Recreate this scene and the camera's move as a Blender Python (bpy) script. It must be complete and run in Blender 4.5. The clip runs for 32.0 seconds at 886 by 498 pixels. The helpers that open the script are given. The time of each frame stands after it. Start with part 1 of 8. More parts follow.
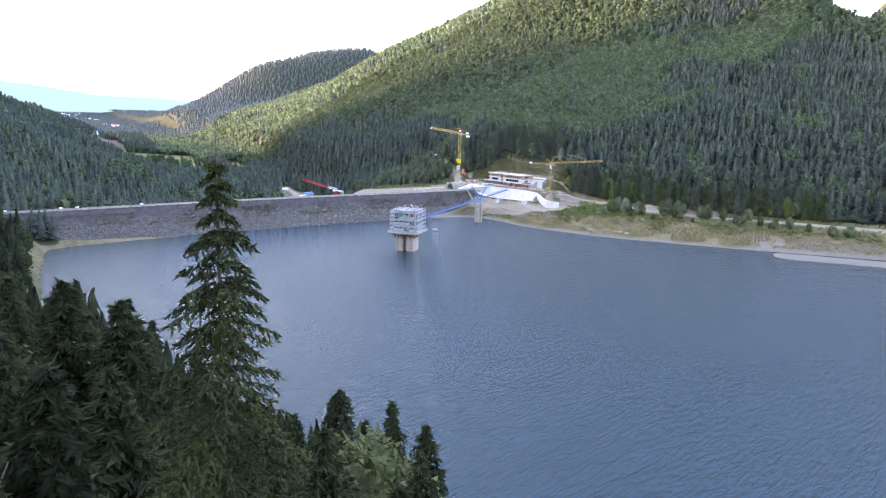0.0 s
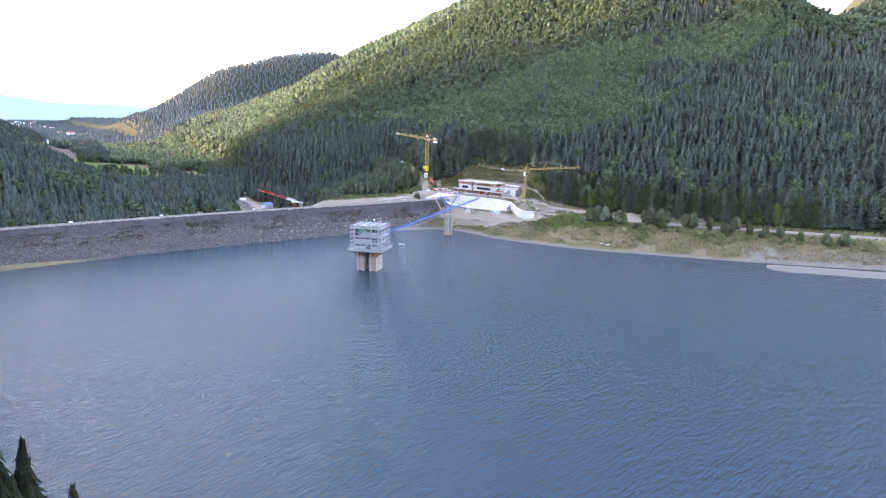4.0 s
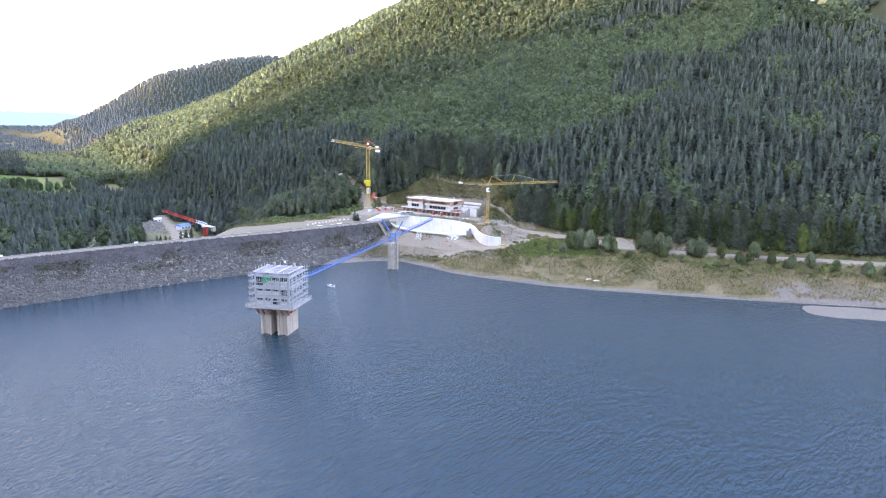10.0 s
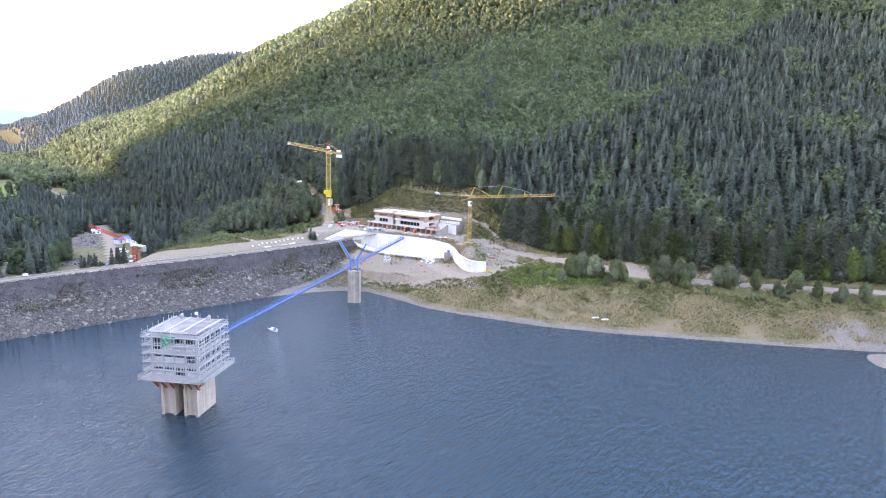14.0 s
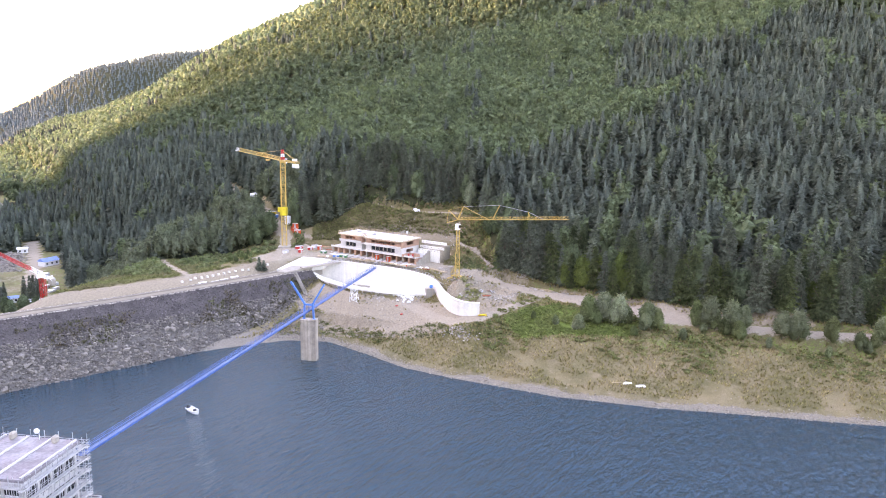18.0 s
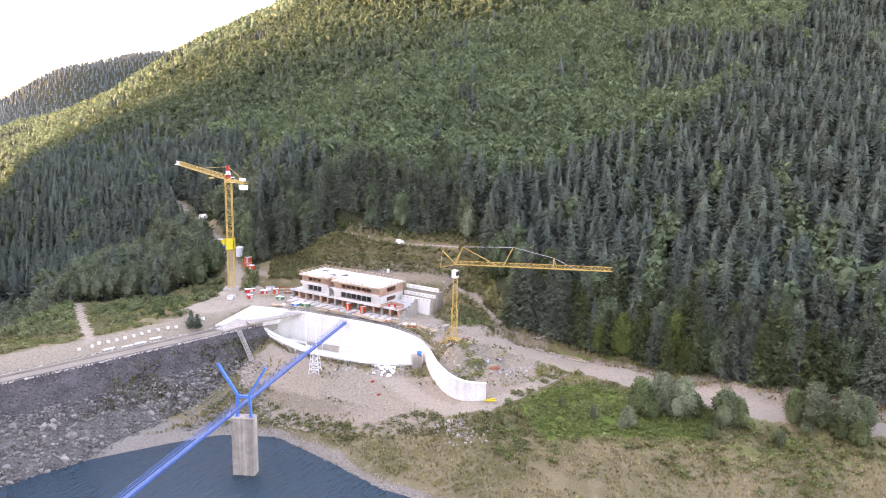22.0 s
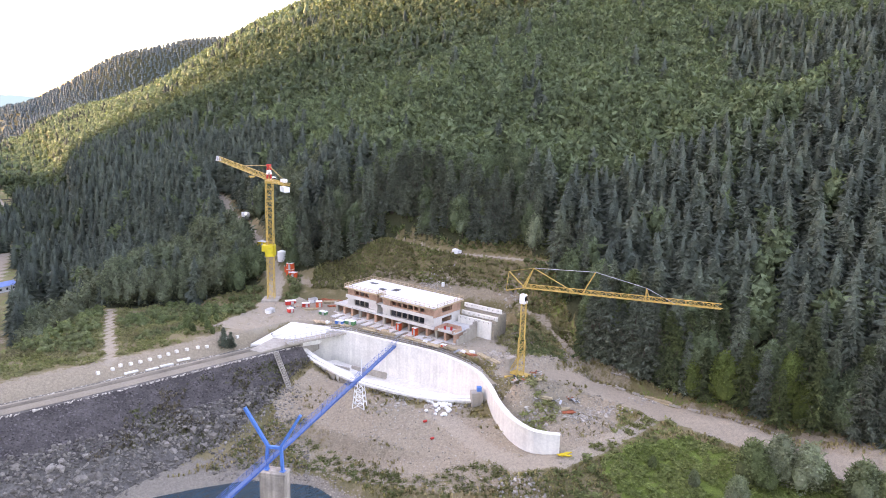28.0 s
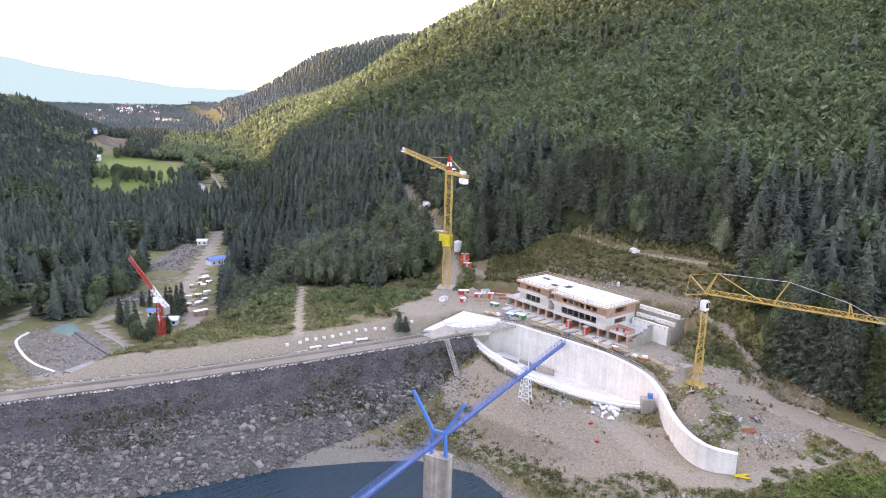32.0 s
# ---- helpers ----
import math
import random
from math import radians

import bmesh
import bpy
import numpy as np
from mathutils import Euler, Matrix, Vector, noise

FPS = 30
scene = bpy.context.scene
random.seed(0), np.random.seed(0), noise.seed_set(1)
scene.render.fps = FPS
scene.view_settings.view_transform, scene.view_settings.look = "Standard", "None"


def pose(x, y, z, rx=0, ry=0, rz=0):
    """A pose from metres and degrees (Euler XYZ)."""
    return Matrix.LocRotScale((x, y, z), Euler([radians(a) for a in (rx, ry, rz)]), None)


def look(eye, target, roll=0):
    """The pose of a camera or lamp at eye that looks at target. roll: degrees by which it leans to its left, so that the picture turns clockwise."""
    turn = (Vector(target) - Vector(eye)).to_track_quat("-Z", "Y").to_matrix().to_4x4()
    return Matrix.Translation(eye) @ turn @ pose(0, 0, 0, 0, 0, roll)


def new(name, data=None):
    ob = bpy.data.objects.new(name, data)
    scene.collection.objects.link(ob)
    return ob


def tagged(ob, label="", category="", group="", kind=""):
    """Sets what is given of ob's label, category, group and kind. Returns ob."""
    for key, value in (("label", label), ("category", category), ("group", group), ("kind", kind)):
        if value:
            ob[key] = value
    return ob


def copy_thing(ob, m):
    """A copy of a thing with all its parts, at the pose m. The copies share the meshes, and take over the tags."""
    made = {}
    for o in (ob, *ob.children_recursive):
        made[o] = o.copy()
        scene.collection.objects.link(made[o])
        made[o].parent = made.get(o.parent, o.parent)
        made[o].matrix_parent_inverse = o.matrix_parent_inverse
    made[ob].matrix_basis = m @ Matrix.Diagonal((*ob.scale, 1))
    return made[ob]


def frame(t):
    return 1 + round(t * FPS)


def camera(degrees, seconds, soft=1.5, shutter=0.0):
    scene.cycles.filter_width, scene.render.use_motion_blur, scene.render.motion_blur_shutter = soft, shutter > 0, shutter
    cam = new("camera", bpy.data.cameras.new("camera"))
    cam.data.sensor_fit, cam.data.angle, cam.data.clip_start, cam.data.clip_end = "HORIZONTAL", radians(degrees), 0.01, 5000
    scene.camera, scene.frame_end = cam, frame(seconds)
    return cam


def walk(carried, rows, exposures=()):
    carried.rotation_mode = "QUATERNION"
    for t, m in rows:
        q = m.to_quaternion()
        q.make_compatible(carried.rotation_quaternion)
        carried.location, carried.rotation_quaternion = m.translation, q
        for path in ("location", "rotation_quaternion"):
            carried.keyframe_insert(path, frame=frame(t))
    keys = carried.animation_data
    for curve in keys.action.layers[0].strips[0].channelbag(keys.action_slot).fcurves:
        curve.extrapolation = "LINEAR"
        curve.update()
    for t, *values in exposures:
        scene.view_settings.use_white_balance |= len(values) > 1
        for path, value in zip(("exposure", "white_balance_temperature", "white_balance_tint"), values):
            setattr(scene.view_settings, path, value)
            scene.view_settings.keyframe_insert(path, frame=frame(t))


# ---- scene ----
cam = camera(64.5, 32.0, soft=1.0)
PATH = [
    (0, (12.136, -476.8, 75.35), (11.98, -474.845, 74.96), 1.9),
    (1, (11.165, -473.427, 75.683), (11.032, -471.47, 75.293), 2.1),
    (2, (10.748, -466.027, 75.334), (10.631, -464.068, 74.951), 1.8),
    (3, (10.871, -453.466, 75.073), (10.775, -451.504, 74.694), 1.6),
    (6, (10.272, -410.745, 74.908), (10.249, -408.78, 74.539), 1.0),
    (9, (12.833, -361.906, 73.983), (12.866, -359.94, 73.621), 1.0),
    (11, (15.035, -327.801, 73.301), (15.098, -325.834, 72.944), 0.9),
    (13, (17.349, -295.652, 74.11), (17.44, -293.687, 73.748), 1.0),
    (17, (19.151, -229.369, 74.191), (19.313, -227.408, 73.833), 1.1),
    (19, (21.527, -195.86, 75.256), (21.709, -193.901, 74.896), 1.0),
    (21, (23.083, -161.752, 76.309), (23.293, -159.796, 75.947), 1.2),
    (22, (24.276, -145.833, 76.616), (24.487, -143.875, 76.264), 1.2),
    (23, (25.127, -133.31, 77.692), (25.335, -131.352, 77.341), 1.3),
    (24.5, (24.873, -124.981, 77.935), (25.089, -123.024, 77.583), 1.4),
    (26.5, (23.386, -119.296, 79.194), (23.539, -117.338, 78.814), 1.6),
    (27, (22.972, -118.385, 79.459), (23.101, -116.427, 79.072), 1.6),
    (28, (22.688, -118.008, 79.062), (22.762, -116.048, 78.672), 1.7),
    (28.5, (23.038, -117.645, 79.489), (23.074, -115.685, 79.089), 1.6),
    (29, (22.981, -117.485, 79.628), (22.962, -115.527, 79.221), 1.6),
    (29.5, (22.971, -117.504, 79.636), (22.878, -115.549, 79.225), 1.6),
    (30, (22.682, -117.94, 79.385), (22.499, -115.991, 78.973), 1.9),
    (30.5, (23.106, -117.567, 79.426), (22.842, -115.629, 79.01), 1.9),
    (31, (22.659, -117.417, 79.237), (22.34, -115.488, 78.818), 1.9),
    (32, (23.518, -117.349, 79.261), (23.095, -115.44, 78.837), 1.7),
]
walk(cam, [(t, look(eye, target, roll)) for t, eye, target, roll in PATH], exposures=[(0, 4.1, 9100, 40), (13, 4.22, 9500, 42), (17, 4.32, 11000, 46), (21, 4.3, 11800, 48), (32, 3.86, 11500, 44)])

# ---- light ----
SUN_AZ, SUN_EL = radians(280), radians(9)     # azimuth of the sun, clockwise from +y
world = bpy.data.worlds.new("sky")
scene.world = world
world.use_nodes = True
wn = world.node_tree.nodes
sky = wn.new("ShaderNodeTexSky")
sky.sky_type = "NISHITA"
sky.sun_disc = False
sky.sun_elevation, sky.sun_rotation = SUN_EL, SUN_AZ
sky.air_density, sky.dust_density, sky.ozone_density = 1.0, 1.0, 3.0
wn["Background"].inputs["Strength"].default_value = 0.15
world.node_tree.links.new(sky.outputs["Color"], wn["Background"].inputs["Color"])
sun = new("sun", bpy.data.lights.new("sun", "SUN"))
sun.data.energy, sun.data.angle, sun.data.color = 1.15, radians(5.0), (1.0, 0.97, 0.92)
sun_dir = Vector((math.sin(SUN_AZ) * math.cos(SUN_EL), math.cos(SUN_AZ) * math.cos(SUN_EL), math.sin(SUN_EL)))
sun.matrix_world = look(sun_dir * 500, (0, 0, 0))

# ---- materials ----
def material(name, color, rough=0.9, metal=0.0, scale=0.0, var=0.25, fine=0.0, bump=0.0, spec=0.3, second=None, mix_scale=None, island=0.0, objrand=0.0, streak=0.0):
    """A principled surface whose colour varies by noise at two sizes, by piece, by object and in streaks that run down."""
    m = bpy.data.materials.new(name)
    m.use_nodes = True
    nt = m.node_tree
    n, l = nt.nodes, nt.links
    p = n["Principled BSDF"]
    p.inputs["Roughness"].default_value = rough
    p.inputs["Metallic"].default_value = metal
    p.inputs["Specular IOR Level"].default_value = spec
    geo = n.new("ShaderNodeNewGeometry")

    def noise_at(size, detail=5.0):
        t = n.new("ShaderNodeTexNoise")
        t.inputs["Scale"].default_value = size
        t.inputs["Detail"].default_value = detail
        l.new(geo.outputs["Position"], t.inputs["Vector"])
        return t

    def mix(kind, fac, a, b):
        x = n.new("ShaderNodeMix")
        x.data_type, x.blend_type = "RGBA", kind
        for sock, v in ((x.inputs[0], fac), (x.inputs[6], a), (x.inputs[7], b)):
            if isinstance(v, bpy.types.NodeSocket):
                l.new(v, sock)
            else:
                sock.default_value = v if isinstance(v, float) else (*v, 1)
        return x.outputs[2]

    def ramp(src, lo, hi, a=0.0, b=1.0):
        r = n.new("ShaderNodeMapRange")
        l.new(src, r.inputs[0])
        for k, v in enumerate((lo, hi, a, b)):
            r.inputs[1 + k].default_value = v
        return r.outputs[0]

    col = color
    if second:
        col = mix("MIX", ramp(noise_at(mix_scale or scale * 0.3).outputs["Fac"], 0.42, 0.58), color, second)
    if scale:
        v = ramp(noise_at(scale).outputs["Fac"], 0.3, 0.7, 1 - var, 1 + var)
        col = mix("MULTIPLY", 1.0, col, v)
    if fine:
        v = ramp(noise_at(fine).outputs["Fac"], 0.3, 0.7, 1 - var, 1 + var)
        col = mix("MULTIPLY", 1.0, col, v)
    if streak:
        run = n.new("ShaderNodeMapping")
        run.inputs["Scale"].default_value = (1.1, 1.1, 0.05)
        l.new(geo.outputs["Position"], run.inputs["Vector"])
        t = n.new("ShaderNodeTexNoise")
        t.inputs["Scale"].default_value, t.inputs["Detail"].default_value = 1.0, 4.0
        l.new(run.outputs["Vector"], t.inputs["Vector"])
        col = mix("MULTIPLY", 1.0, col, ramp(t.outputs["Fac"], 0.35, 0.65, 1 - streak, 1 + streak * 0.4))
    if island:
        col = mix("MULTIPLY", 1.0, col, ramp(geo.outputs["Random Per Island"], 0, 1, 1 - island, 1 + island))
    if objrand:
        info = n.new("ShaderNodeObjectInfo")
        col = mix("MULTIPLY", 1.0, col, ramp(info.outputs["Random"], 0, 1, 1 - objrand, 1 + objrand))
    if isinstance(col, tuple):
        p.inputs["Base Color"].default_value = (*col, 1)
    else:
        l.new(col, p.inputs["Base Color"])
    if bump:
        b = n.new("ShaderNodeBump")
        b.inputs["Strength"].default_value = 0.6
        b.inputs["Distance"].default_value = bump
        l.new(noise_at(fine or scale, 8.0).outputs["Fac"], b.inputs["Height"])
        l.new(b.outputs["Normal"], p.inputs["Normal"])
    return m


M_CONCRETE = material("concrete", (0.37, 0.325, 0.27), 0.9, scale=0.35, fine=3.0, var=0.12, bump=0.01, streak=0.15)
M_WHITECON = material("new_concrete", (0.72, 0.68, 0.61), 0.85, scale=0.25, fine=2.0, var=0.08, bump=0.01, streak=0.09)
M_BLUE = material("blue_paint", (0.02, 0.2, 0.5), 0.45, scale=1.5, fine=12, var=0.1)
M_CRANE = material("yellow_paint", (0.56, 0.35, 0.1), 0.5, scale=1.0, fine=9, var=0.12)
M_RED = material("red_paint", (0.6, 0.04, 0.03), 0.5, scale=1.0, fine=9, var=0.12)
M_WHITE = material("white_paint", (0.75, 0.75, 0.73), 0.5, scale=1.0, fine=8, var=0.06)
M_STEEL = material("galvanised_steel", (0.5, 0.5, 0.5), 0.45, 0.6, scale=1.5, fine=12, var=0.12)
M_DARK = material("dark_metal", (0.05, 0.05, 0.055), 0.5, scale=2, var=0.2)
M_BRICK = material("hollow_brick", (0.5, 0.28, 0.195), 0.9, scale=0.6, fine=5, var=0.18)
M_DIRT = material("bare_earth", (0.3, 0.25, 0.19), 0.95, scale=0.12, fine=2.0, var=0.2, bump=0.08, second=(0.22, 0.2, 0.16))
M_ROAD = material("dirt_road", (0.24, 0.2, 0.15), 0.95, scale=0.15, fine=2.5, var=0.15, bump=0.03)


# ---- the lie of the land ----
def along(x, y, line):
    """Signed distance to a polyline (left of it is positive) and the third value interpolated at the nearest place."""
    best, side, val = np.full(x.shape, 1e9), np.zeros(x.shape), np.zeros(x.shape)
    for (ax, ay, az), (bx, by, bz) in zip(line, line[1:]):
        dx, dy = bx - ax, by - ay
        k = np.clip(((x - ax) * dx + (y - ay) * dy) / (dx * dx + dy * dy), 0, 1)
        d = np.hypot(x - ax - k * dx, y - ay - k * dy)
        s = np.sign(dx * (y - ay) - dy * (x - ax))
        near = d < best - 1e-6
        best, side, val = np.where(near, d, best), np.where(near, s, side), np.where(near, az + k * (bz - az), val)
    return best * np.where(side == 0, 1, side), val


def smooth(a, b, v):
    k = np.clip((v - a) / (b - a), 0, 1)
    return k * k * (3 - 2 * k)


def inside(x, y, loop):
    """Whether places lie in a closed outline."""
    hit = np.zeros(np.shape(x), bool)
    for (ax, ay), (bx, by) in zip(loop, loop[1:] + loop[:1]):
        cross = (ay > y) != (by > y)
        hit ^= cross & (x < (bx - ax) * (y - ay) / (by - ay + 1e-12) + ax)
    return hit


def wob(x, y, size, seed=0.0):
    """Cheap smooth waviness, about -1 to 1."""
    a, b = x / size + seed, y / size - seed * 1.7
    return (np.sin(a * 1.9 + 1.3 * np.sin(b * 1.1)) + np.sin(b * 2.3 + 1.7 * np.sin(a * 0.9 + 2.0)) + 0.5 * np.sin(a * 4.7 + b * 3.9)) / 2.5


CREST = [(-300, -196, 15.5), (-237, -136, 15.5), (-203, -105, 15.5), (-156, -61, 15.5), (-97, -11, 15.5), (-57, 20, 15.5), (-25, 48.5, 15.5), (-8, 64, 15.5)]
SHORE = [(-212, -152, 0), (-204, -138, 0), (-150, -80, 0), (-94, -26, 0), (-62, -7, 0), (-40, 9, 0), (-23, 17, 0), (-12, 21, 0), (2, 19, 0), (14, 7, 0), (27, -7.5, 0),
         (41, -17, 0), (52, -23, 0), (69, -32.5, 0), (95, -41.5, 0), (120, -47.5, 0), (140, -53, 0), (172, -60, 0), (229, -70, 0), (330, -110, 0), (480, -190, 0), (560, -420, 0), (520, -700, 0), (300, -760, 0)]
BANK = [(320, -740, 0), (235, -550, 0), (112, -455, 0), (42, -402, 0), (0, -372, 0), (-30, -347, 0), (-62, -336, 0), (-95, -315, 0), (-128, -277, 0), (-160, -230, 0), (-176, -207, 0), (-193, -181, 0), (-212, -152, 0)]
FOOT = [(-900, 1500, 0), (-560, 1000, -22), (-400, 720, -24), (-290, 480, -24), (-150, 240, -15), (-70, 140, 8), (-30, 112, 17), (8, 97, 20), (48, 78, 21), (62, 50, 19), (78, 36, 16), (112, 8, 14.5),
        (160, -13, 14), (230, -30, 14), (330, -65, 14), (480, -140, 14), (700, -200, 20)]
VALLEY = [(-130, 30, -14), (-170, 110, -16), (-230, 240, -19), (-330, 450, -25), (-480, 640, -29), (-640, 860, -29), (-900, 1300, -26), (-1500, 2300, -24), (-2600, 3400, -22)]
LEFT = [(-420, -330, 62), (-470, -100, 70), (-560, 100, 80), (-700, 300, 86), (-830, 480, 68), (-900, 640, 55), (-1000, 950, 45), (-1400, 1400, 26)]
SITE = [(-34, 70), (-22, 96), (-8, 99), (46, 77), (60, 50), (49, 33), (40, 47), (22, 59.5), (4, 72.5), (-1, 73.5), (-12.4, 76), (-22, 66)]
INLET = [(-21.5, 63.2), (-12.4, 74.8), (-1.0, 72.4), (-3.6, 66.0), (-13.4, 63.2)]
BASIN = [(-8.5, 66.5), (-5.2, 61.5), (0.2, 55.5), (6.4, 48.9), (13.2, 44.1), (19, 40.8), (25.6, 38.1), (32, 36.8), (39.8, 36.6), (38.6, 45.2), (30.3, 54.6), (20.1, 61.8), (10.1, 68.0), (3.6, 71.8), (-6.2, 73.0)]
ROADS = [(46, 40, 18), (58, 42, 16.5), (68, 36, 15), (82, 24, 14), (97, 9, 13.5), (112, -1.5, 13), (128, -10, 13), (150, -18, 13), (190, -27, 13), (240, -40, 13), (330, -80, 13)]
SPIT = [(177, -72.5, 0), (205, -79, 0), (250, -90, 0), (330, -118, 0)]
SHOULDER = [(440, -40, 0), (412, 110, 0), (392, 220, 0), (380, 300, 0), (342, 395, 0), (300, 560, 0), (290, 900, 0), (290, 1500, 0)]
TRACK = [(0, 124, 32.5), (11, 119, 33.2), (35, 100.5, 34.3), (56, 87, 35.4), (66, 78, 36)]


RIDGES = [[(84, 25, 0.8), (90, 20, 1.6), (97, 14.5, 1.2)], [(103, 11, 0.6), (107, 8.5, 2.2), (113, 5, 2.9), (119, 2.6, 2.6), (125, 0.6, 3.0), (130, -2, 1.0)], [(139, -4, 1.0), (145, -6, 2.9), (151, -8.5, 1.4)]]
SITETRACK = [(27, 35, 0), (31, 31, 0), (34.5, 25.8, 0), (38.5, 19.5, 0), (45, 13.6, 0), (53, 12.2, 0), (60.5, 14.8, 0), (68, 19, 0), (75.5, 25, 0)]
BENCHPATH = [(-81, 116, 0), (-75.8, 103, 0), (-62.7, 72.7, 0), (-50.3, 44.5, 0)]
LUSH = [(60, 10.5), (69, 15.5), (80, 16), (92, 4), (104, -3), (96, -9), (80, -5), (64, -2)]
OLIVE = [(-21, 23), (-16, 33), (-9, 41), (1, 36.5), (8, 27.5), (21, 16.5), (33, 17), (40, 18), (46, 15), (54, 11), (60, 9.5), (62, 0), (52, 2.5), (42, 6), (30, 9), (18, 11.5), (9, 19), (0, 21), (-10, 22)]
HILLSCRUB = [(49, 52), (50, 70), (55, 86), (72, 77), (71, 58), (65, 47), (60, 46), (59, 50)]
FAR_MEADOW = [(-1240, 1700), (-1180, 1750), (-1390, 2080), (-1470, 2040)]
FIELD_EDGE = [(-838, 945), (-774, 944), (-715, 872), (-780, 850)]
FIELD = [(-838, 945), (-774, 944), (-930, 1190), (-960, 1168)]
HILLPATH = [(53, 75, 25), (58.5, 66.5, 22.6), (61.8, 59, 20.8), (63, 51, 18.4), (62, 43, 16.4)]
HEAPS = [(50.5, 61, 6.5, 3.4), (46.5, 30, 5.5, 1.6), (54, 27, 6.0, 1.5), (-13.5, 94.5, 3.6, 2.0), (45, 8, 5, 1.4), (33, 34.5, 4, 1.0)]


STONEHEAP = [(-216, 214), (-238, 280), (-219, 279), (-194, 216)]
STONEHEAP2 = [(-192, 143), (-194, 166), (-184, 174), (-173, 154)]


def profile(d):
    """How high the mountain has risen at a distance from its foot."""
    d = np.maximum(d, 0)
    return np.interp(d, [0, 12, 40, 100, 140, 200, 300, 450, 800, 1400], [0, 6, 25, 54, 66, 88, 104, 120, 150, 160])


def ground(x, y):
    """Height of the land, water bed included."""
    x, y = np.asarray(x, float), np.asarray(y, float)
    ds, _ = along(x, y, SHORE)
    db, _ = along(x, y, BANK)
    df, zf = along(x, y, FOOT)
    wide = sum(along(x + a, y + b, FOOT)[0] for a, b in ((32, 0), (-32, 0), (0, 32), (0, -32), (22, 22), (-22, 22), (22, -22), (-22, -22))) / 8
    df = df + (wide - df) * smooth(25, 90, df)
    # bench between the water and the foot of the mountain
    land = np.interp(ds, [-60, -8, 0, 4, 14, 30, 44, 70], [-16, -3.2, 0, 1.4, 3.6, 9.5, 13.0, 14.5]) + 0.35 * wob(x, y, 9, 2.0) * smooth(1, 8, ds)
    west = smooth(-14, -34, x) * smooth(0, 1, ds)
    bench = np.where(ds > 0, np.minimum(land, np.maximum(zf, 13.0)), land)
    # the valley below the dam
    dv, zv = along(x, y, VALLEY)
    floor_v = zv + 0.00002 * dv * dv + 1.2 * smooth(20, 90, abs(dv)) + 0.8 * wob(x, y, 60, 5.0)
    dc, _ = along(x, y, CREST)
    below = smooth(-4, 6, dc - 5) * smooth(0, -16, x + y * 0.15 - 2)
    low = np.minimum(13.5 - 0.62 * np.maximum(dc - 9, 0), 13.5)
    low = np.maximum(low, floor_v)
    z = np.where(below > 0, bench * (1 - below) + low * below, bench)
    z = np.where((df < 0) & (x < -15) & (dc > 5), np.maximum(z, np.minimum(zf, 15.2) - 0.52 * np.maximum(-df - 4, 0)), z)
    # bench behind the right end of the dam
    terrace = np.interp(dc, [8, 11, 15, 30, 80, 115], [15.3, 15.6, 17.4, 15.2, 9.2, 7.5]) + 0.3 * wob(x, y, 7, 3.0) * smooth(12, 18, dc)
    k = smooth(-104, -84, x) * smooth(-18, -27, x) * smooth(7, 11, dc) * (dc < 130)
    z = np.where(k > 0, np.maximum(z, z + (terrace - z) * k), z)
    # mountain on the far bank
    rise = profile(df)
    rise = rise + 205 * np.exp(-((x - 330) / 430) ** 2 - ((y - 830) / 400) ** 2) * smooth(40, 500, df) + 62 * np.exp(-((x + 170) / 260) ** 2 - ((y - 960) / 330) ** 2) * smooth(30, 260, df)
    rise = rise + (6 * wob(x, y, 120, 1.0) + 2.2 * wob(x, y, 37, 3.0)) * smooth(20, 120, df)
    rise = rise + 8.5 * smooth(2, 14, df) * smooth(75, 26, df) * smooth(-2, 16, x) * smooth(82, 60, x)
    rise = rise * smooth(2000, 1250, y)
    # the mountain's shoulder falls off into a side valley
    dsp, _ = along(x, y, SHOULDER)
    rise = rise - np.minimum(0.95 * np.maximum(np.sqrt(dsp * dsp + 100) - 14, 0), 0.85 * rise) * (dsp < 0)
    z = np.where(df > 0, np.maximum(z, np.maximum(zf, z * smooth(25, 0, df)) + rise), z)
    # left bank hill
    dl, zl = along(x, y, LEFT)
    left = zl - 0.46 * np.sqrt(dl * dl + 900) + 14 + 5 * wob(x, y, 90, 7.0)
    left = np.where(ds > -2, np.where(dc > -6, np.minimum(left, 200), left * smooth(0, 30, -dc + 10)), -50)
    z = np.where((ds > 0) & (x < -60), np.maximum(z, left), z)
    # bank under the start of the flight
    bank = 0.79 * np.maximum(db, 0) ** 0.985 + 1.0 * wob(x, y, 14, 9.0) * smooth(3, 12, db)
    bank = np.minimum(bank, 95 + 8 * wob(x, y, 150, 4.0))
    z = np.where((db > 0) & (x + y < 60) & (y < -150) & (x < 330), np.maximum(bank, 0.02), z)
    # far ranges
    far = 270 * np.exp(-((x + 560) / 330) ** 2 - ((y - 2350) / 400) ** 2) + 140 * np.exp(-((x + 900) / 240) ** 2 - ((y - 2150) / 300) ** 2)
    far = far + 420 * np.exp(-((x - 1250) / 600) ** 2 - ((y - 900) / 500) ** 2)
    z = z + far * smooth(200, 700, np.hypot(x - 100, y + 100)) * (1 + 0.06 * wob(x, y, 210, 6.0)) * smooth(0, 250, ds)
    # far side hills round the lake, behind the flight
    z = z + 130 * smooth(20, 500, ds) * smooth(560, 900, x) + 110 * smooth(-700, -1100, y) * smooth(-1200, -300, y * 0 - 300)
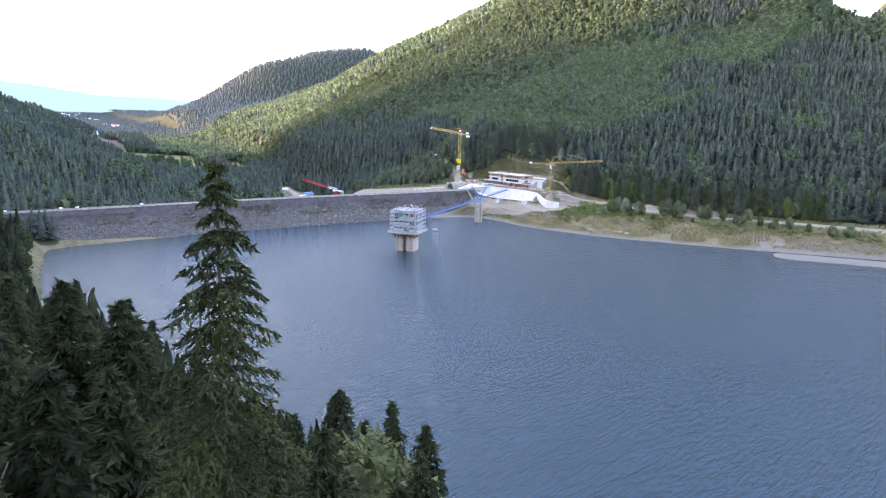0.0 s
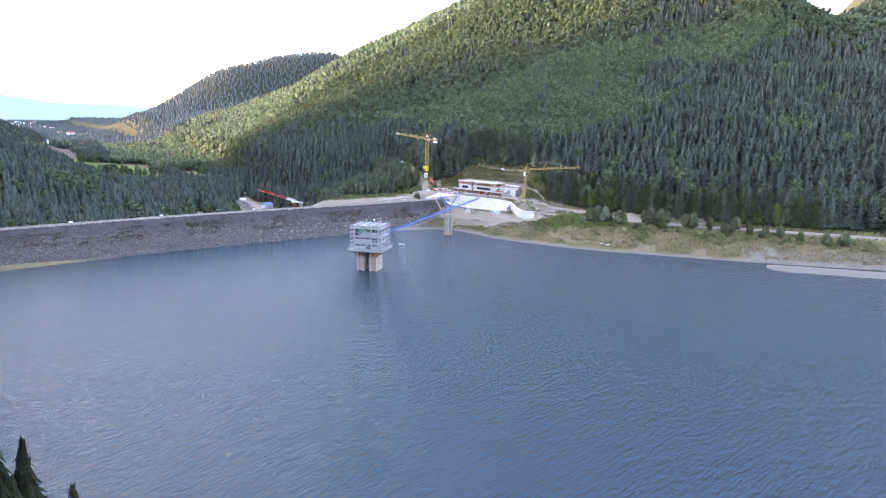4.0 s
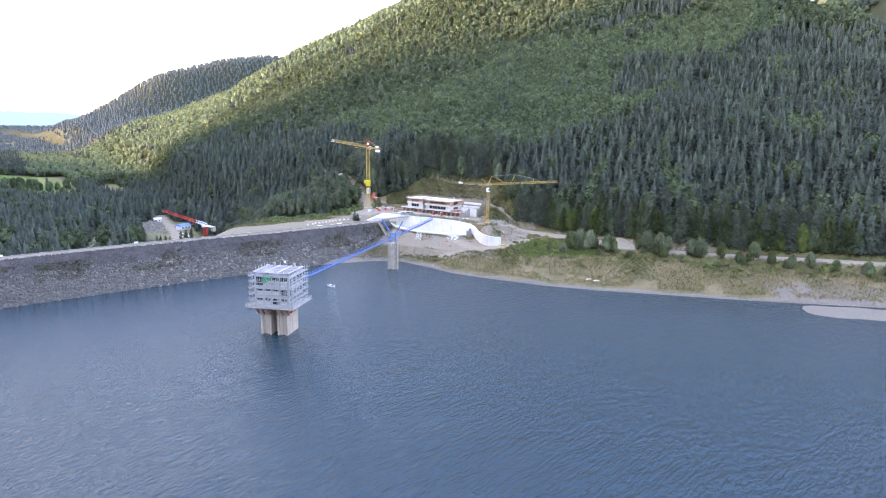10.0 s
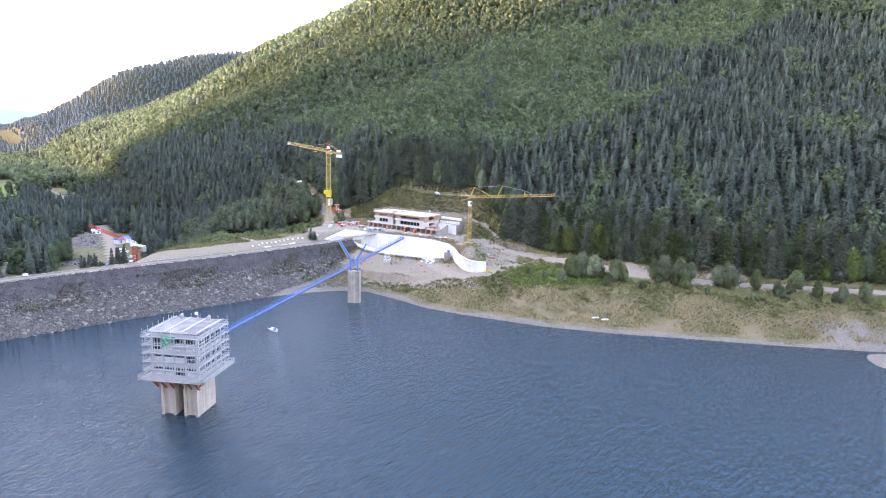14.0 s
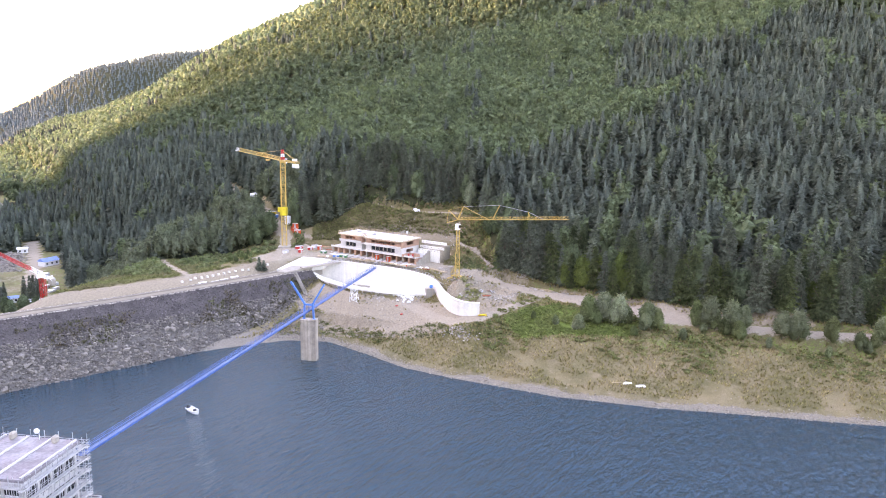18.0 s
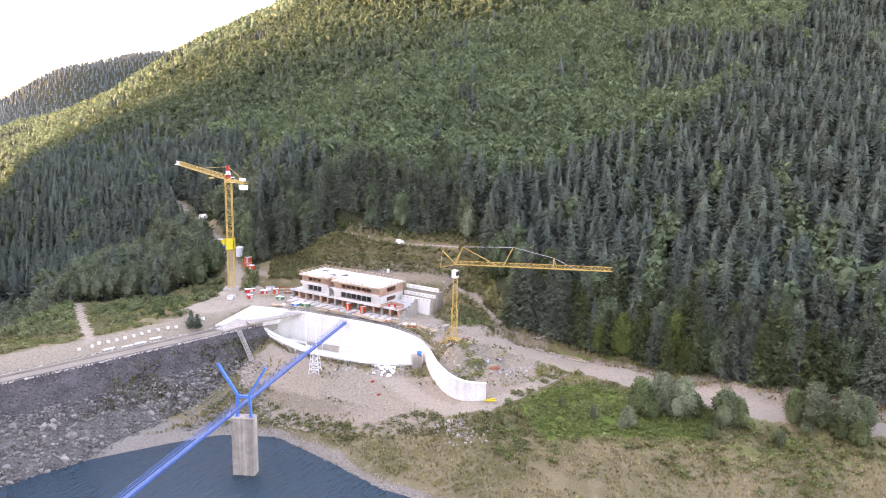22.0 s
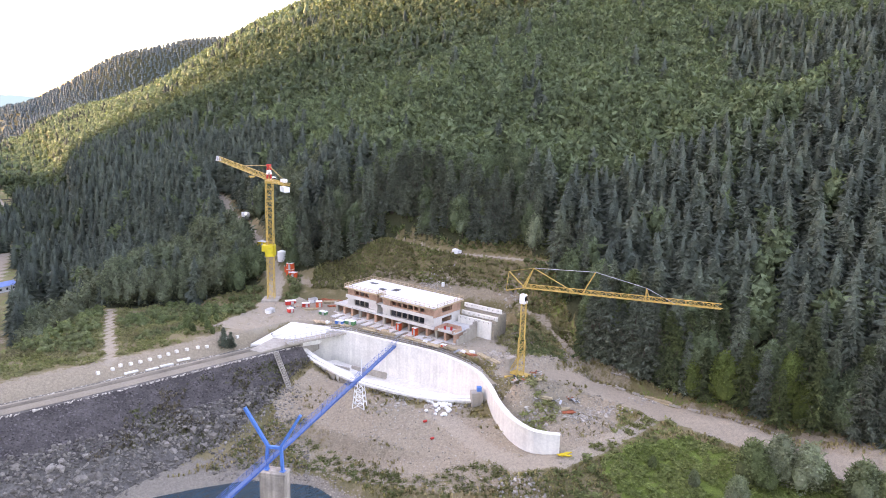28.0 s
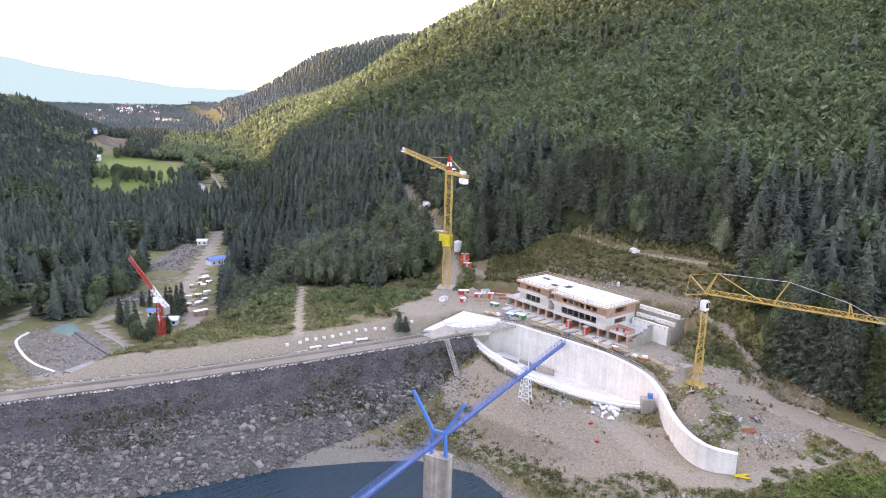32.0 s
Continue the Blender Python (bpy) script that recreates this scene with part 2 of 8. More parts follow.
    # unseen mountain added west of the valley to shade the lake, site and slopes
    west = 600 * np.exp(-((x + 1215 + 40 * wob(x, y, 300, 3.0)) / 170) ** 2) * np.interp(y, [560, 830, 890], [1.0, 0.3, 0.0]) * smooth(-1250, -800, y) * (1 + 0.05 * wob(x, y, 160, 2.0))
    z = z + np.where(ds > 0, west, 0)
    # levelled building ground, basin, road and track
    rim, _ = along(x, y, [(*p, 0) for p in SITE + SITE[:1]])
    k = np.where(inside(x, y, SITE), 1.0, smooth(np.where(x < -12, 17.0, 8.0), 0, abs(rim)) * np.where(x < 20, smooth(9, 13, dc), 1.0))
    z = z * (1 - k) + (18.5 + 0.12 * wob(x, y, 4, 1.0)) * k
    dsp, _ = along(x, y, SPIT)
    z = np.where(abs(dsp) < 14, np.maximum(z, 0.75 - 0.03 * np.maximum(abs(dsp) - 2.0, 0) ** 1.6 + 0.15 * wob(x, y, 5, 2.0)), z)
    dr, zr = along(x, y, ROADS)
    k = smooth(6.5, 3.0, abs(dr))
    z = z * (1 - k) + zr * k
    for mx, my, mr, mh in HEAPS:
        q = np.hypot(x - mx, (y - my) * 1.25)
        z = z + mh * smooth(mr, 0, q) * (1 + 0.15 * wob(x, y, 2.2, mx))
    for line in RIDGES:
        dh, zh = along(x, y, line)
        z = z + zh * smooth(5.5, 0.3, abs(dh) + 0.8 * wob(x, y, 3, 1.0)) * (1 + 0.12 * wob(x, y, 1.8, 4.0))
    for line, w in ((TRACK, 5), (HILLPATH, 4.5)):
        dt, zt = along(x, y, line)
        k = smooth(w, 1.5, abs(dt))
        z = z * (1 - k) + zt * k
    for loop, h in ((STONEHEAP, 2.6), (STONEHEAP2, 2.0)):
        rim, _ = along(x, y, [(*p, 0) for p in loop + loop[:1]])
        z = z + np.where(inside(x, y, loop), h * smooth(0, 7, abs(rim)) * (1 + 0.2 * wob(x, y, 6, 2.0)), 0)
    dw, _ = along(x, y, [(-5.2, 61.5, 0), (6.4, 48.9, 0), (19, 40.8, 0), (32, 36.8, 0), (37, 36.4, 0)])
    z = np.where((dw < 1) & (dw > -16) & (x > -6) & (x < 36), np.maximum(z, 10.9 + 0.25 * wob(x, y, 3, 2.0) - 0.36 * np.maximum(-dw - 1.5, 0)), z)
    z = np.where(inside(x, y, BASIN), np.minimum(z, 5.0), np.where(inside(x, y, INLET), np.minimum(z, 13.0), z))
    return z


def ground_at(x, y):
    return float(ground(np.array([x]), np.array([y]))[0])


def mesh_data(name, verts, faces, mat, smooth_shade=False):
    me = bpy.data.meshes.new(name)
    verts, faces = np.asarray(verts, np.float32), np.asarray(faces, np.int32)
    me.vertices.add(len(verts))
    me.vertices.foreach_set("co", verts.ravel())
    k = faces.shape[1]
    me.loops.add(faces.size)
    me.loops.foreach_set("vertex_index", faces.ravel())
    me.polygons.add(len(faces))
    me.polygons.foreach_set("loop_start", np.arange(0, faces.size, k, dtype=np.int32))
    me.update(calc_edges=True)
    if smooth_shade:
        me.shade_smooth()
    else:
        me.shade_flat()
    me.materials.append(mat)
    return me


def mesh_object(name, verts, faces, mat, smooth_shade=False, parent=None, label=""):
    ob = new(name, mesh_data(name, verts, faces, mat, smooth_shade))
    ob.parent = parent
    return tagged(ob, label)


def part(name, bm, mat, parent=None, label="", smooth_shade=False):
    """Links a bmesh as one mesh object under a thing or a part."""
    bmesh.ops.recalc_face_normals(bm, faces=bm.faces)
    me = bpy.data.meshes.new(name)
    bm.to_mesh(me)
    bm.free()
    me.materials.append(mat)
    if smooth_shade:
        me.shade_smooth()
    ob = new(name, me)
    ob.parent = parent
    return tagged(ob, label)


def thing(name, m, label, category, group="", kind=""):
    ob = new(name)
    ob.empty_display_size = 0.5
    ob.matrix_basis = m
    return tagged(ob, label, category, group, kind)


def box(bm, c, size, rz=0.0, rx=0.0, ry=0.0, bevel=0.0):
    r = bmesh.ops.create_cube(bm, size=1)
    m = pose(*c, rx, ry, rz) @ Matrix.Diagonal((*size, 1))
    bmesh.ops.transform(bm, matrix=m, verts=r["verts"])
    if bevel:
        edges = list({e for v in r["verts"] for e in v.link_edges})
        bmesh.ops.bevel(bm, geom=edges, offset=bevel, segments=1, affect="EDGES")
    return bm


def beam(bm, p, q, w, h=None):
    """A square bar from p to q."""
    p, q = Vector(p), Vector(q)
    d = q - p
    r = bmesh.ops.create_cube(bm, size=1)
    m = Matrix.Translation((p + q) / 2) @ d.to_track_quat("Y", "Z").to_matrix().to_4x4() @ Matrix.Diagonal((w, d.length, h or w, 1))
    bmesh.ops.transform(bm, matrix=m, verts=r["verts"])
    return bm


def tube(bm, p, q, r0, r1=None, n=6):
    p, q = Vector(p), Vector(q)
    d = q - p
    r = bmesh.ops.create_cone(bm, cap_ends=True, segments=n, radius1=r0, radius2=r0 if r1 is None else r1, depth=d.length)
    bmesh.ops.transform(bm, matrix=Matrix.Translation((p + q) / 2) @ d.to_track_quat("Z", "Y").to_matrix().to_4x4(), verts=r["verts"])
    return bm


def prism(bm, loop, z0, z1):
    """A solid with the given outline; z0 and z1 are heights or functions of the place."""
    f0 = z0 if callable(z0) else lambda x, y: z0
    f1 = z1 if callable(z1) else lambda x, y: z1
    lo = [bm.verts.new((x, y, f0(x, y))) for x, y in loop]
    hi = [bm.verts.new((x, y, f1(x, y))) for x, y in loop]
    n = len(loop)
    bm.faces.new(hi)
    bm.faces.new(lo[::-1])
    for i in range(n):
        j = (i + 1) % n
        bm.faces.new((lo[i], lo[j], hi[j], hi[i]))
    return bm


def offset_line(line, d):
    """A polyline moved to its left by d."""
    out = []
    for i, p in enumerate(line):
        a, b = line[max(i - 1, 0)], line[min(i + 1, len(line) - 1)]
        n = math.hypot(b[0] - a[0], b[1] - a[1])
        out.append((p[0] - (b[1] - a[1]) / n * d, p[1] + (b[0] - a[0]) / n * d, *p[2:]))
    return out


def fine_line(line, step):
    """The polyline as a smooth curve in short steps."""
    out = []
    for i in range(len(line) - 1):
        p0, p1, p2, p3 = (Vector(line[max(0, min(len(line) - 1, i + k))]) for k in (-1, 0, 1, 2))
        n = max(1, round((p2 - p1).length / step))
        for k in range(n):
            t = k / n
            out.append(tuple(0.5 * (2 * p1 + (p2 - p0) * t + (2 * p0 - 5 * p1 + 4 * p2 - p3) * t * t + (3 * p1 - p0 - 3 * p2 + p3) * t ** 3)))
    return out + [tuple(line[-1])]


def strip(name, rows, mat, parent=None, label=""):
    """A sheet through rows of points."""
    n = len(rows[0])
    v = [p for r in rows for p in r]
    f = [(i * n + j, i * n + j + 1, (i + 1) * n + j + 1, (i + 1) * n + j) for i in range(len(rows) - 1) for j in range(n - 1)]
    return mesh_object(name, v, f, mat, False, parent, label)


def axis(*spans):
    """Grid lines: (start, stop, step) spans joined."""
    out = []
    for a, b, s in spans:
        out += list(np.arange(a, b, s))
    return np.array(out + [spans[-1][1]])


EARTH = [(-12, 46), (-7, 32), (0, 23), (10, 18), (22, 13), (33, 9), (42, 9), (50, 11), (58, 13.5), (66, 20), (70, 34), (60, 40), (48, 36), (40, 30), (28, 34), (10, 44), (-4, 58)]
MEADOW = [(-720, 770), (-600, 850), (-500, 690), (-540, 640), (-640, 690)]
STILL = [(-192, 99), (-186, 119), (-172, 110), (-160, 104), (-137, 88), (-131, 78), (-140, 66), (-160, 66), (-180, 80)]
YARD = [(-116, 94), (-106, 110), (-132, 148), (-150, 176), (-166, 212), (-196, 275), (-222, 300), (-242, 284), (-218, 212), (-197, 176), (-196, 143), (-184, 126), (-196, 112), (-212, 84), (-190, 50), (-118, 60)]
OPEN_LAND = [(-640, 690), (-760, 871), (-663, 850), (-505, 690), (-415, 550), (-385, 440), (-420, 420), (-500, 520)]
DRIVE = [(-128, 88, 0), (-145, 100, 0), (-163, 112, 0), (-175, 122, 0), (-176, 130, 0), (-168, 141, 0)]
LEFTROAD = [(-196, 78, 0), (-204, 103, 0), (-210, 121, 0), (-220, 150, 0), (-236, 190, 0)]
RIVERROAD = [(-330, 500, 0), (-416, 628, 0), (-475, 712, 0), (-583, 852, 0)]
RIVER = [(-345, 478), (-371, 529), (-408, 585), (-450, 645)]
MEADOW2 = [(-470, 470), (-420, 560), (-380, 560), (-400, 500)]


def land_masks(x, y, z):
    """How much of each surface lies on the ground, 0 to 1: stones, bare earth, gravel road, lush green, forest floor."""
    ds, _ = along(x, y, SHORE)
    df, _ = along(x, y, FOOT)
    dr, _ = along(x, y, ROADS)
    dt, _ = along(x, y, TRACK)
    dc, _ = along(x, y, CREST)
    dv, _ = along(x, y, VALLEY)
    db, _ = along(x, y, BANK)
    near = (x > -40) & (y < 140)
    stone = smooth(3.4, 0.8, abs(ds) + 1.4 * wob(x, y, 7, 3.0)) * (x > -40) + smooth(12, 4, ds) * (x > -45) * (x < -3) * (y > 0) * (y < 60) + smooth(150, 175, x) * smooth(24, 12, ds) * 0.8
    bare = np.where(inside(x, y, EARTH), 1.0, 0.0) + smooth(20, 8, np.hypot(x - 66, (y - 44) * 1.2)) * 0.5
    bare = bare + 0.85 * smooth(11, 5, df) * smooth(2, 6, df) * (x > -20) * (x < 54) + 0.95 * smooth(12, 4, dc - 8) * (dc > 6) * (x < -18) * (x > -110) * smooth(1, 6, z)
    for mx, my, mr, mh in HEAPS:
        bare = np.maximum(bare, smooth(mr * 1.05, mr * 0.7, np.hypot(x - mx, (y - my) * 1.25)))
    for line in RIDGES:
        bare = np.maximum(bare, smooth(5.6, 4.0, abs(along(x, y, line)[0])))
    bare = np.where(inside(x, y, OLIVE), 0.6 * bare, bare)
    dsp, _ = along(x, y, SPIT)
    stone = np.maximum(stone, smooth(13, 8, abs(dsp)) * (z > -0.5))
    site = np.where(inside(x, y, SITE), 1.0, 0.0)
    road = np.maximum(smooth(4.6, 2.8, abs(dr)), np.maximum(smooth(1.8, 0.7, abs(dt)), 0.62 * smooth(3.0, 1.4, abs(along(x, y, HILLPATH)[0]))))
    dq, _ = along(x, y, HILLROAD)
    dq2, _ = along(x, y, VROAD)
    road = np.maximum(road, np.maximum(smooth(3.2, 1.8, abs(dq)), smooth(5.0, 3.0, abs(dq2))))
    for line, w in ((SITETRACK, 2.6), (BENCHPATH, 1.6), (DRIVE, 3.0), (LEFTROAD, 3.2)):
        road = np.maximum(road, smooth(w, w * 0.55, abs(along(x, y, line)[0])))
    bare = np.maximum(bare, np.where(inside(x, y, YARD), 0.32 + 0.22 * wob(x, y, 13, 2.0), 0.0))
    valley = np.where(inside(x, y, STILL) | inside(x, y, STONEHEAP) | inside(x, y, STONEHEAP2), 1.0, 0.0) + 0.6 * smooth(16, 6, abs(dv + 6)) * (dc > 30) * (y < 300)
    green = np.where(inside(x, y, OPEN_LAND) | inside(x, y, MEADOW2) | inside(x, y, FAR_MEADOW), 1.0, 0.0) + 0.42 * smooth(18, 30, ds) * near * (x > 60) + 0.45 * smooth(150, 60, abs(dv)) * (dc > 40)
    green = np.maximum(green, np.where(inside(x, y, LUSH), 0.85, 0.0))
    green = np.maximum(green, 0.3 * (x < -16) * (x > -130) * smooth(14, 20, dc) * (df < 14) * (forest_mask(x, y) == 0) * (y < 200))
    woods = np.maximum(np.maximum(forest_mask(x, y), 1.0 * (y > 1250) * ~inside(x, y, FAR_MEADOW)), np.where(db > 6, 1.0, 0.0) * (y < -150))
    return np.clip(np.stack([stone + 0.55 * valley, np.maximum(bare, site * 0.4), np.maximum(road, site * 0.75), green, woods]), 0, 1)


HILLROAD = [(-24, 92, 18.5), (-24.5, 116, 19.5), (-37, 145, 21), (-44, 158, 23), (-57, 188, 25), (-69, 217, 25), (-85, 255, 27)]
VROAD = [(-150, 66, 0), (-128, 84, 0), (-124, 96, 0), (-119.6, 109, 0), (-138, 134, 0), (-159.5, 160, 0), (-173.6, 184, 0), (-185.5, 212, 0), (-207, 260, 0), (-242, 330, 0)]


def forest_mask(x, y):
    """1 where trees stand close."""
    df, _ = along(x, y, FOOT)
    ds, _ = along(x, y, SHORE)
    dc, _ = along(x, y, CREST)
    dv, _ = along(x, y, VALLEY)
    dq, _ = along(x, y, HILLROAD)
    edge = np.interp(x, [-400, -60, -25, -10, 5, 55, 62, 67, 84, 95, 150, 165], [0, 0, 12, 21, 19.5, 17.5, 12, 2, 1, 3.2, 3.2, 1])
    m = (df > edge) & (abs(dq + 0.5) > 6) & (abs(along(x, y, TRACK)[0]) > 3.2)
    side = (x < -34) & (dc > np.where(x > -84, 98, 45)) & (df > -60) & (x + 0.75 * y > 15) & (abs(dq + 0.5) > 6) & (y < 330)
    dl, _ = along(x, y, LEFT)
    left = (x < -140) & (dc > 34) & (dv > 38 + 10 * wob(x, y, 40, 2.0)) & (ds > 10)
    vall = (dc > 55) & (y > 118) & (abs(along(x, y, [(*p, 0) for p in RIVER])[0]) > 7) & (wob(x, y, 45, 8.0) > -0.45)
    vall &= ~inside(x, y, STILL) & ~inside(x, y, MEADOW) & ~inside(x, y, MEADOW2) & ~inside(x, y, FIELD)
    dq2, _ = along(x, y, VROAD)
    clear = inside(x, y, YARD) | inside(x, y, OPEN_LAND) | (abs(along(x, y, LEFTROAD)[0]) < 5) | (abs(along(x, y, RIVERROAD)[0]) < 9)
    abut = (x < -214) & (x > -460) & (y > -340) & (y < 80) & (ds > 5) & ((abs(dc - 3) > 9) | (x < -243))
    clear |= inside(x, y, FIELD) | inside(x, y, FIELD_EDGE) | ((dq > -5) & (dq < 4.5) & (y > 108) & (y < 232))
    return np.where((m | side | left | vall | abut) & (abs(dq2) > 8) & ~clear, 1.0, 0.0)


def land_material():
    m = bpy.data.materials.new("hillside")
    m.use_nodes = True
    n, l = m.node_tree.nodes, m.node_tree.links
    p = n["Principled BSDF"]
    p.inputs["Roughness"].default_value, p.inputs["Specular IOR Level"].default_value = 0.95, 0.15
    geo = n.new("ShaderNodeNewGeometry")

    def tex(size, detail=6.0, rough=0.6):
        t = n.new("ShaderNodeTexNoise")
        t.inputs["Scale"].default_value, t.inputs["Detail"].default_value, t.inputs["Roughness"].default_value = size, detail, rough
        l.new(geo.outputs["Position"], t.inputs["Vector"])
        return t.outputs["Fac"]

    def span(src, lo, hi, a=0.0, b=1.0):
        r = n.new("ShaderNodeMapRange")
        l.new(src, r.inputs[0])
        for k, v in enumerate((lo, hi, a, b)):
            r.inputs[1 + k].default_value = v
        return r.outputs[0]

    def mix(fac, a, b, kind="MIX"):
        x = n.new("ShaderNodeMix")
        x.data_type, x.blend_type = "RGBA", kind
        for sock, v in ((x.inputs[0], fac), (x.inputs[6], a), (x.inputs[7], b)):
            if isinstance(v, bpy.types.NodeSocket):
                l.new(v, sock)
            else:
                sock.default_value = v if isinstance(v, float) else (*v, 1)
        return x.outputs[2]

    def plus(a, b, op="ADD"):
        x = n.new("ShaderNodeMath")
        x.operation = op
        for sock, v in ((x.inputs[0], a), (x.inputs[1], b)):
            if isinstance(v, bpy.types.NodeSocket):
                l.new(v, sock)
            else:
                sock.default_value = v
        return x.outputs[0]

    big, mid, small, grit = tex(0.06), tex(0.35), tex(1.6), tex(5.0, 8.0, 0.7)
    grass = mix(span(big, 0.42, 0.6), (0.215, 0.166, 0.09), (0.135, 0.115, 0.055))
    grass = mix(span(mid, 0.5, 0.68), grass, (0.24, 0.183, 0.112))
    ragged = plus(plus(span(small, 0.25, 0.75, -0.3, 0.3), span(mid, 0.3, 0.7, -0.25, 0.25)), 0.0)
    col = grass
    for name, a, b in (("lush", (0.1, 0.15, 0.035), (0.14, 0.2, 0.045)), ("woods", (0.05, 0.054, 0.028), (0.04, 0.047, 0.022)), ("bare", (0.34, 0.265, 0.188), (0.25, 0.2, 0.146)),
                       ("stone", (0.255, 0.218, 0.172), (0.19, 0.165, 0.135)), ("road", (0.37, 0.3, 0.225), (0.29, 0.238, 0.18))):
        at = n.new("ShaderNodeAttribute")
        at.attribute_name = name
        fac = span(plus(at.outputs["Fac"], ragged), 0.4, 0.62)
        col = mix(fac, col, mix(span(small, 0.35, 0.65), a, b))
    col = mix(1.0, col, span(grit, 0.3, 0.7, 0.72, 1.28), "MULTIPLY")
    l.new(col, p.inputs["Base Color"])
    b = n.new("ShaderNodeBump")
    b.inputs["Strength"].default_value, b.inputs["Distance"].default_value = 0.8, 0.35
    l.new(plus(small, plus(grit, 0.5, "MULTIPLY")), b.inputs["Height"])
    l.new(b.outputs["Normal"], p.inputs["Normal"])
    return m


M_LAND = land_material()


def land_sheet():
    gx = axis((-4200, -2200, 100), (-2200, -1000, 30), (-1000, -320, 14), (-320, -110, 5), (-110, -40, 2.2), (-40, 130, 1.2), (130, 260, 3), (260, 700, 18), (700, 2600, 95))
    gy = axis((-1700, -760, 60), (-760, -560, 8), (-560, -150, 4), (-150, -70, 4), (-70, 110, 1.2), (110, 220, 2.4), (220, 330, 4.5), (330, 1100, 14), (1100, 2800, 30), (2800, 4300, 100))
    X, Y = np.meshgrid(gx, gy)
    Z = ground(X, Y)
    v = np.stack([X, Y, Z], -1).reshape(-1, 3)
    i = np.arange(len(gy) - 1)[:, None] * len(gx) + np.arange(len(gx) - 1)[None]
    f = np.stack([i, i + 1, i + len(gx) + 1, i + len(gx)], -1).reshape(-1, 4)
    ob = mesh_object("ground", v, f, M_LAND, True)
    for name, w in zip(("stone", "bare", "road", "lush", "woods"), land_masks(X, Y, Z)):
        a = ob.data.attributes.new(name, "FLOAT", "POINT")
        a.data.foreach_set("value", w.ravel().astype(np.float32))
    return ob


land = tagged(land_sheet(), "grassy and stony reservoir bank rising into wooded mountain slopes", "ground", kind="structure")


def water_sheet():
    m = bpy.data.materials.new("lake_water")
    m.use_nodes = True
    n, l = m.node_tree.nodes, m.node_tree.links
    p = n["Principled BSDF"]
    p.inputs["Base Color"].default_value = (0.0015, 0.035, 0.05, 1)
    p.inputs["Roughness"].default_value = 0.05
    p.inputs["IOR"].default_value = 1.33
    geo = n.new("ShaderNodeNewGeometry")
    last = None
    for turn, length, width, depth in ((52, 4.6, 1.25, 1.25), (66, 1.6, 0.55, 0.32), (20, 30.0, 12.0, 0.7)):
        mp = n.new("ShaderNodeMapping")
        mp.vector_type = "TEXTURE"
        mp.inputs["Rotation"].default_value = (0, 0, radians(turn))
        mp.inputs["Scale"].default_value = (length, width, 1)
        l.new(geo.outputs["Position"], mp.inputs["Vector"])
        a = n.new("ShaderNodeTexNoise")
        a.inputs["Scale"].default_value, a.inputs["Detail"].default_value, a.inputs["Roughness"].default_value = 1.0, 4.0, 0.55
        l.new(mp.outputs["Vector"], a.inputs["Vector"])
        b = n.new("ShaderNodeBump")
        b.inputs["Strength"].default_value, b.inputs["Distance"].default_value = 1.0, depth
        l.new(a.outputs["Fac"], b.inputs["Height"])
        if last:
            l.new(last, b.inputs["Normal"])
        last = b.outputs["Normal"]
    l.new(last, p.inputs["Normal"])
    gx, gy = np.arange(-330, 901, 10.0), np.arange(-1200, 61, 10.0)
    X, Y = np.meshgrid(gx, gy)
    wet = (along(X, Y, SHORE)[0] < 9) & (along(X, Y, CREST)[0] < -4) | (Y < -150) | (X > 100)
    v = np.stack([X, Y, 0 * X], -1).reshape(-1, 3)
    c = wet[:-1, :-1] | wet[1:, :-1] | wet[:-1, 1:] | wet[1:, 1:]
    i = (np.arange(len(gy) - 1)[:, None] * len(gx) + np.arange(len(gx) - 1)[None])[c]
    keep = np.stack([i, i + 1, i + len(gx) + 1, i + len(gx)], -1)
    return mesh_object("water", v, keep, m)


water = tagged(water_sheet(), "rippled deep blue reservoir water", "water", kind="structure")


# ---- dam ----
M_ROCKGREY = material("grey_boulders", (0.195, 0.17, 0.145), 0.92, scale=0.5, fine=4, var=0.18, island=0.42, objrand=0.35)
M_ROCKDARK = material("dark_stones", (0.1, 0.085, 0.082), 0.95, scale=0.4, fine=4, var=0.25, island=0.5)
M_ROCKPALE = material("pale_stones", (0.42, 0.37, 0.315), 0.9, scale=0.5, fine=4, var=0.15, island=0.3, objrand=0.2)
M_BEDDARK = material("dark_rock_fill", (0.075, 0.064, 0.06), 0.95, scale=0.3, fine=2.5, var=0.35, bump=0.2)
M_BED = material("rock_fill", (0.105, 0.095, 0.084), 0.95, scale=0.3, fine=2.0, var=0.35, bump=0.3)


def rock_shapes(n, seed):
    """Angular stones about one metre across: vertices of n of them, and the shared faces."""
    bm = bmesh.new()
    bmesh.ops.create_icosphere(bm, subdivisions=1, radius=0.5)
    base = np.array([v.co[:] for v in bm.verts])
    faces = np.array([[v.index for v in f.verts] for f in bm.faces])
    bm.free()
    r = np.random.RandomState(seed)
    out = base[None] * (0.6 + 0.75 * r.rand(n, len(base), 1)) * (0.75 + 0.6 * r.rand(n, 1, 3))
    a = r.rand(n) * 6.283
    c, s = np.cos(a), np.sin(a)
    turn = np.zeros((n, 3, 3))
    turn[:, 0, 0], turn[:, 0, 1], turn[:, 1, 0], turn[:, 1, 1], turn[:, 2, 2] = c, -s, s, c, 1
    return np.einsum("nij,nvj->nvi", turn, out), faces


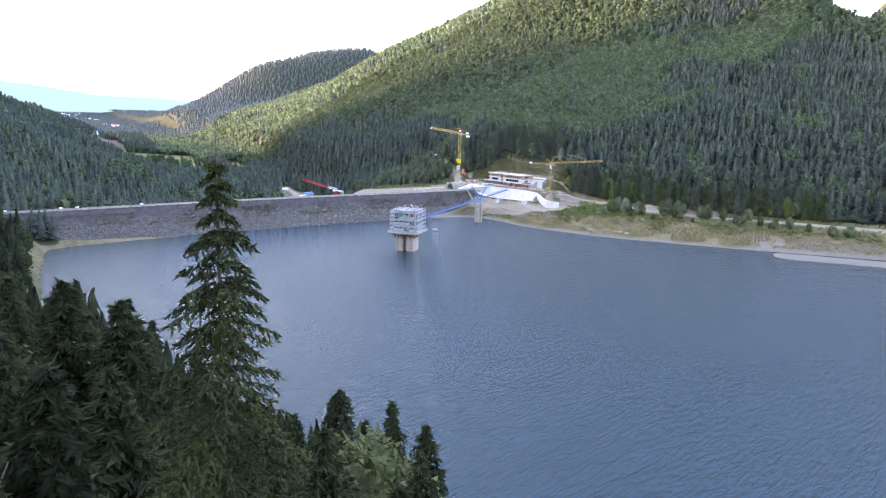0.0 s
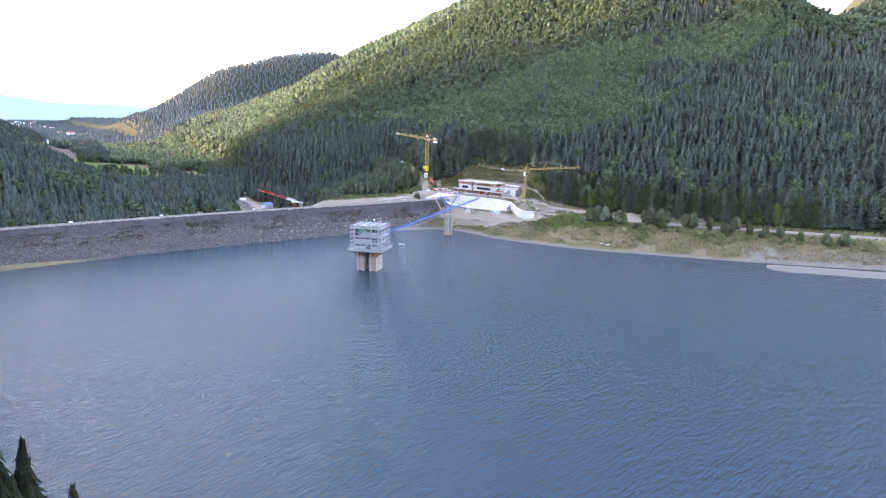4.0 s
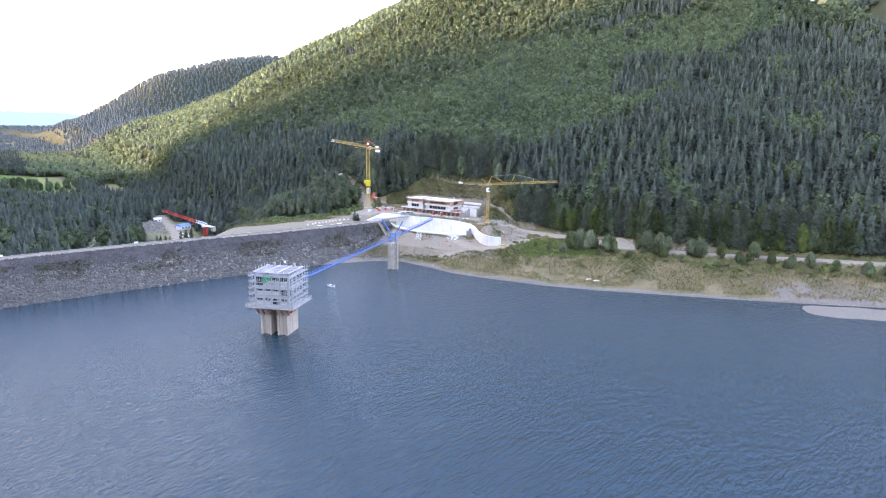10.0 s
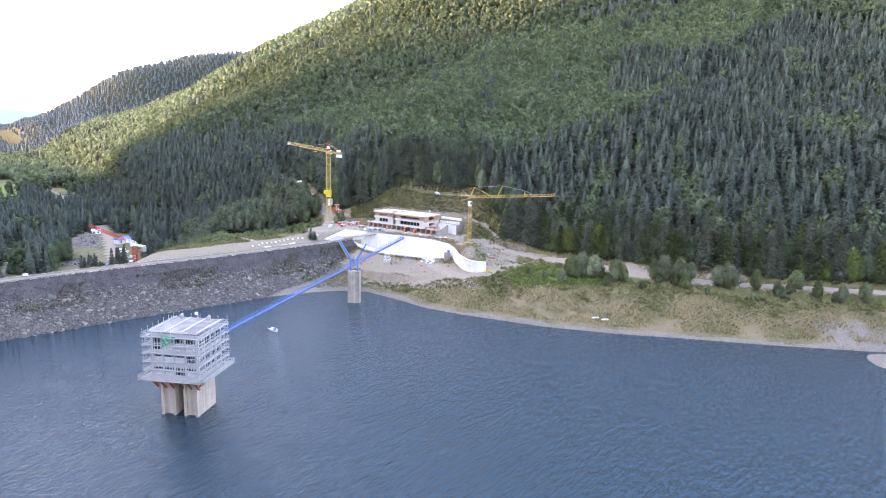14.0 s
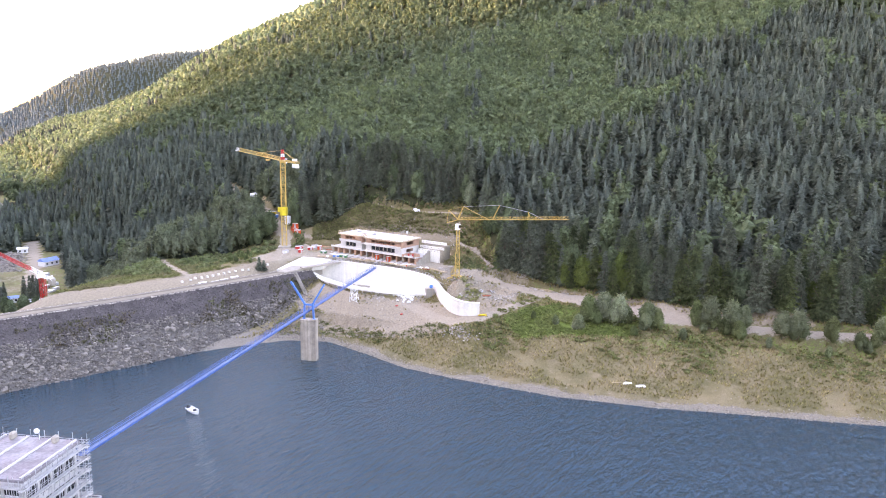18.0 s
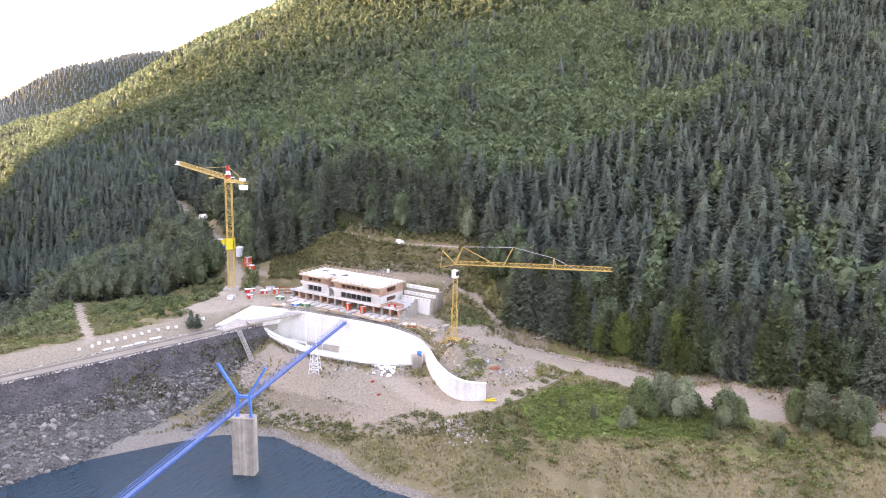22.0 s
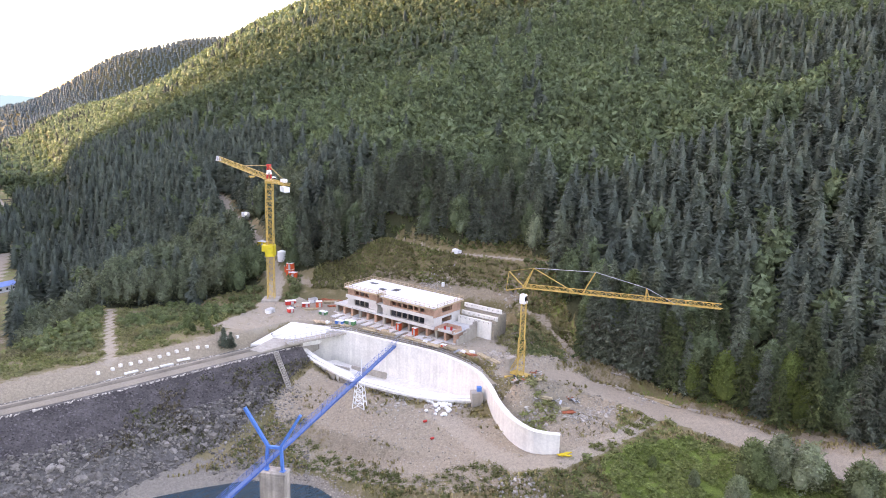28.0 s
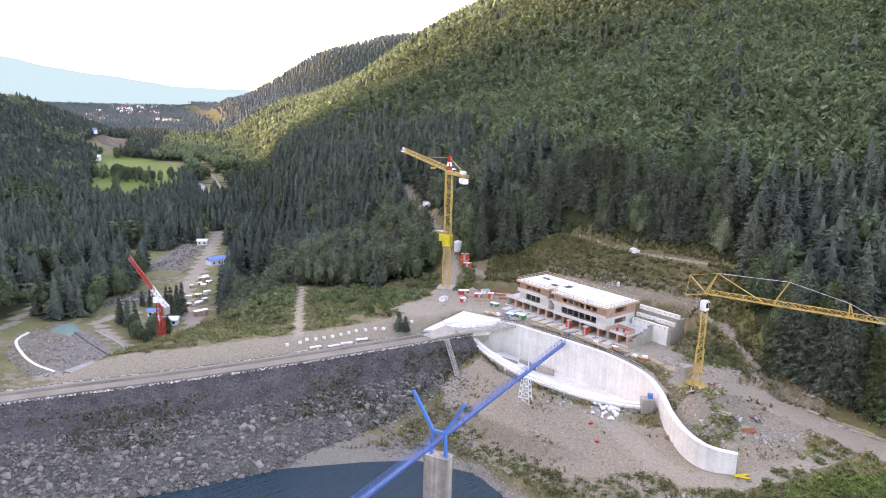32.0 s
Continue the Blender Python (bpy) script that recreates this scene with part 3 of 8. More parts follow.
def rock_field(name, places, sizes, mat, seed, parent=None, label="", kind="stuff", flat=0.75):
    v, f = rock_shapes(len(places), seed)
    v = v * np.asarray(sizes)[:, None, None] * np.array([1, 1, flat]) + np.asarray(places)[:, None]
    faces = (f[None] + (np.arange(len(places)) * v.shape[1])[:, None, None]).reshape(-1, 3)
    ob = mesh_object(name, v.reshape(-1, 3), faces, mat, False, parent, label)
    return tagged(ob, kind=kind) if kind else ob


CREST2 = fine_line([(x, y) for x, y, _ in CREST], 6.0)
DAM_RUN = 19.5


def face(f):
    """Height of the dam's upstream face, 0 at the crest edge to 1 at the water."""
    return np.interp(f, [0, 0.41, 0.71, 1.26], [15.45, 9.5, 4.5, -4.0])


def dam():
    up, down = CREST2, offset_line(CREST2, 7.4)
    rows = [[(*p, -4.0) for p in offset_line(CREST2, -DAM_RUN * 1.26)], [(*p, 4.5) for p in offset_line(CREST2, -DAM_RUN * 0.71)], [(*p, 9.5) for p in offset_line(CREST2, -DAM_RUN * 0.41)],
            [(*p, 15.45) for p in up], [(*p, 15.45) for p in down], [(*p, -14.0) for p in offset_line(CREST2, 7.4 + 47)], [(*p, -20.0) for p in offset_line(CREST2, 7.4 + 60)]]
    ob = strip("dam", rows, M_BED, None, "long embankment dam of grey rock fill with a gravel crest road")
    tagged(ob, category="dam", kind="structure")
    dark = []
    for f in (0.02, 0.5, 0.8, 1.0):
        row = []
        for k, (a, b) in enumerate(zip(CREST2, offset_line(CREST2, -1.0))):
            g = f * (0.4 + 0.05 * math.sin(k * 0.7) + 0.035 * math.sin(k * 1.9 + 1))
            row.append((a[0] + (b[0] - a[0]) * g * DAM_RUN, a[1] + (b[1] - a[1]) * g * DAM_RUN, float(face(g)) + 0.1))
        dark.append(row)
    strip("upper_face", dark[::-1], M_BEDDARK, ob, "dark weathered fine rock below the crest")
    strip("crest_road", [[(*p, 15.52) for p in offset_line(CREST2, 0.9)], [(*p, 15.62) for p in offset_line(CREST2, 2.7)], [(*p, 15.6) for p in offset_line(CREST2, 4.6)], [(*p, 15.5) for p in offset_line(CREST2, 6.6)]],
          M_ROAD, ob, "pale gravel road on the dam crest")
    strip("shoulder", [[(*p, 15.66) for p in offset_line(CREST2, 3.6)], [(*p, 15.72) for p in offset_line(CREST2, 4.4)], [(*p, 15.64) for p in offset_line(CREST2, 5.4)]], M_EARTHY, ob, "brown earth strip")
    r = np.random.RandomState(5)
    line = np.array(CREST2)
    seg = np.diff(line, axis=0)
    lens = np.hypot(*seg.T)
    cum = np.r_[0, np.cumsum(lens)]

    def at(s, d):
        i = np.clip(np.searchsorted(cum, s) - 1, 0, len(seg) - 1)
        u = seg[i] / lens[i][:, None]
        p = line[i] + u * (s - cum[i])[:, None]
        return p + np.stack([-u[:, 1], u[:, 0]], -1) * d[:, None]

    def slope_rocks(n, f0, f1, s0=0.0, s1=1.0):
        s = (s0 + (s1 - s0) * r.rand(n)) * cum[-1]
        f = f0 + (f1 - f0) * r.rand(n)
        xy = at(s, -f * DAM_RUN)
        return np.c_[xy, face(f) + 0.12]

    total = cum[-1]
    # nearest large blocks as pieces of their own
    shapes, faces = rock_shapes(8, 77)
    datas = [mesh_data("stone", v * np.array([1, 1, 0.75]), faces, M_ROCKGREY) for v in shapes]
    for k, p in enumerate(slope_rocks(290, 0.5, 1.06, 0.62, 0.985)):
        o = new("stone", datas[k % 8])
        o.parent = ob
        o.matrix_basis = Matrix.Translation(p) @ Matrix.Rotation(r.rand() * 6.28, 4, "Z") @ Matrix.Scale(0.8 + 1.3 * r.rand() ** 2, 4)
    rock_field("riprap", slope_rocks(20000, 0.38, 1.1), 0.3 + 0.8 * r.rand(20000) ** 2.2, M_ROCKGREY, 11, ob, "heaped angular grey boulders")
    rock_field("upper_stones", slope_rocks(12000, 0.02, 0.58), 0.25 + 0.4 * r.rand(12000), M_ROCKDARK, 12, ob, "small dark weathered stones")
    s = np.sort(r.rand(1500)) * total
    rock_field("edge_stones", np.c_[at(s, -0.3 + 0.9 * (r.rand(1500) - 0.4)), np.full(1500, 15.42)], 0.22 + 0.3 * r.rand(1500), M_ROCKPALE, 13, ob, "pale stones along the crest edge")
    s = np.sort(r.rand(900)) * total
    rock_field("far_edge_stones", np.c_[at(s, 6.9 + 0.9 * (r.rand(900) - 0.4)), np.full(900, 15.42)], 0.2 + 0.3 * r.rand(900), M_ROCKPALE, 14, ob, "pale stones along the crest edge")
    return ob, at, total


M_EARTHY = material("brown_soil", (0.15, 0.125, 0.095), 0.95, scale=0.2, fine=2.5, var=0.25, bump=0.03)
dam_ob, crest_at, crest_len = dam()
M_SCRUB = material("scrub", (0.085, 0.09, 0.04), 0.9, scale=0.15, fine=2, var=0.3, island=0.35, second=(0.12, 0.095, 0.06), mix_scale=0.08)


def tufts(name, places, sizes, mat, seed, label, blades=5, parent=None):
    """Low tufts of grass and scrub: crossed upright leaves."""
    r = np.random.RandomState(seed)
    n = len(places)
    a = r.rand(n, blades) * 6.283
    lean = 0.25 + 0.5 * r.rand(n, blades)
    h = np.asarray(sizes)[:, None] * (0.5 + 0.6 * r.rand(n, blades))
    w = h * 0.42
    p = np.asarray(places)[:, None]
    d = np.stack([np.cos(a), np.sin(a), 0 * a], -1)
    q = np.stack([-np.sin(a), np.cos(a), 0 * a], -1)
    up = np.array([0, 0, 1.0])
    base = p + d * (h * 0.25)[..., None]
    v = np.stack([base - q * w[..., None] / 2, base + q * w[..., None] / 2, base + d * (h * lean)[..., None] + q * w[..., None] * 0.55 + up * (h * 0.9)[..., None], base + d * (h * lean)[..., None] - q * w[..., None] * 0.55 + up * h[..., None]], 2)
    f = np.arange(n * blades * 4).reshape(-1, 4)
    ob = mesh_object(name, v.reshape(-1, 3), f, mat, False, parent, label)
    return tagged(ob, kind="stuff")


def dam_scrub():
    r = np.random.RandomState(21)
    s = r.rand(12000) * crest_len
    f = 0.2 + 0.42 * r.rand(12000)
    keep = (wob(s, f * 30, 13.0, 1.0) + 0.4 * wob(s, f * 30, 4.0, 2.0) > 0.0) & (r.rand(12000) < 0.8)
    s2, f2 = crest_len - 40 * r.rand(1500), 0.1 + 0.75 * r.rand(1500)
    k2 = wob(s2, f2 * 22, 7.0, 3.0) + 0.4 * wob(s2, f2 * 22, 2.5, 2.0) > -0.15
    s, f = np.r_[s[keep], s2[k2]], np.r_[f[keep], f2[k2]]
    tufts("dam_scrub", np.c_[crest_at(s, -f * DAM_RUN), face(f) + 0.1], 0.3 + 0.45 * r.rand(len(s)), M_SCRUB, 22, "patches of weeds between the stones", 4, dam_ob)


dam_scrub()


# ---- spillway basin at the end of the dam ----
WALL = fine_line([(-16, 66.5, 17.2), (-6, 71, 17.4), (3, 69.6, 17.6), (9, 66, 17.6), (19, 59.8, 17.6), (29, 52.8, 17.5), (36.6, 44, 17.1), (39.6, 36, 16.4), (41.2, 28, 15.4), (43.8, 20.6, 14.7), (47.6, 15.8, 14.4), (52.8, 14.4, 14.3)], 1.6)
WEIR = fine_line([(-9, 66, 14.6), (-5, 62, 13.2), (0.5, 56, 12.7), (6.6, 49.4, 12.5), (13.4, 44.6, 12.5), (19, 41.3, 12.5), (25.6, 38.6, 12.5), (32, 37.3, 12.5), (38.6, 37.2, 12.5)], 1.6)


def wall_along(line, thick, foot):
    bm = bmesh.new()
    a, b = line, offset_line(line, thick)
    ring = []
    for p, q in zip(a, b):
        ring.append([bm.verts.new((p[0], p[1], foot)), bm.verts.new((p[0], p[1], p[2])), bm.verts.new((q[0], q[1], q[2])), bm.verts.new((q[0], q[1], foot))])
    for r0, r1 in zip(ring, ring[1:]):
        for k in range(4):
            j = (k + 1) % 4
            bm.faces.new((r0[k], r1[k], r1[j], r0[j]))
    bm.faces.new(ring[0])
    bm.faces.new(ring[-1][::-1])
    return bm


def spillway():
    t = thing("spillway_basin", pose(0, 0, 0), "curved pale new concrete spillway basin beside the dam", "spillway", kind="structure")
    part("guide_wall", wall_along(WALL, 1.1, 4.5), M_WHITECON, t, "tall curved white concrete wall")
    back = [(p[0], p[1], p[2] - 0.05) for p in offset_line(WALL, 1.1)]
    part("backfill", wall_along([p for p in back if p[1] > 36], 2.0, 6.0), M_DIRT, t, "brown earth fill behind the wall")
    coping = bmesh.new()
    for p, q in zip(offset_line(WALL, 0.45), offset_line(WALL, 0.45)[1:]):
        beam(coping, (p[0], p[1], p[2] + 0.1), (q[0], q[1], q[2] + 0.1), 1.25, 0.2)
    part("coping", coping, M_WHITECON, t)
    part("weir", wall_along(WEIR, 1.4, 4.5), M_WHITECON, t, "low curved concrete overflow weir")
    sill = bmesh.new()
    low = offset_line(WEIR, -0.35)
    for p, q in zip(low, low[1:]):
        beam(sill, (p[0], p[1], p[2] - 0.55), (q[0], q[1], q[2] - 0.55), 0.9, 0.5)
    part("sill", sill, M_WHITECON, t)
    floor = bmesh.new()
    loop = [(x, y) for x, y, _ in offset_line(WEIR, 1.0)] + [(x, y) for x, y, _ in reversed(WALL) if y > 38 and x > -7]
    prism(floor, loop, 6.4, lambda x, y: 8.15 + 0.02 * (x - 20))
    part("basin_floor", floor, M_WHITECON, t, "broad pale concrete floor")
    ramp = bmesh.new()
    prism(ramp, [(-4, 64), (2, 57.5), (11, 63), (1, 68.5)], 7.0, lambda x, y: 8.4 + 0.32 * max(0, 12 - x - 0.2 * (y - 57)) * 0.5)
    part("ramp", ramp, M_WHITECON, t)
    step = bmesh.new()
    for k, (x, y) in enumerate(((3, 63), (8, 62.5), (13, 60))):
        box(step, (x, y, 9.2), (5.2, 0.5, 1.6), -28)
    part("baffle", step, M_CONCRETE, t)
    # apron that leads from the crest to the site
    ap = bmesh.new()
    prism(ap, [(-20.5, 58.6), (-17.4, 57.2), (-11.5, 62.0), (-6.5, 66.0), (-4, 71.5), (-12, 73)], 12, lambda x, y: 15.72 + 0.1 * max(0, y - 57))
    part("apron", ap, M_CONCRETE, t, "sloping grey concrete apron")
    # sloping triangular slab beside the inlet
    wing = bmesh.new()
    top = [Vector(p) for p in ((-21.4, 63.4, 15.75), (-13.4, 63.3, 16.0), (-3.4, 66.4, 16.7), (-1.0, 72.2, 18.2), (-12.4, 74.6, 18.7))]
    hi = [wing.verts.new(p) for p in top]
    lo = [wing.verts.new(p - Vector((0, 0, 1.6))) for p in top]
    wing.faces.new(hi)
    wing.faces.new(lo[::-1])
    for i in range(5):
        wing.faces.new((lo[i], lo[(i + 1) % 5], hi[(i + 1) % 5], hi[i]))
    bmesh.ops.triangulate(wing, faces=wing.faces[:])
    part("inlet_slab", wing, M_WHITECON, t, "white triangular sloping concrete slab")
    # bridge slab over the inlet
    BR0, BR1 = Vector((-11.5, 61.6, 16.7)), Vector((4.2, 71.2, 17.3))
    br = bmesh.new()
    beam(br, BR0, BR1, 2.6, 0.5)
    part("bridge_slab", br, M_CONCRETE, t)
    for off in (-1.2, 1.2):
        rail = bmesh.new()
        d = (BR1 - BR0).normalized()
        nrm = Vector((-d.y, d.x, 0)) * off
        a, b = BR0 + nrm + Vector((0, 0, 0.25)), BR1 + nrm + Vector((0, 0, 0.25))
        for k in range(13):
            p = a.lerp(b, k / 12)
            beam(rail, p, p + Vector((0, 0, 1.1)), 0.1)
        for h in (0.55, 1.1):
            beam(rail, a + Vector((0, 0, h)), b + Vector((0, 0, h)), 0.1)
        part("railing", rail, M_STEEL, t)
    # rail along the coping
    for i0 in range(6, len(WALL) - 22, 9):
        rail = bmesh.new()
        pts = [Vector((p[0], p[1], p[2] + 0.2)) for p in offset_line(WALL, 0.9)[i0:i0 + 10]]
        for p, q in zip(pts, pts[1:]):
            beam(rail, p, p + Vector((0, 0, 1.05)), 0.07)
            for h in (0.5, 1.05):
                beam(rail, p + Vector((0, 0, h)), q + Vector((0, 0, h)), 0.06)
        part("railing", rail, M_STEEL, t)
    # gauge pillar with a blue box where the weir meets the wall
    pil = bmesh.new()
    box(pil, (37.4, 36.6, 10.6), (2.6, 2.4, 7.6), 8)
    part("pillar", pil, M_CONCRETE, t)
    bb = bmesh.new()
    box(bb, (38.0, 36.8, 15.0), (1.1, 0.9, 1.1), 8, bevel=0.08)
    part("blue_box", bb, M_BLUE, t, "blue metal box on the pillar")
    for k in range(5):
        pan = bmesh.new()
        p, q = WEIR[8 + 4 * k], WEIR[11 + 4 * k]
        beam(pan, (p[0] + 0.1, p[1] - 0.4, 10.6), (q[0] + 0.1, q[1] - 0.4, 10.6), 0.25, 2.6)
        part("panel", pan, M_CONCRETE, t)
    return t


spillway()


def slope_stairs():
    t = thing("slope_stairs", pose(-13.6, 58.0, 15.4), "narrow concrete stairs down the dam slope", "stairs", kind="structure")
    a, b = Vector((0, 0, 0.2)), Vector((6.0, -9.9, -7.7))
    for k in range(26):
        bm = bmesh.new()
        p = a.lerp(b, k / 25)
        box(bm, p, (1.0, 0.38, 0.26), -31)
        part("step", bm, M_CONCRETE, t)
    for off in (-0.6, 0.6):
        bm = bmesh.new()
        d = Vector((13.5, 8.2, 0)).normalized() * off
        beam(bm, a + d, b + d, 0.15, 0.35)
        part("stringer", bm, M_CONCRETE, t)


slope_stairs()


# ---- intake tower, footbridge and pier ----
M_OLDCON = material("stained_concrete", (0.54, 0.41, 0.325), 0.9, scale=0.3, fine=2.2, var=0.1, bump=0.01, second=(0.47, 0.36, 0.29), mix_scale=0.25, streak=0.2)
M_RUST = material("rusty_steel", (0.4, 0.095, 0.045), 0.8, scale=1.2, fine=8, var=0.3)
M_WOOD = material("scaffold_boards", (0.45, 0.38, 0.28), 0.85, scale=0.8, fine=6, var=0.25, objrand=0.15)
M_ROOF = material("pale_roof_felt", (0.29, 0.27, 0.275), 0.9, scale=0.35, fine=2.5, var=0.22, second=(0.22, 0.19, 0.195), mix_scale=0.3)
M_DECK = material("galvanised_decking", (0.46, 0.445, 0.43), 0.6, scale=0.8, fine=6, var=0.15, objrand=0.1)
M_PANEL = material("pale_panels", (0.6, 0.585, 0.57), 0.7, scale=0.5, fine=4, var=0.15, objrand=0.12)
M_TOWERWALL = material("weathered_white_wall", (0.52, 0.5, 0.48), 0.8, scale=0.4, fine=3, var=0.15)
M_NET = material("green_net", (0.03, 0.3, 0.16), 0.8, scale=1.0, fine=6, var=0.25)


def glass_material():
    m = bpy.data.materials.new("window_glass")
    m.use_nodes = True
    p = m.node_tree.nodes["Principled BSDF"]
    p.inputs["Base Color"].default_value = (0.02, 0.025, 0.03, 1)
    p.inputs["Roughness"].default_value, p.inputs["Specular IOR Level"].default_value = 0.08, 0.6
    return m


M_GLASS = glass_material()
TOWER = pose(-36.9, -105.9, 0, 0, 0, -12)


def intake_tower():
    t = thing("intake_tower", TOWER, "concrete intake tower standing in the lake under scaffolding", "tower")
    for x in (-3.0, 3.0):
        bm = bmesh.new()
        box(bm, (x, 0.4, 3.2), (3.6, 8.6, 12.4))
        for e in (-1.55, 1.55):
            box(bm, (x + e, -4.3, 3.2), (0.55, 1.1, 12.4))
        part("leg", bm, M_OLDCON, t, "pinkish stained concrete leg")
    bm = bmesh.new()
    box(bm, (0, 1.8, 3.2), (5.0, 4.5, 12.2))
    part("core", bm, M_OLDCON, t)
    bm = bmesh.new()
    box(bm, (0, 0, 9.75), (14.0, 13.6, 0.7))
    part("platform", bm, M_CONCRETE, t)
    for sx in (-1, 1):
        for y in (-4.6, -1.5, 1.5, 4.6):
            bm = bmesh.new()
            beam(bm, (sx * 6.6, y, 9.25), (sx * 4.8, y, 7.2), 0.32)
            part("bracket", bm, M_RUST, t, "rust-red steel bracket")
    for x in (-5.5, -3.4, -1.3, 1.3, 3.4, 5.5):
        bm = bmesh.new()
        beam(bm, (x, -6.6, 9.25), (x, -4.7, 7.2), 0.34)
        beam(bm, (x, -6.6, 9.2), (x, -4.6, 9.2), 0.3)
        part("bracket", bm, M_RUST, t, "rust-red steel bracket")
    W, D = 12.2, 12.0
    for n, (sx, sy, wx, wy) in enumerate(((0, -1, W, 0.35), (0, 1, W, 0.35), (-1, 0, 0.35, D), (1, 0, 0.35, D))):
        cx, cy = sx * W / 2, sy * D / 2
        along_x = wx > wy
        # bands and piers round real openings
        side = None
        for z0, z1 in ((10.1, 11.2), (13.2, 14.4), (16.6, 17.6), (20.6, 21.7)):
            bm = bmesh.new()
            box(bm, (cx, cy, (z0 + z1) / 2), (wx, wy, z1 - z0))
            if side is None:
                side = part("wall", bm, M_TOWERWALL, t, "weathered white wall with rows of windows")
            else:
                part("band", bm, M_TOWERWALL, side)
        for k in range(5):
            o = -5.8 + k * 2.9
            bm = bmesh.new()
            box(bm, (o if along_x else cx, cy if along_x else o, 15.9), (0.5 if along_x else 0.4, 0.4 if along_x else 0.5, 11.6))
            part("pier", bm, M_TOWERWALL, side)
        for z0, z1 in ((11.2, 13.2), (14.4, 16.6), (17.6, 20.6)):
            for k in range(4):
                o = -5.8 + k * 2.9 + 1.45
                gl = bmesh.new()
                box(gl, (o if along_x else cx, cy if along_x else o, (z0 + z1) / 2), (2.4 if along_x else 0.06, 0.06 if along_x else 2.4, z1 - z0))
                win = part("window", gl, M_GLASS, side)
                if n == 0 and (k + int(z0)) % 4 != 1:
                    pn = bmesh.new()
                    hh = (z1 - z0) * (0.62 if z0 < 17 else 0.55)
                    box(pn, (o if along_x else cx, cy if along_x else o, z0 + hh / 2), (2.3 if along_x else 0.12, 0.12 if along_x else 2.3, hh))
                    part("infill_panel", pn, M_PANEL, side, "pale infill panel")
                fr = bmesh.new()
                for q in (-0.8, 0, 0.8):
                    box(fr, ((o + q) if along_x else cx, cy if along_x else o + q, (z0 + z1) / 2), (0.08 if along_x else 0.14, 0.14 if along_x else 0.08, z1 - z0))
                box(fr, (o if along_x else cx, cy if along_x else o, (z0 + z1) / 2), (2.4 if along_x else 0.14, 0.14 if along_x else 2.4, 0.08))
                part("window_frame", fr, M_WHITE, side)
    roof = bmesh.new()
    box(roof, (0, 0, 21.9), (13.4, 13.2, 0.5), bevel=0.05)
    rf = part("roof", roof, M_ROOF, t, "flat pale roof with raised ribs and pinkish stains")
    for x in (-6.2, -2.1, 2.1, 6.2):
        bm = bmesh.new()
        box(bm, (x, 0, 22.28), (0.32, 12.8, 0.26))
        part("roof_rib", bm, M_DECK, rf)
    for x, y in ((-4.0, 5.2), (3.6, 5.0)):
        bm = bmesh.new()
        box(bm, (x, y, 22.9), (0.9, 1.3, 1.2), 0, bevel=0.25)
        part("roof_vent", bm, M_CONCRETE, rf, "hooded concrete roof vent")
    bm = bmesh.new()
    tube(bm, (0.2, 5.8, 22.1), (0.2, 5.8, 24.0), 0.06)
    r = bmesh.ops.create_uvsphere(bm, u_segments=10, v_segments=6, radius=0.45)
    bmesh.ops.translate(bm, verts=r["verts"], vec=(-0.2, 5.8, 23.6))
    part("antenna", bm, M_WHITE, rf, "white aerial dome on a short mast")
    return t


def scaffolding():
    t = thing("scaffolding", TOWER, "steel tube scaffolding with pale metal decks round the tower house", "scaffolding")
    xs, ys = 7.5, 7.3
    levels = (10.4, 12.5, 14.6, 16.7, 18.8, 20.9)
    for side in range(4):
        ang = side * 90
        rot = pose(0, 0, 0, 0, 0, ang)
        half = xs if side % 2 == 0 else ys
        out = ys if side % 2 == 0 else xs
        for k in range(7):
            o = -half + 2 * half * k / 6
            for d in (0.0, -0.9):
                bm = bmesh.new()
                tube(bm, rot @ Vector((o, -(out + d) + (0.0), 10.1)), rot @ Vector((o, -(out + d), 23.1 if d == 0 else 22.4)), 0.055)
                part("upright", bm, M_STEEL, t)
        for z in levels[1:]:
            bm = bmesh.new()
            box(bm, rot @ Vector((0, -out + 0.42, z)), (2 * half + 0.9, 0.85, 0.07), ang)
            part("deck", bm, M_DECK, t)
            bm = bmesh.new()
            beam(bm, rot @ Vector((-half - 0.45, -out - 0.02, z + 0.12)), rot @ Vector((half + 0.45, -out - 0.02, z + 0.12)), 0.05, 0.2)
            part("kick_board", bm, M_DECK, t)
        for z in levels:
            for h in (0.55, 1.05):
                bm = bmesh.new()
                tube(bm, rot @ Vector((-half - 0.5, -out - 0.04, z + h)), rot @ Vector((half + 0.5, -out - 0.04, z + h)), 0.045)
                part("guard_rail", bm, M_STEEL, t)
        for k in range(3):
            bm = bmesh.new()
            o = -half + 2 * half * (k * 2) / 6
            tube(bm, rot @ Vector((o, -out - 0.06, levels[k] )), rot @ Vector((o + half * 0.6, -out - 0.06, levels[k + 1])), 0.04)
            part("brace", bm, M_STEEL, t)
        # outer lower walkway
        bm = bmesh.new()
        box(bm, rot @ Vector((0, -out - 0.35, 10.2)), (2 * half + 2.4, 1.6, 0.12), ang)
        part("walkway", bm, M_DECK, t, "pale metal walkway round the platform")
        for h in (0.4, 0.8, 1.2):
            bm = bmesh.new()
            beam(bm, rot @ Vector((-half - 1.1, -out - 1.1, 10.2 + h)), rot @ Vector((half + 1.1, -out - 1.1, 10.2 + h)), 0.06, 0.16)
            part("toe_board", bm, M_WOOD if h < 0.5 else M_DECK, t)
    return t


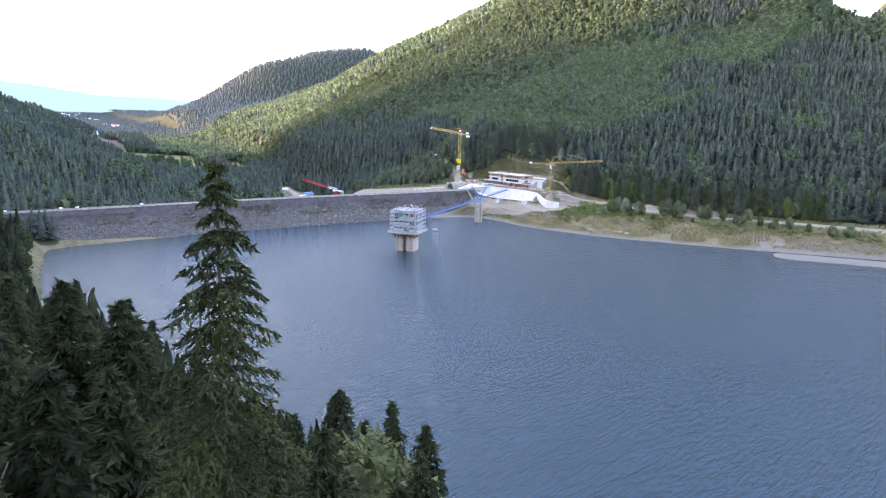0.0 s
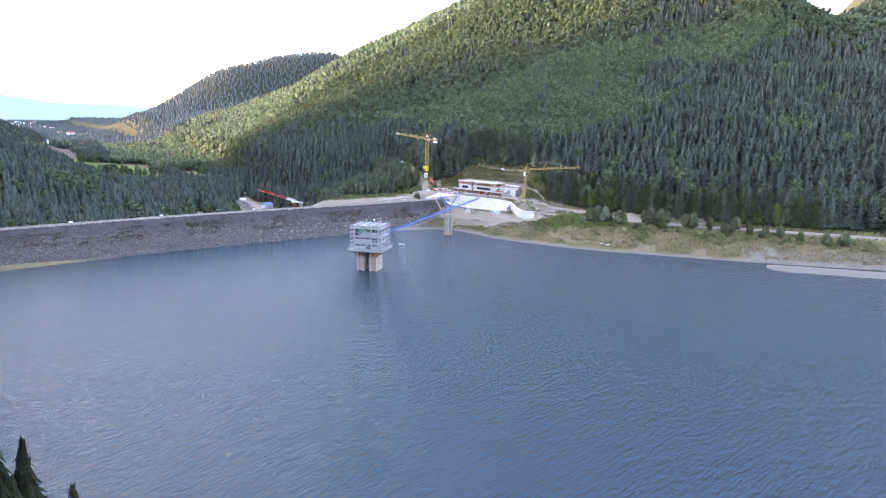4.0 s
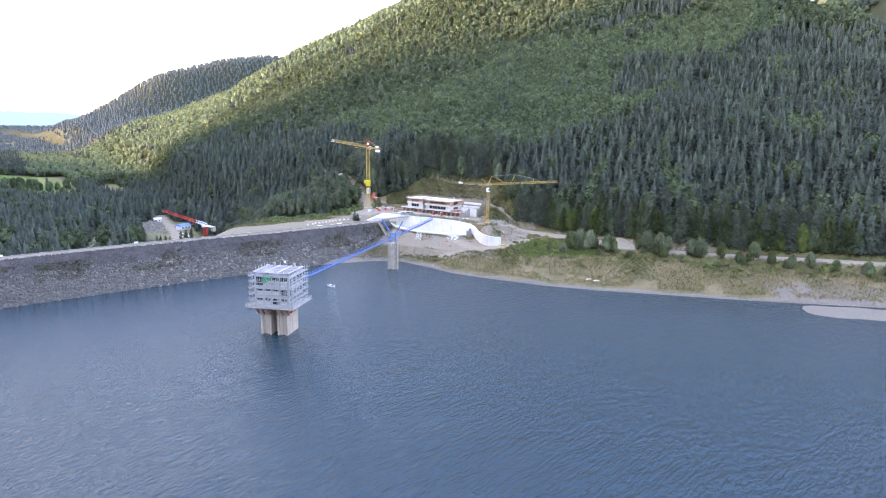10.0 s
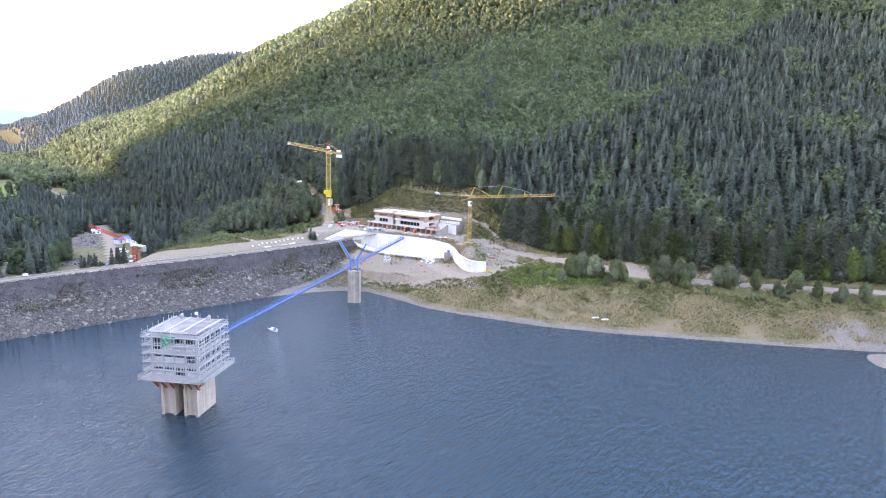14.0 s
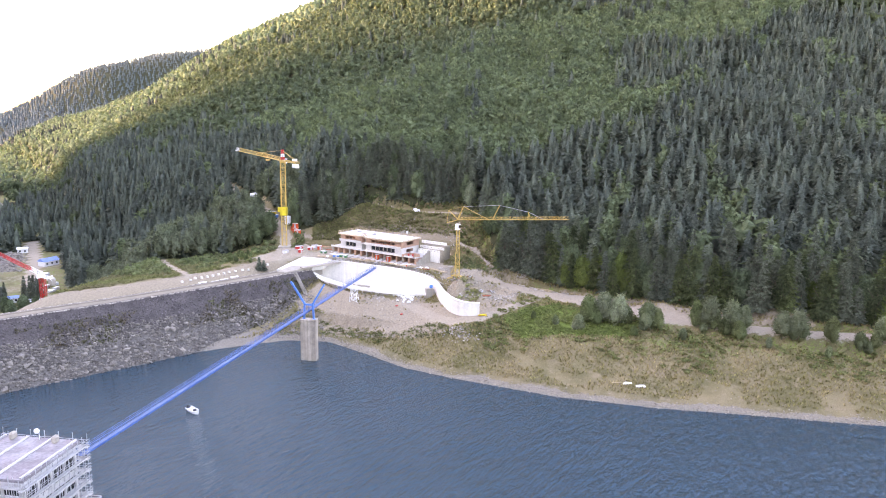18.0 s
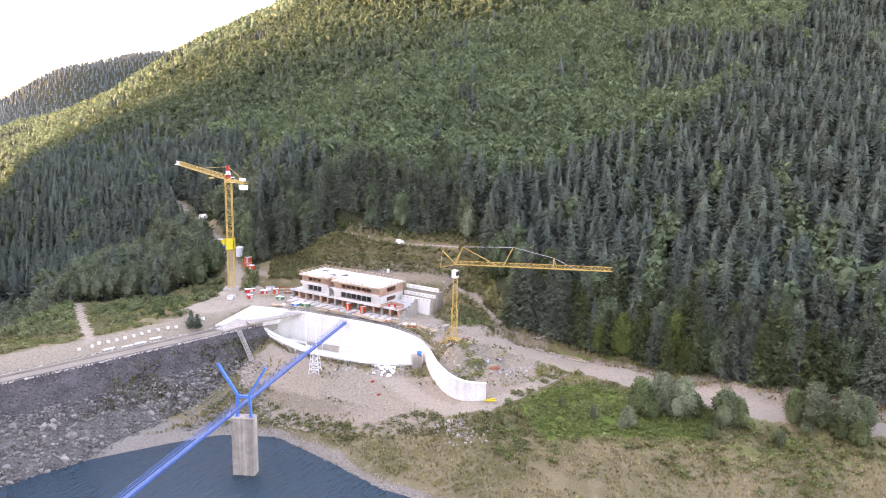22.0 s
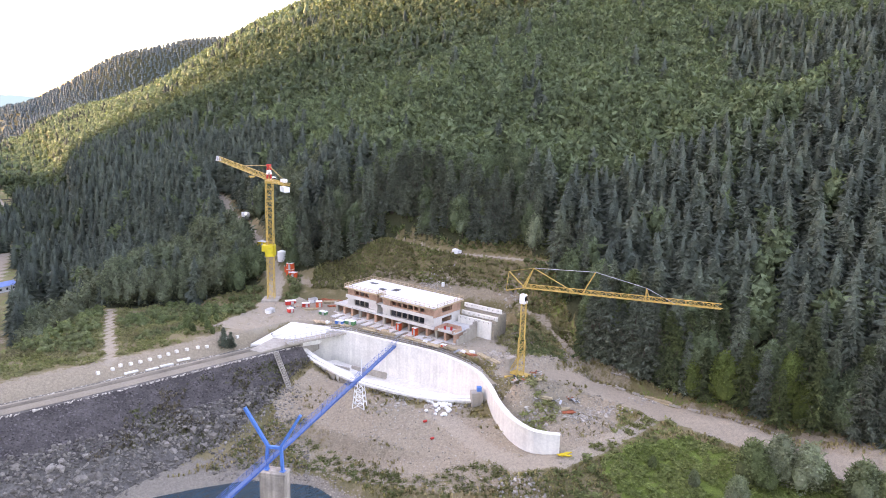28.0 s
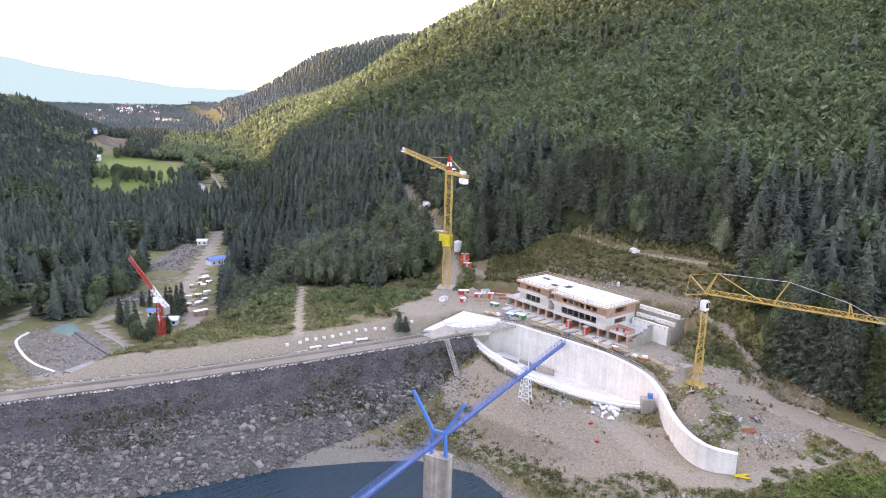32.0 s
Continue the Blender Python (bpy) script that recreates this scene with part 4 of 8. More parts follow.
def net():
    bm = bmesh.new()
    pts = [(-2.6, -7.25, 21.6), (1.2, -7.25, 21.4), (0.2, -7.35, 20.3), (-0.9, -7.4, 19.2), (-2.3, -7.4, 18.6), (-2.5, -7.3, 20.2)]
    f = bm.faces.new([bm.verts.new(TOWER @ Vector(p)) for p in pts])
    bmesh.ops.triangulate(bm, faces=[f])
    bmesh.ops.subdivide_edges(bm, edges=bm.edges[:], cuts=3, use_grid_fill=True)
    for v in bm.verts:
        v.co.y += 0.12 * math.sin(v.co.x * 5 + v.co.z * 3)
    ob = part("safety_net", bm, M_NET)
    so = ob.modifiers.new("thick", "SOLIDIFY")
    so.thickness = 0.04
    tagged(ob, "crumpled green safety net hung on the scaffolding", "net")


intake_tower()
scaffolding()
net()

M_PIERCON = material("streaked_pier_concrete", (0.42, 0.345, 0.275), 0.92, scale=0.5, fine=3, var=0.12, bump=0.02, second=(0.36, 0.3, 0.245), mix_scale=0.6, streak=0.35)
PIER = pose(-2.5, 1.4, 0, 0, 0, -12)


def pier():
    t = thing("bridge_pier", PIER, "tall grey concrete bridge pier rising from the lake", "pier")
    bm = bmesh.new()
    box(bm, (0, 0, 5.0), (5.0, 2.6, 15.4), bevel=0.15)
    part("shaft", bm, M_PIERCON, t, "streaked grey concrete shaft")
    bm = bmesh.new()
    box(bm, (0, 0, 12.9), (5.1, 2.7, 0.55), bevel=0.08)
    part("cap", bm, M_PIERCON, t)
    return t


def y_frame():
    t = thing("y_frame", PIER @ Matrix.Translation((0, 0, 13.15)), "bright blue steel frame with two splayed arms on the pier", "frame")
    for s in (-1, 1):
        bm = bmesh.new()
        beam(bm, (s * 1.55, 0, 0), (s * 1.3, 0, 4.9), 0.55, 0.5)
        part("leg", bm, M_BLUE, t)
        bm = bmesh.new()
        beam(bm, (s * 1.15, 0, 4.6), (s * 5.35 - 0.3, 0.1, 11.7 - (0.4 if s > 0 else 0)), 0.6, 0.5)
        part("arm", bm, M_BLUE, t)
        bm = bmesh.new()
        box(bm, (s * 1.55, 0, 0.06), (0.95, 0.95, 0.12))
        part("base_plate", bm, M_BLUE, t)
    bm = bmesh.new()
    beam(bm, (-1.5, 0, 4.6), (1.5, 0, 4.6), 0.5, 0.5)
    part("crossbar", bm, M_BLUE, t)


def footbridge():
    a, b = Vector((-37.2, -99.3, 14.0)), Vector((17.9, 62.6, 17.0))
    d = (b - a).normalized()
    n = Vector((-d.y, d.x, 0))
    length = (b - a).length
    t = thing("footbridge", Matrix.Translation(a), "long narrow blue steel footbridge from the shore to the tower", "bridge")
    o = Vector((0, 0, 0))
    for s in (-0.42, 0.42):
        bm = bmesh.new()
        beam(bm, o + n * s - Vector((0, 0, 0.24)), o + d * length + n * s - Vector((0, 0, 0.24)), 0.12, 0.28)
        part("girder", bm, M_BRIDGE, t)
    for k in range(0, 28):
        bm = bmesh.new()
        p = d * (length * (k + 0.5) / 28)
        beam(bm, p - d * (length / 56 - 0.03) + Vector((0, 0, -0.02)), p + d * (length / 56 - 0.03) + Vector((0, 0, -0.02)), 0.8, 0.07)
        part("deck_panel", bm, M_BLUEGREY, t)
    posts = int(length / 2.4)
    post = None
    for k in range(posts + 1):
        for s in (-0.5, 0.5):
            p = d * (length * k / posts) + n * s
            if post is None:
                bm = bmesh.new()
                beam(bm, (0, 0, 0), (0, 0, 1.1), 0.06)
                post = part("post", bm, M_BRIDGE, t)
                q = post
            else:
                q = new("post", post.data)
                q.parent = t
            q.matrix_basis = Matrix.Translation(p)
    for s in (-0.5, 0.5):
        for h in (0.4, 0.78, 1.15):
            bm = bmesh.new()
            beam(bm, n * s + Vector((0, 0, h)), d * length + n * s + Vector((0, 0, h)), 0.045)
            part("handrail", bm, M_BRIDGE, t)
    for k in range(0, int(length / 4)):
        bm = bmesh.new()
        p = d * (4 * k + 1)
        beam(bm, p + n * 0.48 - Vector((0, 0, 0.42)), p - n * 0.48 - Vector((0, 0, 0.42)), 0.12)
        part("cross_beam", bm, M_BRIDGE, t)
    return t


M_BRIDGE = material("faded_blue_paint", (0.014, 0.125, 0.36), 0.5, scale=0.8, fine=8, var=0.12)
M_BLUEGREY = material("bridge_grating", (0.08, 0.15, 0.28), 0.6, scale=1.0, fine=8, var=0.15, objrand=0.1)
pier()
y_frame()
footbridge()


def trestle():
    x, y = 9.9, 38.8
    g = ground_at(x, y)
    t = thing("trestle", pose(x, y, g - 0.1, 0, 0, -18), "white steel lattice trestle under the footbridge", "trestle")
    h = 15.7 - g
    for sx in (-1, 1):
        for sy in (-1, 1):
            bm = bmesh.new()
            beam(bm, (sx * 1.5, sy * 0.9, 0), (sx * 0.75, sy * 0.7, h), 0.16)
            part("leg", bm, M_WHITE, t)
    for k in range(1, 5):
        f, f2 = k / 4.6, (k - 1) / 4.6
        for sy in (-1, 1):
            bm = bmesh.new()
            wa, wb = 1.5 - 0.75 * f, 1.5 - 0.75 * f2
            beam(bm, (-wa, sy * 0.8, h * f), (wa, sy * 0.8, h * f), 0.1)
            beam(bm, (-wb, sy * 0.8, h * f2), (wa, sy * 0.8, h * f), 0.09)
            beam(bm, (wb, sy * 0.8, h * f2), (-wa, sy * 0.8, h * f), 0.09)
            part("brace", bm, M_WHITE, t)
    bm = bmesh.new()
    tube(bm, (0, 0.9, h), (0, 0.9, h + 5.2), 0.1)
    part("mast", bm, M_WHITE, t)


trestle()


def boat():
    t = thing("motor_boat", pose(-28.1, -38.1, 0, 0, 0, -48), "small white open motor boat moored on the lake", "boat")
    bm = bmesh.new()
    rows = []
    for k, (x, w, z) in enumerate(((-2.5, 0.85, 0.62), (-1.5, 1.0, 0.6), (0, 1.05, 0.64), (1.4, 0.85, 0.72), (2.2, 0.45, 0.8), (2.65, 0.06, 0.85))):
        rows.append([bm.verts.new((x, -w, z)), bm.verts.new((x, -w * 0.75, -0.1)), bm.verts.new((x, w * 0.75, -0.1)), bm.verts.new((x, w, z)), bm.verts.new((x, w * 0.82, z)), bm.verts.new((x, w * 0.62, 0.18)), bm.verts.new((x, -w * 0.62, 0.18)), bm.verts.new((x, -w * 0.82, z))])
    for a, b in zip(rows, rows[1:]):
        for k in range(8):
            bm.faces.new((a[k], b[k], b[(k + 1) % 8], a[(k + 1) % 8]))
    bm.faces.new(rows[0][:4] + rows[0][4:])
    part("hull", bm, M_WHITE, t)
    for x in (-1.2, 0.3):
        bm = bmesh.new()
        box(bm, (x, 0, 0.42), (0.4, 1.5, 0.08))
        part("bench", bm, M_WHITE, t)
    bm = bmesh.new()
    box(bm, (-2.65, 0, 0.75), (0.4, 0.36, 0.7), bevel=0.06)
    box(bm, (-2.72, 0, 0.2), (0.16, 0.14, 0.9))
    part("outboard_motor", bm, M_DARK, t, "black outboard motor")
    bm = bmesh.new()
    box(bm, (0.9, 0, 0.75), (0.5, 0.9, 0.5), bevel=0.08)
    part("console", bm, M_DARK, t)


boat()


# ---- administration building under construction ----
BLD = pose(-1.2, 85.8, 18.45, 0, 0, -38.6)          # x along the front, y into the hill
M_FORM = material("shuttering_boards", (0.5, 0.36, 0.235), 0.85, scale=0.6, fine=5, var=0.25, objrand=0.15)
M_SLAB = material("raw_slab", (0.55, 0.53, 0.5), 0.9, scale=0.4, fine=3, var=0.12)
M_RENDER = material("white_render", (0.6, 0.56, 0.51), 0.9, scale=0.3, fine=3, var=0.08)
M_TOPSLAB = material("fresh_roof_slab", (0.68, 0.66, 0.64), 0.85, scale=0.25, fine=2, var=0.1, second=(0.6, 0.58, 0.57), mix_scale=0.2)


def building():
    t = thing("building", BLD, "three-storey concrete and brick building shell under construction", "building")
    D = 11.0
    h = 2.93
    # ground floor: columns, brick back wall, floor plate
    bm = bmesh.new()
    box(bm, (22, D / 2, 0.1), (45, D + 1, 0.3))
    part("floor_plate", bm, M_SLAB, t)
    bm = bmesh.new()
    box(bm, (22, 6.2, 1.5), (44, 0.3, 2.6))
    part("brick_wall", bm, M_BRICK, t, "orange hollow brick wall")
    col = None
    for k in range(15):
        x = 0.35 + k * 43.5 / 14
        bm = bmesh.new()
        box(bm, (x, 0.4, 1.45), (0.75, 0.75, 2.7))
        part("column", bm, M_BRICK if k % 3 else M_CONCRETE, t)
        bm = bmesh.new()
        box(bm, (x, 3.3, 1.45), (0.3, 5.2, 2.6))
        part("cross_wall", bm, M_BRICK, t)
    bm = bmesh.new()
    box(bm, (22.05, 5.2, 2.8), (44.3, 11.4, 0.3))
    part("first_slab", bm, M_SLAB, t)
    # left low wing parapet, right terrace
    for x0, x1 in ((0.0, 5.0), (37.8, 44.2)):
        bm = bmesh.new()
        box(bm, ((x0 + x1) / 2, -0.4, 3.1), (x1 - x0, 0.35, 0.55))
        part("parapet", bm, M_RENDER, t)
    # two upper storeys in two blocks with a recess between them
    for x0, x1, y0 in ((5.0, 16.6, 0.0), (19.8, 37.8, -1.1)):
        w = x1 - x0
        cx = (x0 + x1) / 2
        for n in (1, 2):
            z = n * h
            bm = bmesh.new()
            box(bm, (cx, (y0 + D) / 2, z + 0.02), (w, D - y0, 0.32))
            part("slab", bm, M_SLAB, t)
            bm = bmesh.new()
            box(bm, (cx, y0 - 0.12 - (0.55 if n == 2 else 0), z + 0.4), (w + 0.2, 0.25, 0.95))
            if n == 2:
                box(bm, (cx, y0 - 0.25, z + 0.0), (w + 0.2, 0.9, 0.2))
            part("balustrade", bm, M_RENDER, t, "white rendered band")
            for s, e in ((x0, x0 + 2.6), (x1 - 3.3, x1)):
                bm = bmesh.new()
                box(bm, ((s + e) / 2, y0 + 0.14, z + h / 2), (e - s, 0.3, h - 0.3))
                part("front_wall", bm, M_RENDER if n == 1 else M_BRICK, t)
            if n == 2:
                bm = bmesh.new()
                box(bm, (cx, y0 + 0.3, z + h - 0.5), (w - 5.9, 0.25, 0.65))
                box(bm, (cx, y0 + 0.3, z + 0.6), (w - 5.9, 0.25, 0.9))
                part("brick_spandrel", bm, M_BRICK, t, "orange hollow brick infill")
            bays = int((w - 5.9) / 1.9)
            for k in range(bays + 1):
                x = x0 + 2.6 + (w - 5.9) * k / bays
                bm = bmesh.new()
                box(bm, (x, y0 + 0.4, z + h / 2), (0.22 if n == 1 else 0.5, 0.4, h - 0.3))
                part("mullion", bm, M_CONCRETE if n == 1 else M_BRICK, t)
                if k < bays and n == 1:
                    bm = bmesh.new()
                    box(bm, (x + (w - 5.9) / bays / 2, y0 + 0.5, z + 1.75), ((w - 5.9) / bays - 0.26, 0.06, 1.5))
                    part("window", bm, M_GLASS, t)
            bm = bmesh.new()
            box(bm, (cx, 6.5, z + h / 2), (w - 0.6, 0.25, h - 0.3))
            part("inner_wall", bm, M_BRICK, t)
            # gable walls with a window opening
            for x in (x0 + 0.15, x1 - 0.15):
                bm = bmesh.new()
                yy = y0 + 0.3
                box(bm, (x, yy + 1.6, z + h / 2), (0.3, 3.2, h - 0.3))
                box(bm, (x, D - 2.0, z + h / 2), (0.3, 4.0, h - 0.3))
                box(bm, (x, (yy + 3.2 + D - 4) / 2, z + 0.55), (0.3, D - 4 - yy - 3.2, 0.9))
                box(bm, (x, (yy + 3.2 + D - 4) / 2, z + h - 0.35), (0.3, D - 4 - yy - 3.2, 0.4))
                part("gable_wall", bm, M_RENDER if n == 1 else M_BRICK, t)
            bm = bmesh.new()
            box(bm, (cx, D - 0.15, z + h / 2), (w, 0.3, h - 0.3))
            part("back_wall", bm, M_BRICK, t)
    bm = bmesh.new()
    box(bm, (18.2, 5.6, 5.7), (3.4, 7.0, 6.0))
    part("stair_core", bm, M_CONCRETE, t, "grey concrete stair core in the recess")
    bm = bmesh.new()
    box(bm, (18.2, 1.0, 2 * h), (3.4, 2.4, 0.25))
    box(bm, (18.2, 1.0, h), (3.4, 2.4, 0.25))
    part("landing", bm, M_SLAB, t)
    roof = bmesh.new()
    box(roof, (10.8, 5.3, 3 * h + 0.05), (12.4, 12.2, 0.32))
    box(roof, (18.2, 6.0, 3 * h + 0.04), (3.6, 10.6, 0.32))
    box(roof, (28.8, 4.75, 3 * h + 0.05), (19.0, 13.4, 0.32))
    rf = part("roof_slab", roof, M_TOPSLAB, t, "flat pale fresh concrete roof slab")
    # dark sheets on the closed slab stand in for the shade inside openings
    for x, y, a, b in ((8.5, 7.5, 2.6, 1.2), (15, 4, 2.0, 1.6), (18.5, 6, 1.8, 2.4)):
        bm = bmesh.new()
        box(bm, (x, y, 3 * h + 0.24), (a, b, 0.1))
        part("roof_opening", bm, M_DARK, rf)
    # timber edge boards and guard posts round the roof
    loop = [(4.5, -0.9), (17.1, -0.9), (17.1, 0.6), (19.2, 0.6), (19.2, -2.1), (38.4, -2.1), (38.4, 11.6), (4.5, 11.6)]
    for (ax, ay), (bx, by) in zip(loop, loop[1:] + loop[:1]):
        bm = bmesh.new()
        beam(bm, (ax, ay, 3 * h - 0.1), (bx, by, 3 * h - 0.05), 0.12, 0.45)
        part("edge_board", bm, M_FORM, t, "raw timber shuttering board")
        n = max(2, int(math.hypot(bx - ax, by - ay) / 1.5))
        for k in range(n):
            p = Vector((ax + (bx - ax) * k / n, ay + (by - ay) * k / n, 3 * h))
            bm = bmesh.new()
            beam(bm, p, p + Vector((0, 0, 1.15)), 0.09)
            part("guard_post", bm, M_FORM, t)
        for z in (0.55, 1.05):
            bm = bmesh.new()
            beam(bm, (ax, ay, 3 * h + z), (bx, by, 3 * h + z), 0.05, 0.11)
            part("guard_board", bm, M_FORM, t)
    # props under the top slab
    r = random.Random(3)
    for k in range(46):
        x = r.choice((r.uniform(5.4, 16.2), r.uniform(20.2, 37.4)))
        bm = bmesh.new()
        tube(bm, (x, r.uniform(0.2, 2.5), 2 * h + 0.2), (x, r.uniform(0.2, 2.5), 3 * h - 0.1), 0.06, n=5)
        part("prop", bm, M_RUST, t, "rust-red steel prop")
    # entrance slabs along the front
    for k in range(13):
        bm = bmesh.new()
        box(bm, (3 + k * 3.05, -2.6, 0.12), (1.9, 3.6, 0.22), r.uniform(-3, 3))
        part("entrance_slab", bm, M_SLAB, t)
    return t


building()


def retaining_walls():
    t = thing("retaining_wall", BLD, "stepped white concrete retaining walls beside the building", "wall", kind="structure")
    for a, b, z0, z1, w in (((38.6, 12.0), (50.6, 12.0), 6.9, 8.0, 0.6), ((38.6, 10.8), (50.2, 10.8), 5.0, 6.1, 0.6), ((38.6, 9.2), (49.3, 9.2), 0.0, 5.0, 0.5)):
        bm = bmesh.new()
        beam(bm, (*a, (z0 + z1) / 2), (*b, (z0 + z1) / 2), w, z1 - z0)
        wl = part("wall", bm, M_WHITECON, t)
        for k in range(7):
            bm = bmesh.new()
            f = (k + 0.5) / 7
            x, y = a[0] + (b[0] - a[0]) * f, a[1] + (b[1] - a[1]) * f
            box(bm, (x, y - w / 2 - 0.02, z1 - 0.45), (0.3, 0.1, 0.3))
            part("anchor_plate", bm, M_CONCRETE, wl)
    for y0, y1, top in ((9.45, 10.5, 4.4), (10.5, 11.7, 5.3), (11.7, 15.5, 6.4)):
        bm = bmesh.new()
        box(bm, (44.4, (y0 + y1) / 2, top / 2 - 0.5), (11.4, y1 - y0, top + 1), bevel=0.1)
        part("earth_fill", bm, M_DIRT, t, "brown earth fill between the walls")
    # side wall with sloping top
    bm = bmesh.new()
    v = [(44.6, -1.2), (44.6, 7.8)]
    for k in range(6):
        box(bm, (45.0, 0.2 + 1.5 * k, 0.7 + 0.32 * k), (0.5, 1.52, 1.6 + 0.64 * k))
    part("wing_wall", bm, M_CONCRETE, t, "grey wing wall with a stepped top")


retaining_walls()


def terrace_things():
    """Low brick walls, stacks and red drums on the building's open terrace."""
    for k, (x, y, a, b, h) in enumerate(((38.6, 1.0, 0.3, 5.0, 1.0), (41.2, 3.4, 4.6, 0.3, 1.0), (43.7, 1.2, 0.3, 4.0, 0.8))):
        bm = bmesh.new()
        box(bm, (0, 0, h / 2), (a, b, h))
        ob = tagged(part("brick_partition", bm, M_BRICK), "unfinished low orange brick partition on the terrace", "wall", "partitions on the terrace")
        ob.matrix_basis = BLD @ pose(x, y, 2.95)
    for x, y in ((40.0, 0.9), (41.6, 1.6)):
        bm = bmesh.new()
        tube(bm, (0, 0, 0), (0, 0, 0.9), 0.32, n=12)
        tube(bm, (0, 0, 0.9), (0, 0, 0.95), 0.34, n=12)
        ob = tagged(part("drum", bm, M_RED), "red steel drum on the terrace", "drum", "drums on the terrace")
        ob.matrix_basis = BLD @ pose(x, y, 2.95)


terrace_things()


# ---- cranes ----
M_YELLOW = material("bright_yellow_paint", (0.68, 0.5, 0.04), 0.5, scale=1.0, fine=9, var=0.1)


def lattice(parent, name, p, q, w, h, bays, mat, chord=0.12, web=0.07, tri=False):
    """A lattice box or triangle from p to q; each chord and each brace is a part."""
    p, q = Vector(p), Vector(q)
    d = (q - p) / bays
    ax = (q - p).normalized()
    side = ax.cross(Vector((0, 0, 1)))
    side = Vector((1, 0, 0)) if side.length < 0.1 else side.normalized()
    up = side.cross(ax).normalized()
    if tri:
        corners = [side * w / 2, -side * w / 2, up * h]
    else:
        corners = [side * w / 2 + up * h / 2, -side * w / 2 + up * h / 2, -side * w / 2 - up * h / 2, side * w / 2 - up * h / 2]
    n = len(corners)
    stem = name.replace("_section", "")
    for c in corners:
        bm = bmesh.new()
        beam(bm, p + c, q + c, chord)
        part(stem + "_chord", bm, mat, parent)
    for k in range(bays):
        o = p + d * k
        for i, c in enumerate(corners):
            e = corners[(i + 1) % n]
            for u, v in ((o + c, o + e), (o + c, o + d + e) if k % 2 else (o + e, o + d + c)):
                bm = bmesh.new()
                beam(bm, u, v, web)
                part(stem + "_brace", bm, mat, parent)


def tower_crane():
    base = Vector((-22.9, 98.0, ground_at(-22.9, 98.0)))
    t = thing("tower_crane", Matrix.Translation(base), "tall yellow lattice tower crane with a red and white top", "crane")
    top = 55.4 - base.z
    lattice(t, "mast_section", (0, 0, 0.4), (0, 0, top), 2.0, 2.0, 20, M_CRANE, 0.2, 0.11)
    bm = bmesh.new()
    box(bm, (0, 0, 0.35), (5.2, 5.2, 0.9), bevel=0.1)
    part("foundation", bm, M_CONCRETE, t)
    for k, (x, y) in enumerate(((-1.3, 0), (1.3, 0), (0, -1.3), (0, 1.3))):
        bm = bmesh.new()
        box(bm, (x, y, 16.2), (0.3 if x else 2.9, 0.3 if y else 2.9, 3.6), bevel=0.05)
        part("climbing_cage", bm, M_YELLOW, t, "bright yellow climbing cage panel")
    bm = bmesh.new()
    box(bm, (-1.9, -0.6, 17.0), (1.1, 1.6, 2.0), bevel=0.1)
    part("hoist_cab", bm, M_YELLOW, t, "bright yellow hoist cab")
    tip = Vector((-51.7, 144.4, 58.4)) - base
    d = Vector((tip.x, tip.y, 0)).normalized()
    j0 = Vector((0, 0, top + 1.0))
    bm = bmesh.new()
    tube(bm, (0, 0, top), (0, 0, top + 0.9), 1.35, n=14)
    part("slewing_ring", bm, M_CRANE, t)
    lattice(t, "jib_section", j0 + d * 1.2, Vector((tip.x, tip.y, tip.z)) - d * 3.4, 1.3, 1.5, 24, M_CRANE, 0.15, 0.085, tri=True)
    lattice(t, "jib_tip", Vector((tip.x, tip.y, tip.z)) - d * 3.4, tip, 1.3, 1.4, 2, M_WHITE, 0.15, 0.09, tri=True)
    back = j0 - d * 15.0
    lattice(t, "counter_jib", j0 - d * 1.0, back, 1.8, 0.6, 7, M_CRANE, 0.15, 0.08)
    bm = bmesh.new()
    for k in range(3):
        p = j0 - d * (11.6 + 1.25 * k)
        box(bm, p + Vector((0, 0, -1.5)), (1.7, 0.9, 1.5), math.degrees(math.atan2(d.y, d.x)) + 90, bevel=0.06)
    part("counterweight", bm, M_WHITE, t, "white concrete counterweight blocks")
    bm = bmesh.new()
    box(bm, j0 - d * 12.2 + Vector((0, 0, 0.95)), (1.3, 2.4, 0.9), math.degrees(math.atan2(d.y, d.x)) + 90, bevel=0.08)
    part("winch_house", bm, M_WHITE, t)
    for z in range(3):
        bm = bmesh.new()
        for s in (-0.55, 0.55):
            n = Vector((-d.y, d.x, 0)) * s
            beam(bm, j0 + n + Vector((0, 0, 0.4 + z * 1.3)), j0 + n * (0.85 - 0.2 * z) + Vector((0, 0, 1.7 + z * 1.3)), 0.5)
        part("head_section", bm, M_RED if z % 2 == 0 else M_WHITE, t, "red painted head" if z % 2 == 0 else "white painted head")
    head = j0 + Vector((0, 0, 4.4))
    bm = bmesh.new()
    box(bm, head, (1.3, 1.0, 0.7))
    part("head_cap", bm, M_RED, t, "red painted head")
    for q in (j0 + d * 24 + Vector((0, 0, 2.4)), back + Vector((0, 0, 0.6)), back + d * 2.5 + Vector((0, 0, 0.6))):
        bm = bmesh.new()
        tube(bm, head, q, 0.07, n=4)
        part("tie_bar", bm, M_CRANE, t)
    cab = j0 + Vector((-d.y, d.x, 0)) * -1.7 + d * 1.2 + Vector((0, 0, -0.2))
    bm = bmesh.new()
    box(bm, cab, (1.5, 1.4, 2.0), math.degrees(math.atan2(d.y, d.x)), bevel=0.1)
    cb = part("cab", bm, M_WHITE, t, "white driver's cab")
    bm = bmesh.new()
